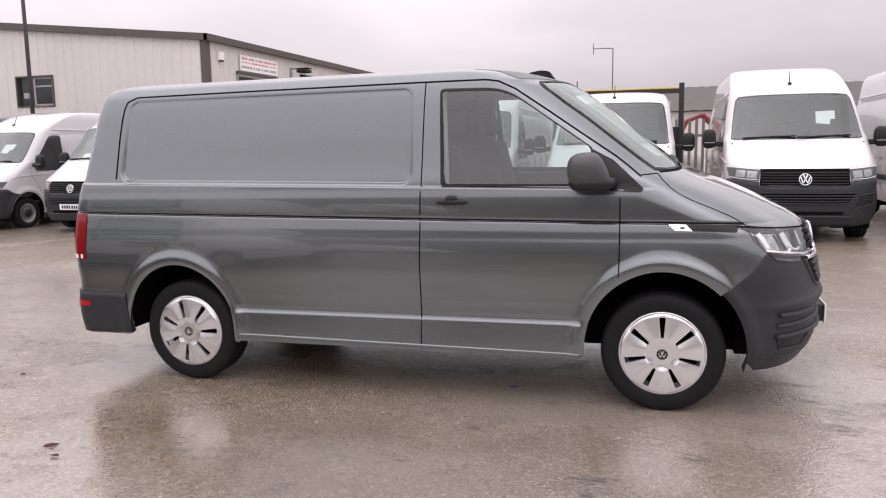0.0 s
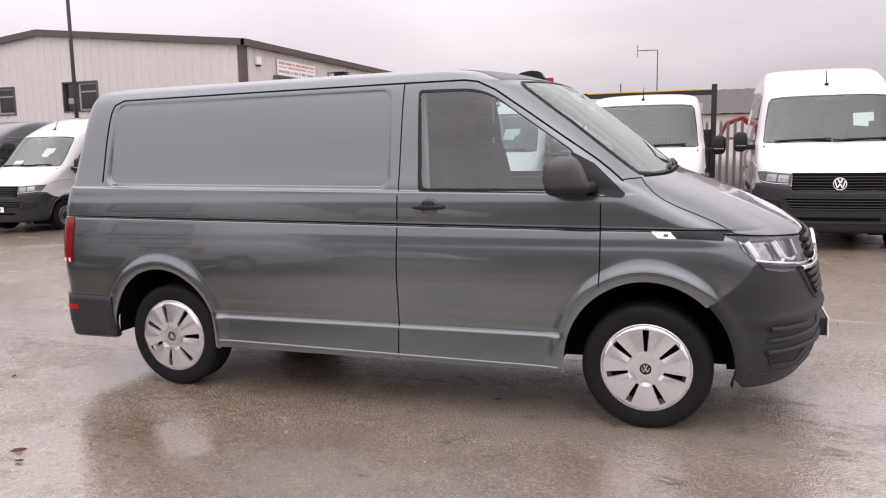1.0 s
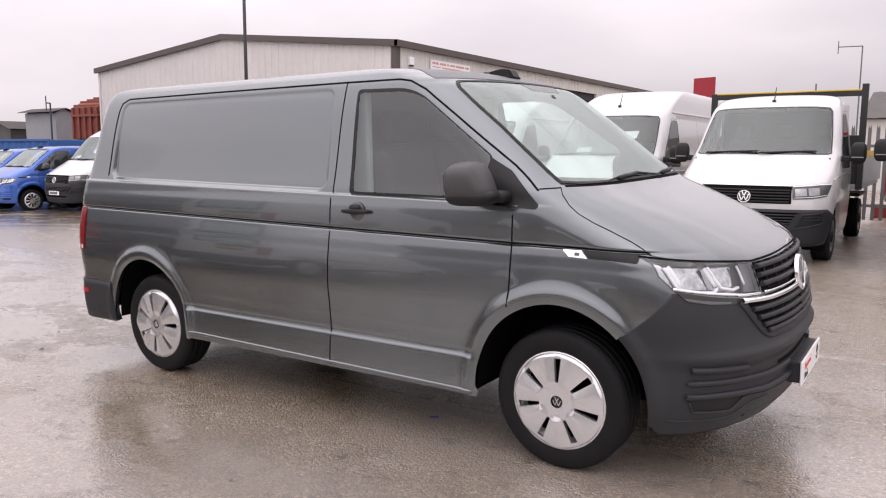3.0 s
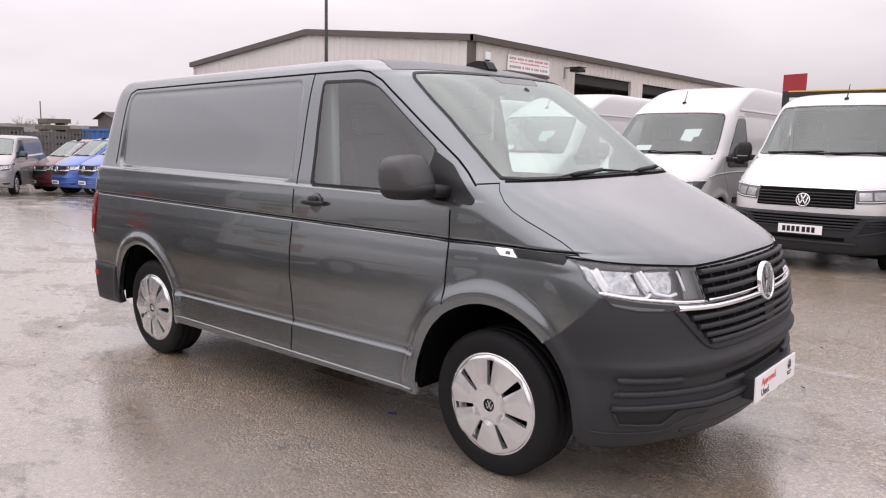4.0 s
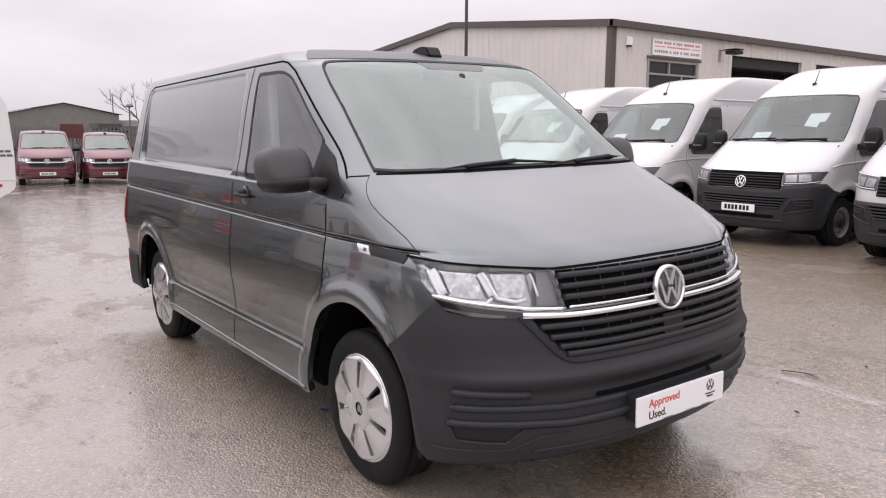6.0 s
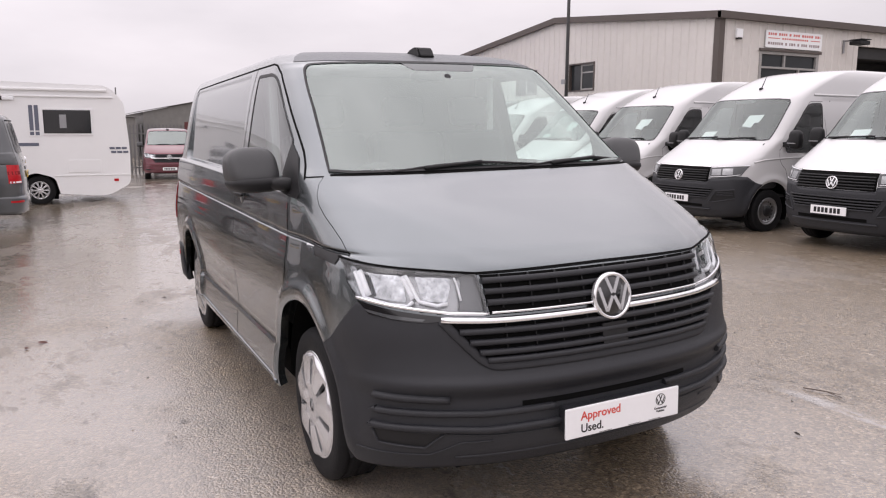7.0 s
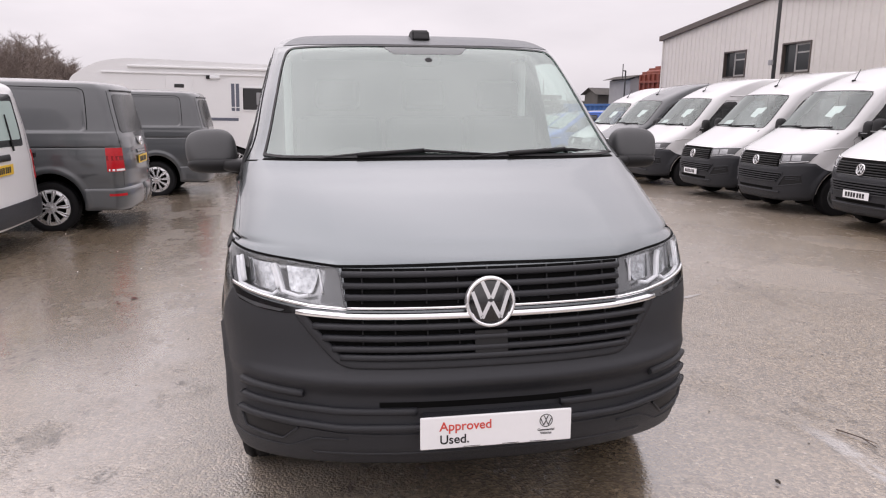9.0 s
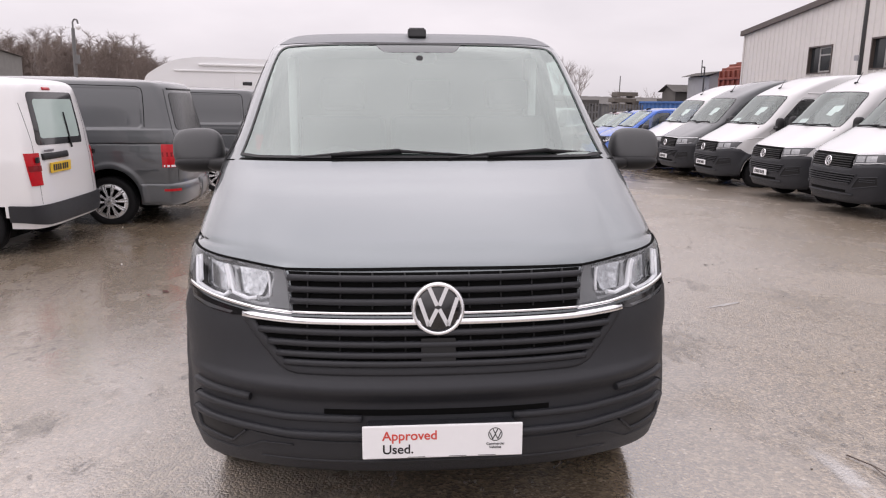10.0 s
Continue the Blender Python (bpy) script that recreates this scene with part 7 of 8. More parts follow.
    part("grab_strip", sk.strip([Bk(y, 1.055) for y in np.linspace(0.66, 0.06, 8)], 0.07, 0.002, 0.02), BLACK, shell)
    part("brake_light", sk.strip([Bk(y, 1.775) for y in (0.12, 0.30)], 0.03, 0.003, 0.01), REDLAMP, shell)
    number_plate(van, Matrix.Translation((-3.385, 0.30, 0.93)) @ FACE_BACK, material=YELLOWPLATE)
    part("badge_marks", block(bmesh.new(), (-3.365, 0.40, 1.105), (-3.352, 0.62, 1.13), 0.002), STEEL, van)
    part("rear_wiper", rod(bmesh.new(), (-3.36, -0.10, 1.12), (-3.31, -0.04, 1.52), 0.012, 0.008, 8), BLACK, van)
    part("underbody", block(bmesh.new(), (-3.1, -0.7, 0.22), (0.5, 0.7, 0.4)), GAPSHADE, van)
    return van


# ---- the motorhome ----
def motorhome(m):
    """Built with its flank on y = 0 facing -y, its tail at x = 0, its nose to -x."""
    mh = thing("motorhome", m, "white coachbuilt motorhome with grey stripes and a dark side window", "motorhome")
    HULL = mat("white_motorhome_hull", (0.80, 0.80, 0.80), rough=0.35, coat=0.4, var=0.03, grain=0.02)
    STRIPE = mat("grey_blue_stripe", (0.12, 0.13, 0.17), rough=0.4, var=0.05)
    bm = bmesh.new()
    out = rounded([(0.0, 0.40), (0.02, 1.2), (-0.06, 2.25), (-0.36, 2.64), (-4.4, 2.72), (-5.1, 2.62), (-5.75, 2.22), (-5.7, 1.75), (-6.6, 1.30), (-7.0, 1.0), (-7.05, 0.28), (-2.33, 0.28), (-2.30, 0.56), (-1.98, 0.69), (-1.58, 0.56), (-1.50, 0.20), (-0.50, 0.12)], [0.12, 0.3, 0.12, 0.2, 0.2, 0.3, 0.2, 0.1, 0.3, 0.2, 0.1, 0.02, 0.12, 0.1, 0.12, 0.02, 0.2], 6)
    prism(bm, out, 0.0, 2.25, "xz")
    hull = part("hull", bm, HULL, mh)
    part("roof_rail", block(bmesh.new(), (-5.0, -0.03, 2.36), (-0.30, 0.02, 2.40), 0.01), HULL, hull)
    part("awning_case", block(bmesh.new(), (-4.4, -0.05, 2.50), (-0.42, 0.0, 2.56), 0.02), HULL, hull)
    w = part("side_window", block(bmesh.new(), (-1.74, -0.03, 1.56), (-0.78, 0.01, 2.08), 0.03), GLOSSBLACK, mh, "dark tinted window in a pale frame")
    part("window_frame", block(block(block(block(bmesh.new(), (-1.78, -0.02, 2.08), (-0.74, 0.02, 2.12), 0.008), (-1.78, -0.02, 1.52), (-0.74, 0.02, 1.56), 0.008), (-1.78, -0.02, 1.56), (-1.74, 0.02, 2.08), 0.008), (-0.78, -0.02, 1.56), (-0.74, 0.02, 2.08), 0.008), HULL, w)
    part("curtain", block(bmesh.new(), (-1.42, -0.034, 1.68), (-1.28, -0.03, 1.98), 0.002), STEEL, w)
    part("small_window", block(bmesh.new(), (-3.35, -0.02, 2.05), (-3.12, 0.01, 2.14), 0.02), GLOSSBLACK, mh)
    d = part("habitation_door", block(bmesh.new(), (-3.55, -0.012, 0.6), (-2.92, 0.0, 2.32), 0.02), HULL, mh)
    part("door_light", block(bmesh.new(), (-2.60, -0.06, 2.28), (-2.28, 0.0, 2.36), 0.02), PAPER, mh)
    part("light_end", block(bmesh.new(), (-2.60, -0.062, 2.275), (-2.50, 0.0, 2.365), 0.02), BLACK, mh)
    for x in (-1.98, -1.87):
        part("stripe", block(bmesh.new(), (x - 0.04, -0.006, 1.52), (x + 0.04, 0.0, 2.18)), STRIPE, hull)
    for z in (1.60, 1.50, 1.40):
        part("stripe_gap", block(bmesh.new(), (-2.04, -0.010, z), (-1.82, -0.005, z + 0.02)), HULL, hull)
    part("stripe", block(bmesh.new(), (-3.6, -0.006, 1.28), (-1.86, 0.0, 1.35), 0.0), STRIPE, hull)
    for k in range(3):
        for z in (1.20, 1.11):
            part("stripe_mark", block(bmesh.new(), (-0.42 + 0.13 * k + (0.03 if z < 1.2 else 0), -0.006, z), (-0.31 + 0.13 * k + (0.03 if z < 1.2 else 0), 0.0, z + 0.05)), STRIPE, hull)
    part("service_hatch", block(bmesh.new(), (-1.30, -0.012, 0.68), (-0.62, 0.0, 0.96), 0.03), HULL, hull)
    part("side_marker", block(bmesh.new(), (-0.36, -0.016, 0.46), (-0.26, 0.0, 0.52), 0.01), REDLAMP, hull)
    part("skirt_line", block(bmesh.new(), (-1.6, -0.014, 0.60), (0.0, 0.0, 0.62), 0.004), HULL, hull)
    for y in (0.10, 2.0):
        wheel(mh, -1.91, y + 0.08 if y < 1 else y, 0.285, -1 if y < 1 else 1, r=0.33, width=0.2, rim=0.20, style="alloy")
        wheel(mh, -5.9, y + 0.08 if y < 1 else y, 0.285, -1 if y < 1 else 1, r=0.33, width=0.2, rim=0.20, style="alloy")
    part("arch_liner", block(bmesh.new(), (-2.28, 0.3, 0.06), (-1.54, 1.9, 0.64)), GAPSHADE, mh)
    box("underbody", (-6.8, 0.2, 0.18), (-0.5, 2.0, 0.36), GAPSHADE, mh)
    return mh


# ---- everything that stands in the yard ----
def stand(x, y, turn, slope=True):
    """A place on the ground, turned so that a vehicle's nose looks along the angle (0 is +x)."""
    return pose(x, y, gz(x, y) - 0.004, 0, 0, turn)


hero = panel_van(YARD @ pose(0, 0.010, 0), GREY, "dark grey metallic panel van standing on the wet yard", near=True, wheels="cover", plate="text", front_bumper=PLASTIC)

ROW = [(4.65, 6.3, "w"), (1.87, 6.26, "w"), (-3.53, 7.24, "w"), (-6.29, 7.22, "w"), (-9.0, 7.3, "w"), (-11.45, 7.4, "w"), (-14.6, 7.5, "w"), (-17.4, 7.6, "g"), (-19.9, 7.8, "w")]
first = None
for k, (x, y, c) in enumerate(ROW):
    at = stand(x, y + 0.98, -90)
    plain = k in (0, 1, 4)
    if c == "g":
        large_van(at, DARKGREY, "slate grey large delivery van parked in the row")
    elif plain:
        if k == 0:
            bare = large_van(at, WHITE, "white high-roofed delivery van with a dark bumper", plate=False)
        else:
            copy_thing(bare, at)
    elif first is None:
        first = large_van(at, WHITE, "white high-roofed delivery van with a number plate", papers=2)
    else:
        copy_thing(first, at)
tipper(stand(-0.83, 6.56 + 0.98, -90), "white tipper truck with a black headboard in the row")

# smaller vans beyond the row
panel_van(stand(-22.4, 8.0, -92), BLUE, "bright blue panel van parked beyond the row", plate="bars", group="vans by the fence")
panel_van(stand(-24.7, 8.1, -90), BLUE, "bright blue panel van beside its twin", plate="bars", group="vans by the fence")
panel_van(stand(-26.9, 8.2, -88), RED, "dark red van parked by the fence", plate="bars", group="vans by the fence")
panel_van(stand(-26.0, 5.5, -35), SILVER_PAINT, "silver-beige van standing at an angle by the fence", plate="bars", group="vans by the fence")
reds = panel_van(stand(-28.6, 4.15, -8), RED, "cherry red van facing into the yard", plate="bars", group="red vans")
copy_thing(reds, stand(-28.5, 2.0, -6))
# grey vans and the small van with their tails to the yard
panel_van(stand(-8.03, -6.88, -90), DARKGREY, "slate grey panel van seen from its tail", group="grey vans", dense_skin=True)
panel_van(stand(-12.3, -6.35, -90), DARKGREY, "slate grey panel van beside the motorhome", group="grey vans", dense_skin=True)
small_van(stand(-5.78, -7.20, -90), "white small van with a yellow rear plate")
motorhome(Matrix.Translation((-16.2, -0.38, gz(-16.2, -3) + 0.05)) @ pose(0, 0, 0, 0, 0, 90))


# ---- fences, sheds, trees and clutter round the yard ----
GALV = mat("galvanised_steel", (0.17, 0.17, 0.17), rough=0.55, metal=0.5, var=0.15, grain=0.1)
BARK = mat("bare_bark", (0.11, 0.085, 0.07), rough=0.9, var=0.2)
# twig brown with the distance haze lightened into its colour
HAZYTWIGS = mat("hazed_bare_twigs", (0.20, 0.162, 0.142), rough=0.95, var=0.25, var_scale=0.3)
RUSTRED = mat("rusty_red_steel", (0.22, 0.055, 0.035), rough=0.65, var=0.3, grain=0.15, grain_scale=20)
SHEDGREY = mat("weathered_grey_sheet", (0.19, 0.185, 0.175), rough=0.8, var=0.2, grain=0.1)
PALESHEET = mat("pale_grey_sheet", (0.30, 0.30, 0.31), rough=0.6, var=0.1, grain=0.05)
ROOFGREY = mat("weathered_roof_sheet", (0.10, 0.093, 0.087), rough=0.85, var=0.25, grain=0.15)
BLUESTEEL = mat("blue_container_paint", (0.025, 0.11, 0.33), rough=0.5, var=0.15, grain=0.05)


def palisade(x0, y0, x1, y1, h=2.05, gap=0.155, label="grey galvanised palisade fence behind the parked vans"):
    """Pales with split heads on two rails between posts."""
    L = math.hypot(x1 - x0, y1 - y0)
    ang = math.degrees(math.atan2(y1 - y0, x1 - x0))
    fence = thing("palisade_fence", pose(x0, y0, gz((x0 + x1) / 2, (y0 + y1) / 2) - 0.05, 0, 0, ang), label, "fence", kind="structure")
    for z in (0.35, h - 0.45):
        box("rail", (0, -0.03, z - 0.03), (L, 0.02, z + 0.03), GALV, fence)
    bm = bmesh.new()
    prism(bm, [(-0.034, 0.05), (0.034, 0.05), (0.034, h - 0.12), (0.022, h), (0.008, h - 0.07), (-0.008, h - 0.07), (-0.022, h), (-0.034, h - 0.12)], -0.045, -0.03, "xz")
    pale = part("pale", bm, GALV, fence)
    pale.location.x = gap / 2
    n = int(L / gap)
    for i in range(1, min(n, 290)):
        p = pale.copy()
        scene.collection.objects.link(p)
        p.location.x = gap * (i + 0.5)
    for x in np.arange(0, L + 0.1, 2.75):
        box("post", (x - 0.05, 0.02, 0), (x + 0.05, 0.10, h - 0.15), GALV, fence)
    return fence


palisade(-33.4, -9.0, -33.4, 12.5, h=2.3)
palisade(-6.0, 14.2, 13.5, 14.2)


def shed(x0, x1, y0, y1, eave, ridge, label, along="y", wall=None, roof=None):
    sh = thing("shed", Matrix.Identity(4), label, "building", kind="structure")
    z = gz((x0 + x1) / 2, (y0 + y1) / 2) - 0.3
    bm = bmesh.new()
    if along == "y":
        xm = (x0 + x1) / 2
        prism(bm, [(x0, z), (x1, z), (x1, eave), (xm, ridge), (x0, eave)], y0, y1, "xz")
    else:
        ym = (y0 + y1) / 2
        prism(bm, [(y0, z), (y1, z), (y1, eave), (ym, ridge), (y0, eave)], x0, x1, "yz")
    part("wall", bm, wall or SHEDGREY, sh)
    bm = bmesh.new()
    n = 60
    if along == "y":
        for sx, ex in ((x0 - 0.3, (x0 + x1) / 2), (x1 + 0.3, (x0 + x1) / 2)):
            for k in range(n):
                a, b = y0 - 0.2 + (y1 - y0 + 0.4) * k / n, y0 - 0.2 + (y1 - y0 + 0.4) * (k + 1) / n
                o = 0.03 if k % 2 else 0.0
                bm.faces.new([bm.verts.new(p) for p in ((sx, a, eave + 0.02 + o), (sx, b, eave + 0.05 - o), (ex, b, ridge + 0.05 - o), (ex, a, ridge + 0.02 + o))])
    else:
        for sy, ey in ((y0 - 0.3, (y0 + y1) / 2), (y1 + 0.3, (y0 + y1) / 2)):
            for k in range(n):
                a, b = x0 - 0.2 + (x1 - x0 + 0.4) * k / n, x0 - 0.2 + (x1 - x0 + 0.4) * (k + 1) / n
                o = 0.03 if k % 2 else 0.0
                bm.faces.new([bm.verts.new(p) for p in ((a, sy, eave + 0.02 + o), (b, sy, eave + 0.05 - o), (b, ey, ridge + 0.05 - o), (a, ey, ridge + 0.02 + o))])
    part("roof", bm, roof or ROOFGREY, sh)
    return sh


shed(-1.5, 14.0, 30.0, 40.0, 2.75, 4.1, "pale-walled shed with a mottled corrugated roof", "x", CLAD)
shed(-74, -58, 3.9, 11.3, 2.70, 3.50, "weathered grey ribbed shed with a low gable beyond the fence", "x")
shed(-66, -56, 11.6, 40.0, 1.7, 2.35, "low brown-roofed shed beyond the fence", "y", SHEDGREY)
shed(-64, -54, -14.0, 3.0, 2.2, 2.8, "low dark shed behind the motorhome", "x")
shed(-36.5, -33.8, 15.75, 16.6, 3.15, 3.35, "small grey cabin beside the workshop", "x", PALESHEET)
shed(-39.5, -37.5, 15.5, 16.9, 2.4, 2.8, "low dark pitched store behind the blue container", "y", ROOFGREY)
shed(-60, -46, -35.7, -28.7, 4.3, 4.9, "grey louvred plant building far off", "y")
# unseen shed, added and sized to darken the reflections in the van's flank
shed(-19, 40, -36.0, -25.0, 4.6, 6.0, "long dark shed out of view, mirrored by the van", "x", ROOFGREY)


def container(x, y, z, turn, size, material, label, name="shipping_container"):
    """A ribbed steel box with corner posts."""
    c = thing(name, pose(x, y, z, 0, 0, turn), label, "container")
    l, w, h = size
    bm = bmesh.new()
    n = int(l / 0.14)
    pts = []
    for k in range(n + 1):
        xx = -l / 2 + l * k / n
        pts.append((xx, w / 2 - (0.05 if (k // 2) % 2 else 0.0)))
    prism(bm, [(-p[0], -p[1]) for p in pts] + [(p[0] * -1, p[1]) for p in pts][::-1], 0.08, h - 0.06, "xy")
    part("shell", bm, material, c)
    for sx in (-1, 1):
        for sy in (-1, 1):
            box("corner_post", (sx * l / 2 - 0.08, sy * w / 2 - 0.06, 0), (sx * l / 2 + 0.02, sy * w / 2 + 0.02, h), material, c, 0.01)
    for sy in (-1, 1):
        box("top_rail", (-l / 2, sy * w / 2 - 0.05, h - 0.10), (l / 2, sy * w / 2 + 0.02, h), material, c, 0.01)
    return c


container(-32.0, 13.9, gz(-30, 14), 0, (6.0, 2.3, 2.55), BLUESTEEL, "blue steel container beside the workshop")


def skip_bin(m, label):
    """A ribbed steel bin whose hooded top falls to one side."""
    k = thing("skip", m, label, "skip")
    hull = bmesh.new()
    prism(hull, [(-0.95, 0.0), (0.95, 0.0), (0.95, 1.95), (0.35, 1.90), (-0.55, 1.62), (-0.95, 1.40)], -0.85, 0.85, "yz")
    part("hull", hull, RUSTRED, k)
    for y in np.linspace(-0.86, 0.86, 6):
        top = float(np.interp(y, (-0.95, -0.55, 0.35, 0.95), (1.40, 1.62, 1.90, 1.95)))
        box("rib", (0.85, y - 0.05, 0.0), (0.95, y + 0.05, top), RUSTRED, k, 0.01)
        box("hood_rib", (-0.85, y - 0.045, top - 0.02), (0.95, y + 0.045, top + 0.07), RUSTRED, k, 0.01)
    for x in np.linspace(-0.8, 0.8, 5):
        box("side_rib", (x - 0.05, -1.04, 0.0), (x + 0.05, -0.95, 1.38), RUSTRED, k, 0.01)
    box("rail", (-0.85, -1.06, 0.98), (0.97, -0.95, 1.08), RUSTRED, k, 0.01)
    box("rail", (0.85, -0.95, 1.02), (0.97, 0.95, 1.12), RUSTRED, k, 0.01)
    return k


skip_bin(pose(-30.75, 16.3, 1.9, 0, 0, 6), "rusty red ribbed skip raised beside the workshop")
box("stillage", (-31.7, 15.4, -0.5), (-29.9, 17.2, 1.9), SHEDGREY, None, 0.02)
tagged(bpy.data.objects["stillage"], "grey steel stillage that carries the skip", "stillage")



def timber_stack(x, y, size, seed, material, label):
    """Layers of boards on bearers, none quite flush."""
    rnd = random.Random(seed)
    st = thing("timber_stack", pose(x, y, gz(x, y), 0, 0, rnd.uniform(-8, 8)), label, "stack", "stacks behind the fence")
    l, w, h = size
    n = max(3, int(h / 0.34))
    for k in range(n):
        z = h * k / n
        for d in (-0.35, 0.35):
            part("bearer", block(bmesh.new(), (-l / 2, d * w - 0.06, z), (l / 2, d * w + 0.06, z + 0.08)), material, st)
        o = rnd.uniform(-0.12, 0.12)
        part("layer", block(bmesh.new(), (-l / 2 + rnd.uniform(0, 0.1), -w / 2 + o, z + 0.08), (l / 2 - rnd.uniform(0, 0.1), w / 2 + o * 0.5, z + h / n - rnd.uniform(0.0, 0.05))), material, st)
    return st


WORNWOOD = mat("grey_weathered_wood", (0.13, 0.115, 0.10), rough=0.9, var=0.3, grain=0.2, grain_scale=15)
DARKHEAP = mat("dark_stacked_metal", (0.07, 0.065, 0.062), rough=0.7, var=0.4, var_scale=1.5)
rnd_st = random.Random(31)
y_st = 6.2
for k_st in range(13):
    w_st = rnd_st.uniform(1.1, 2.4)
    timber_stack(-40.5 - rnd_st.uniform(0, 3.5), y_st + w_st / 2, (1.6, w_st, rnd_st.uniform(2.3, 3.2)), k_st, WORNWOOD if k_st % 3 else DARKHEAP, "grey stack of timber behind the fence" if k_st % 3 else "dark stack of scrap behind the fence")
    y_st += w_st + rnd_st.uniform(0.0, 0.5)
rd = thing("fence_board", pose(-33.22, 3.75, gz(-33.2, 3.7)), "dull red board fixed to the fence", "sign")
part("board", block(bmesh.new(), (0, -0.45, 1.75), (0.03, 0.45, 2.35), 0.005), mat("dull_red_board", (0.13, 0.035, 0.035), rough=0.6, var=0.15), rd)
part("board_post", rod(bmesh.new(), (-0.03, 0, 0), (-0.03, 0, 2.3), 0.03, None, 8), GALV, rd)

# red board over the vans
rb = thing("red_signboard", pose(-5.24, 19.9, 0), "plain red signboard on posts behind the vans", "sign")
part("board", block(bmesh.new(), (-0.10, -0.03, 3.02), (0.62, 0.03, 3.70), 0.01, pose(0, 0, 0, 0, 0, -18)), mat("red_board_paint", (0.33, 0.02, 0.03), rough=0.5, var=0.1), rb)
for x in (0.0, 0.5):
    part("post", block(bmesh.new(), (x - 0.04, 0.03, -0.2), (x + 0.04, 0.10, 3.5), 0.0, pose(0, 0, 0, 0, 0, -18)), GALV, rb)

# red machine behind the fence
mc = thing("red_farm_loader", pose(0.68, 16.2, -0.1), "red loader arms and white tank behind the fence", "machine")
REDM = mat("machine_red", (0.24, 0.022, 0.026), rough=0.45, var=0.2)
for y in (-0.5, 0.5):
    bm = bmesh.new()
    pts = [(-0.9, 0.6), (-0.7, 1.5), (-0.2, 2.1), (0.5, 2.25), (1.2, 1.9), (1.5, 1.3)]
    for a, b in zip(pts, pts[1:]):
        rod(bm, (a[0] * 0.55, y, a[1]), (b[0] * 0.55, y, b[1]), 0.05, None, 8)
    part("loader_arm", bm, REDM, mc)
part("tank", superblock((0.9, 1.0, 0.9), (3, 3), m=Matrix.Translation((-0.1, 0.1, 0.8))), CONCRETE, mc)
for y in (-0.6, 0.45):
    part("frame_rail", block(bmesh.new(), (-0.7, y, 0.1), (0.8, y + 0.15, 0.35), 0.02), REDM, mc)

# slender masts
def mast(x, y, h, label, arm=0.0, camera_head=False, r=0.05, steel=None):
    steel = steel or GALV
    ms = thing("mast", pose(x, y, gz(x, y)), label, "mast")
    part("pole", rod(bmesh.new(), (0, 0, 0), (0, 0, h), r, r * 0.7, 10), steel, ms)
    if arm:
        bm = rod(bmesh.new(), (0, 0, h), (arm, 0, h + 0.02), r * 0.6, None, 8)
        rod(bm, (arm, 0, h - 0.35), (arm, 0, h + 0.35), r * 0.5, None, 8)
        part("arm", bm, steel, ms)
    if camera_head:
        bm = bmesh.new()
        pts = [(0, h), (0, h + 0.28), (0.08, h + 0.40), (0.2, h + 0.38), (0.24, h + 0.2)]
        for a, b in zip(pts, pts[1:]):
            rod(bm, (0, a[0], a[1]), (0, b[0], b[1]), 0.04, None, 8)
        part("bracket", bm, GALV, ms)
        part("dome", superblock((0.26, 0.26, 0.26), (2, 2), (14, 10), Matrix.Translation((0, 0.24, h + 0.06))), PAPER, ms)
        part("junction_box", block(bmesh.new(), (-0.02, 0.06, h - 1.6), (0.14, 0.24, h - 1.2), 0.01), GALV, ms)
    return ms


mast(-3.15, 44.4, 7.35, "slender grey aerial mast far behind the vans", arm=-1.2, r=0.05)
mast(-5.3, 44.0, 5.4, "short grey pole far behind the vans", r=0.06)
mast(15.5, 25, 5.2, "thin aerial pole behind the vans", r=0.03)
mast(-34.0, -14.6, 5.2, "grey camera mast with a domed head", camera_head=True, r=0.11)
mast(-44.0, 1.2, 4.3, "thin mast beyond the sheds", r=0.05)
mast(-45.0, 14.7, 4.2, "thin pole over the far sheds", r=0.045)
mast(-45.0, 8.05, 4.3, "thin pole with a small head beyond the fence", arm=-0.5, r=0.04)
flood = mast(-45.6, 9.1, 3.7, "floodlight mast with a flat round head beyond the fence", r=0.06)
part("lamp_head", lathe([(0.02, 0.03), (0.16, 0.0), (0.23, -0.09), (0.20, -0.15), (0.02, -0.18)], 16, "Z", Matrix.Translation((0, 0, 3.80))), GALV, flood)
part("side_lamp", superblock((0.35, 0.45, 0.3), (2.5, 2.5), (10, 8), Matrix.Translation((0.1, -0.5, 2.3))), GALV, flood)
mast(-33.2, 15.2, 4.25, "thin dark post with a small lamp by the containers", arm=-0.35, r=0.05, steel=mat("dark_post_paint", (0.05, 0.05, 0.05), rough=0.6, var=0.1))


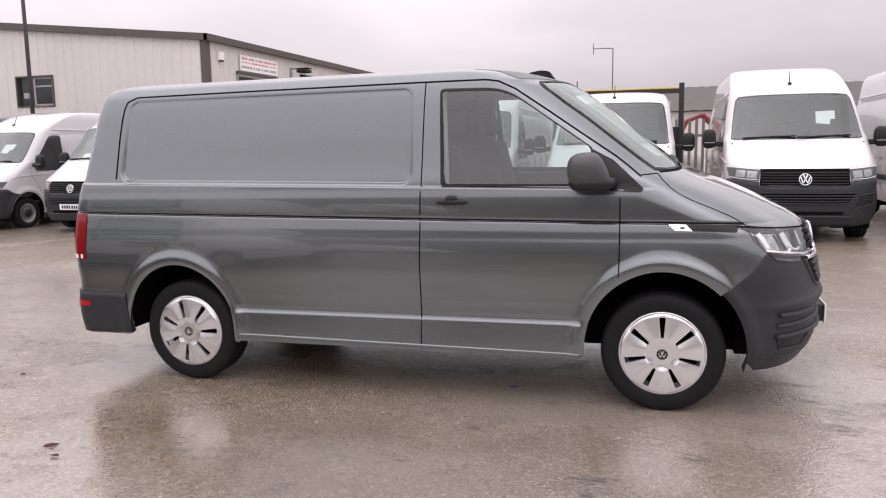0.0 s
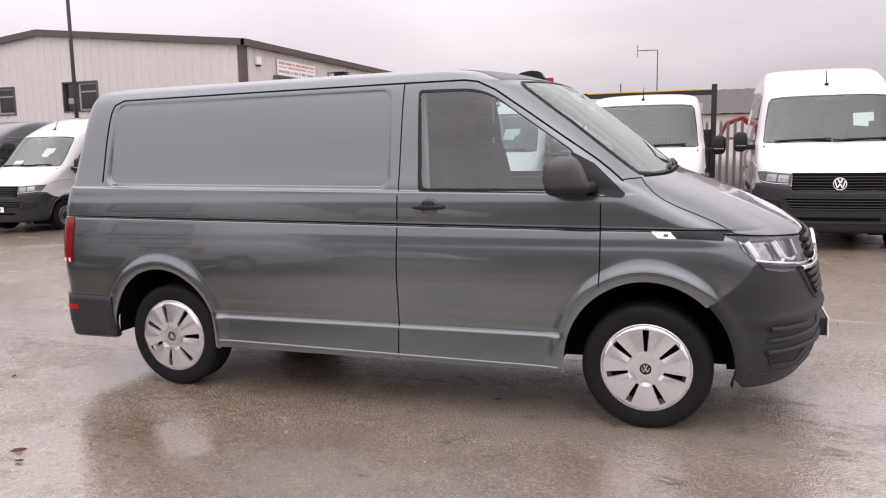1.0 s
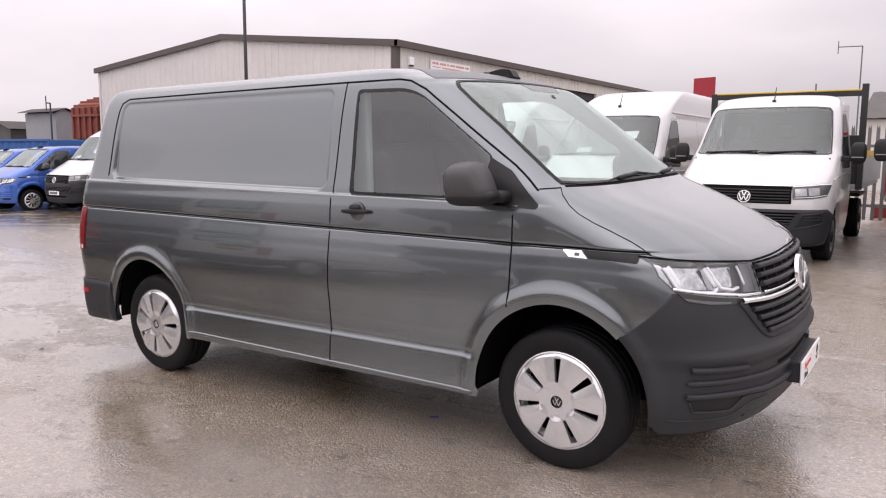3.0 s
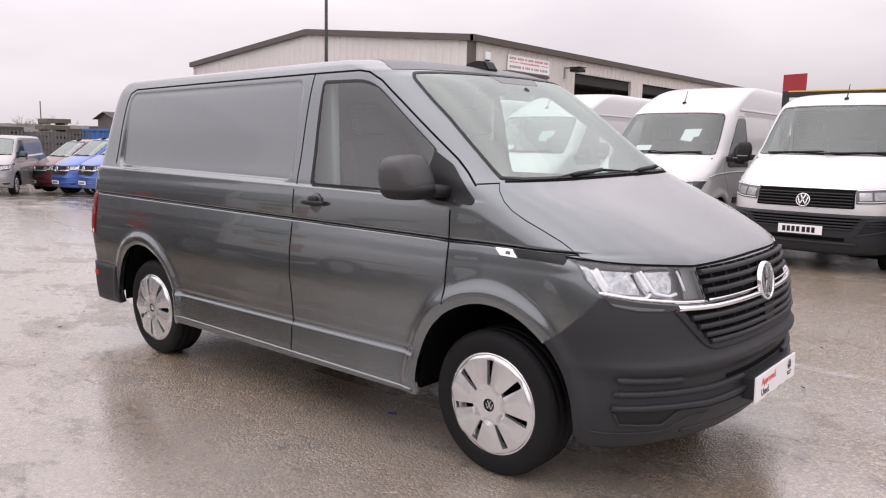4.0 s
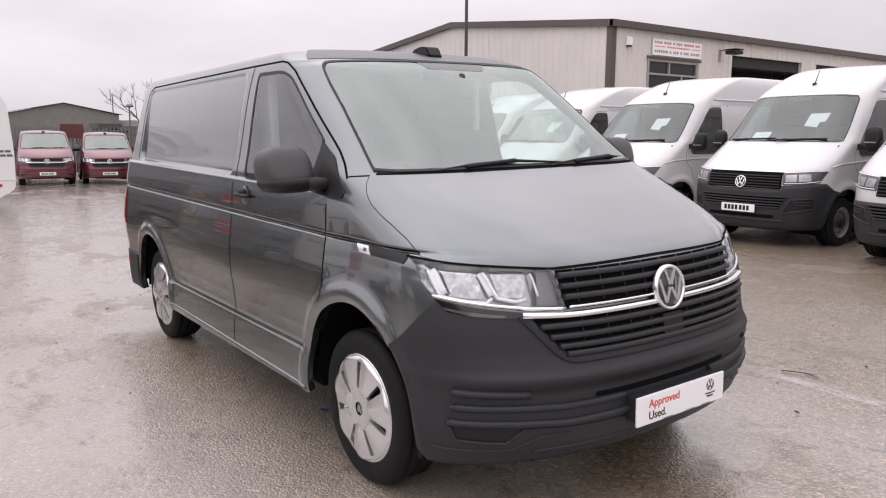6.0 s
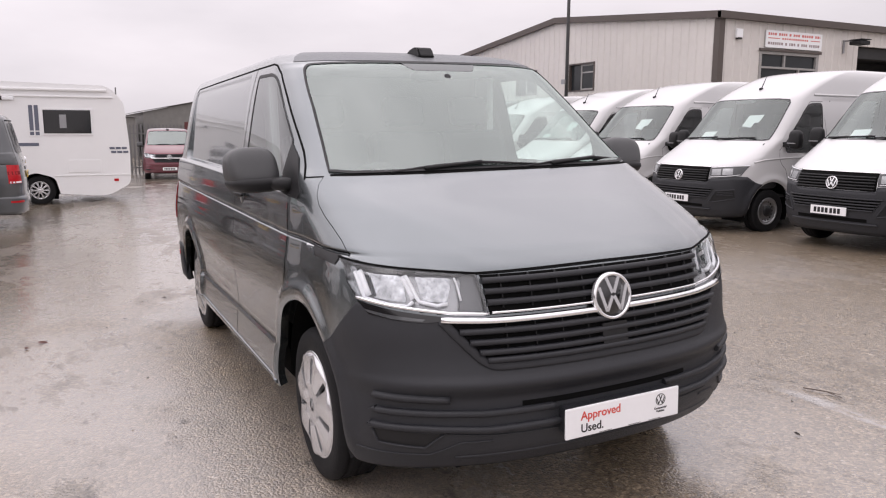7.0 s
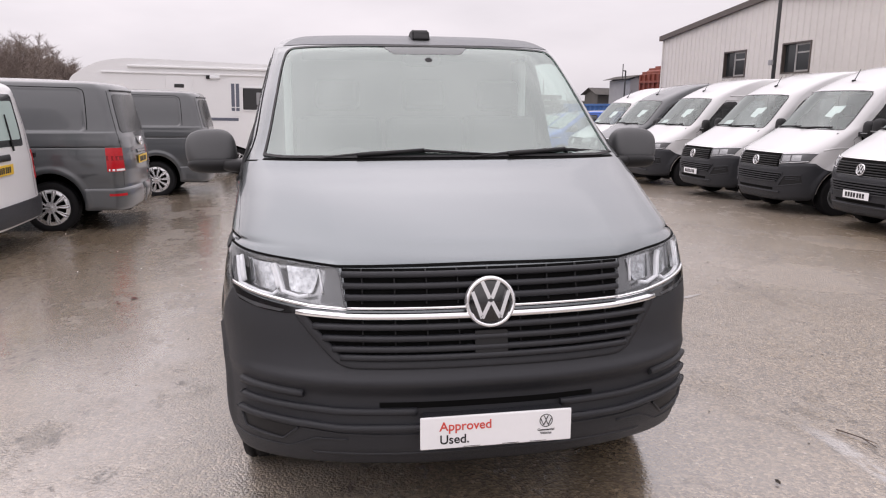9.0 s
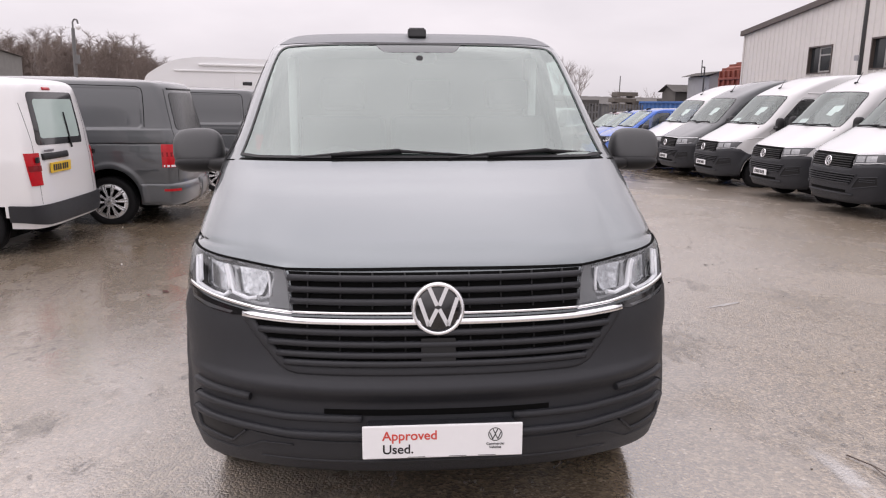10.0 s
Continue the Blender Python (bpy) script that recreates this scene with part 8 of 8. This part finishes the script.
# bare winter trees
def bare_tree(x, y, h, seed, spread=0.42, depth=5, label="small bare winter tree beyond the sheds"):
    rnd = random.Random(seed)
    tree = thing("tree", pose(x, y, gz(x, y)), label, "tree")
    trunk, crown = bmesh.new(), bmesh.new()
    def grow(bm, p, d, ln, r, k):
        q = p + d * ln
        rod(bm if k > depth - 2 else crown, p, q, r, r * 0.65, 6 if k > depth - 2 else 3)
        if k == 0:
            return
        for _ in range(3 if k > 1 else 4):
            v = Vector((rnd.gauss(0, spread), rnd.gauss(0, spread), rnd.uniform(0.0, 0.35)))
            grow(bm, p + d * ln * rnd.uniform(0.55, 1.0), (d + v).normalized(), ln * rnd.uniform(0.58, 0.8), r * 0.55, k - 1)
    grow(trunk, Vector((0, 0, 0)), Vector((rnd.gauss(0, 0.05), rnd.gauss(0, 0.05), 1)).normalized(), h * 0.30, h * 0.014, depth)
    part("trunk", trunk, BARK, tree)
    part("crown", crown, HAZYTWIGS, tree, "fine bare branches")
    return tree


for k, (x, y, h) in enumerate([(-62, 14.5, 9.0), (-63, 16.4, 8.0), (-61, 21.3, 5.6), (-60, 19.4, 5.2), (-62, 23.0, 5.4)]):
    bare_tree(x, y, h, 20 + k)


def woods():
    """A far bank of bare trees: stems that fork into sheaves of twigs."""
    rnd = random.Random(8)
    verts, faces = [], []
    def stick(a, b, r):
        d = (b - a).normalized()
        s = d.cross(Vector((0.3, 0.9, 0.1))).normalized() * r
        t = d.cross(s).normalized() * r
        n = len(verts)
        verts.extend([tuple(a + s), tuple(a - s * 0.5 + t), tuple(a - s * 0.5 - t), tuple(b)])
        faces.extend([(n, n + 1, n + 3), (n + 1, n + 2, n + 3), (n + 2, n, n + 3)])
    for k in range(640):
        ang = radians(rnd.uniform(102, 127))
        dist = rnd.uniform(120, 175)
        x, y = -math.sin(ang) * dist + 3, math.cos(ang) * dist
        env = 0.80 + 0.20 * math.sin(ang * 23 + 1.0) + 0.10 * math.sin(ang * 61)
        fall = max(0.25, min(1.0, (math.degrees(ang) - 102.5) / 4.5))
        h = rnd.uniform(9.5, 13.0) * (0.75 + 0.25 * env) * fall
        z0 = -0.5
        top = Vector((x + rnd.gauss(0, 0.4), y + rnd.gauss(0, 0.4), z0 + h * 0.84))
        base = Vector((x, y, z0))
        stick(base, top, 0.15)
        for j in range(26):
            f = rnd.uniform(0.10, 1.0) ** 0.8
            p = base.lerp(top, f)
            q = p + Vector((rnd.gauss(0, 1.0), rnd.gauss(0, 1.0), rnd.uniform(0.5, 1.7))) * (1.15 - 0.6 * f) * (h / 11)
            stick(p, q, 0.035)
            for i in range(10):
                g = p.lerp(q, rnd.uniform(0.2, 1.0))
                stick(g, g + Vector((rnd.gauss(0, 0.6), rnd.gauss(0, 0.6), rnd.uniform(0.2, 0.9))), 0.022)
    me = bpy.data.meshes.new("far_woods")
    me.from_pydata(verts, [], faces)
    w = mesh_part("far_woods", me, HAZYTWIGS)
    tagged(w, "far bank of bare brown winter trees", "trees", kind="stuff")


woods()

# leaves and grit scattered on the wet ground
def scatter():
    rnd = random.Random(5)
    RUSTY = mat("rusty_brown_leaf", (0.13, 0.030, 0.018), rough=0.4, var=0.3)
    LEAF = mat("wet_dead_leaf", (0.05, 0.035, 0.022), rough=0.4, var=0.3)
    spots = [(-4.27, -1.06), (-3.10, -2.05), (-2.98, -2.15)] + [(rnd.uniform(-8, 6), rnd.uniform(-6.5, 4)) for k in range(46)]
    for k, (x, y) in enumerate(spots):
        if k > 2 and -4.2 < x < 1.2 and -1.2 < y < 1.2:
            continue
        s = rnd.uniform(0.018, 0.05) * (1.0 if k < 3 else 0.6)
        bm = bmesh.new()
        pts = [(math.cos(a) * s * rnd.uniform(0.6, 1.0), math.sin(a) * s * 0.55 * rnd.uniform(0.6, 1.0)) for a in np.linspace(0, 2 * math.pi, 8)[:-1]]
        c = bm.verts.new((0, 0, 0.006))
        vs = [bm.verts.new((px, py, rnd.uniform(0.002, 0.012))) for px, py in pts]
        for i in range(len(vs)):
            bm.faces.new((c, vs[i], vs[(i + 1) % len(vs)]))
        bmesh.ops.solidify(bm, geom=bm.faces[:], thickness=0.002)
        lf = part("fallen_leaf", bm, RUSTY if k in (1, 2) else LEAF)
        lf.matrix_basis = pose(x, y, gz(x, y) + 0.003, 0, 0, rnd.uniform(0, 360))
        tagged(lf, "rusty brown wet leaf lying on the tarmac" if k in (1, 2) else "small wet dead leaf lying on the tarmac", "leaf", "leaves on the yard")
    for k in range(190):
        x, y = rnd.uniform(-7, 7), rnd.uniform(-7, 4)
        if -4.2 < x < 1.2 and -1.2 < y < 1.2:
            continue
        r = rnd.uniform(0.004, 0.010)
        bm = bmesh.new()
        bmesh.ops.create_icosphere(bm, subdivisions=1, radius=r)
        for v in bm.verts:
            v.co *= rnd.uniform(0.7, 1.2)
            v.co.z *= 0.6
        dark = k % 2 == 0
        st = part("stone_chip", bm, INK if dark else PAPER if rnd.random() < 0.3 else CONCRETE)
        st.matrix_basis = pose(x, y, gz(x, y) + r * 0.3, 0, 0, rnd.uniform(0, 360))
        tagged(st, "small black bit of grit on the tarmac" if dark else "pale loose stone chip on the tarmac", "stone", "chips on the yard")


scatter()
# worn scrap of a painted line
LINEPAINT = mat("worn_line_paint", (0.30, 0.275, 0.255), rough=0.4, coat=1.0, coat_rough=0.2, var=0.5, var_scale=9, grain=0.3, grain_scale=40)


def flat_mark(name, a, b, width, material, label, seed=1):
    """A flat stroke from a to b with ragged edges: worn paint, or the blue reflection."""
    rnd = random.Random(seed)
    a, b = Vector(a), Vector(b)
    d = (b - a).normalized()
    s = Vector((-d.y, d.x))
    n = max(4, int((b - a).length / 0.03))
    bm = bmesh.new()
    rows = []
    for k in range(n + 1):
        p = a.lerp(b, k / n)
        w = width / 2 * (0.25 + 0.75 * math.sin(math.pi * min(1, max(0, k / n))) ** 0.4)
        rows.append([bm.verts.new((q.x, q.y, gz(q.x, q.y) + 0.003)) for q in (p - s * w * rnd.uniform(0.5, 1.1), p + s * w * rnd.uniform(0.5, 1.1))])
    for r, t in zip(rows, rows[1:]):
        bm.faces.new((r[0], t[0], t[1], r[1]))
    bmesh.ops.recalc_face_normals(bm, faces=bm.faces)
    ob = part(name, bm, material)
    tagged(ob, label, "marking", kind="structure")


flat_mark("line_mark", (-2.36, 2.40), (-2.55, 2.75), 0.05, LINEPAINT, "worn scrap of a pale painted line on the tarmac", 3)
tw = thing("twig", pose(0.27, 1.91, gz(0.27, 1.91) + 0.008), "thin bare twig lying on the tarmac", "twig")
part("stem", rod(rod(bmesh.new(), (0, 0, 0), (0.11, 0.045, 0.006), 0.004, 0.003, 6), (0.11, 0.045, 0.006), (0.21, 0.050, 0.0), 0.003, 0.002, 6), BARK, tw)
part("side_shoot", rod(bmesh.new(), (0.11, 0.045, 0.006), (0.185, 0.075, 0.004), 0.003, 0.0015, 6), BARK, tw)
# a blue reflection on the wet ground, painted as a flat mark
flat_mark("blue_glint", (-0.91, -0.66), (-0.85, -0.65), 0.05, mat("blue_glint_colour", (0.03, 0.05, 0.30), rough=0.3, var=0.2), "small blue reflection painted flat on the tarmac", 7)


# vehicles across the yard, behind the camera, that the van's flank mirrors
copy_thing(bpy.data.objects["small_van"], stand(-6.5, -17.5, 20))
copy_thing(reds, stand(3.5, -19.0, 170))
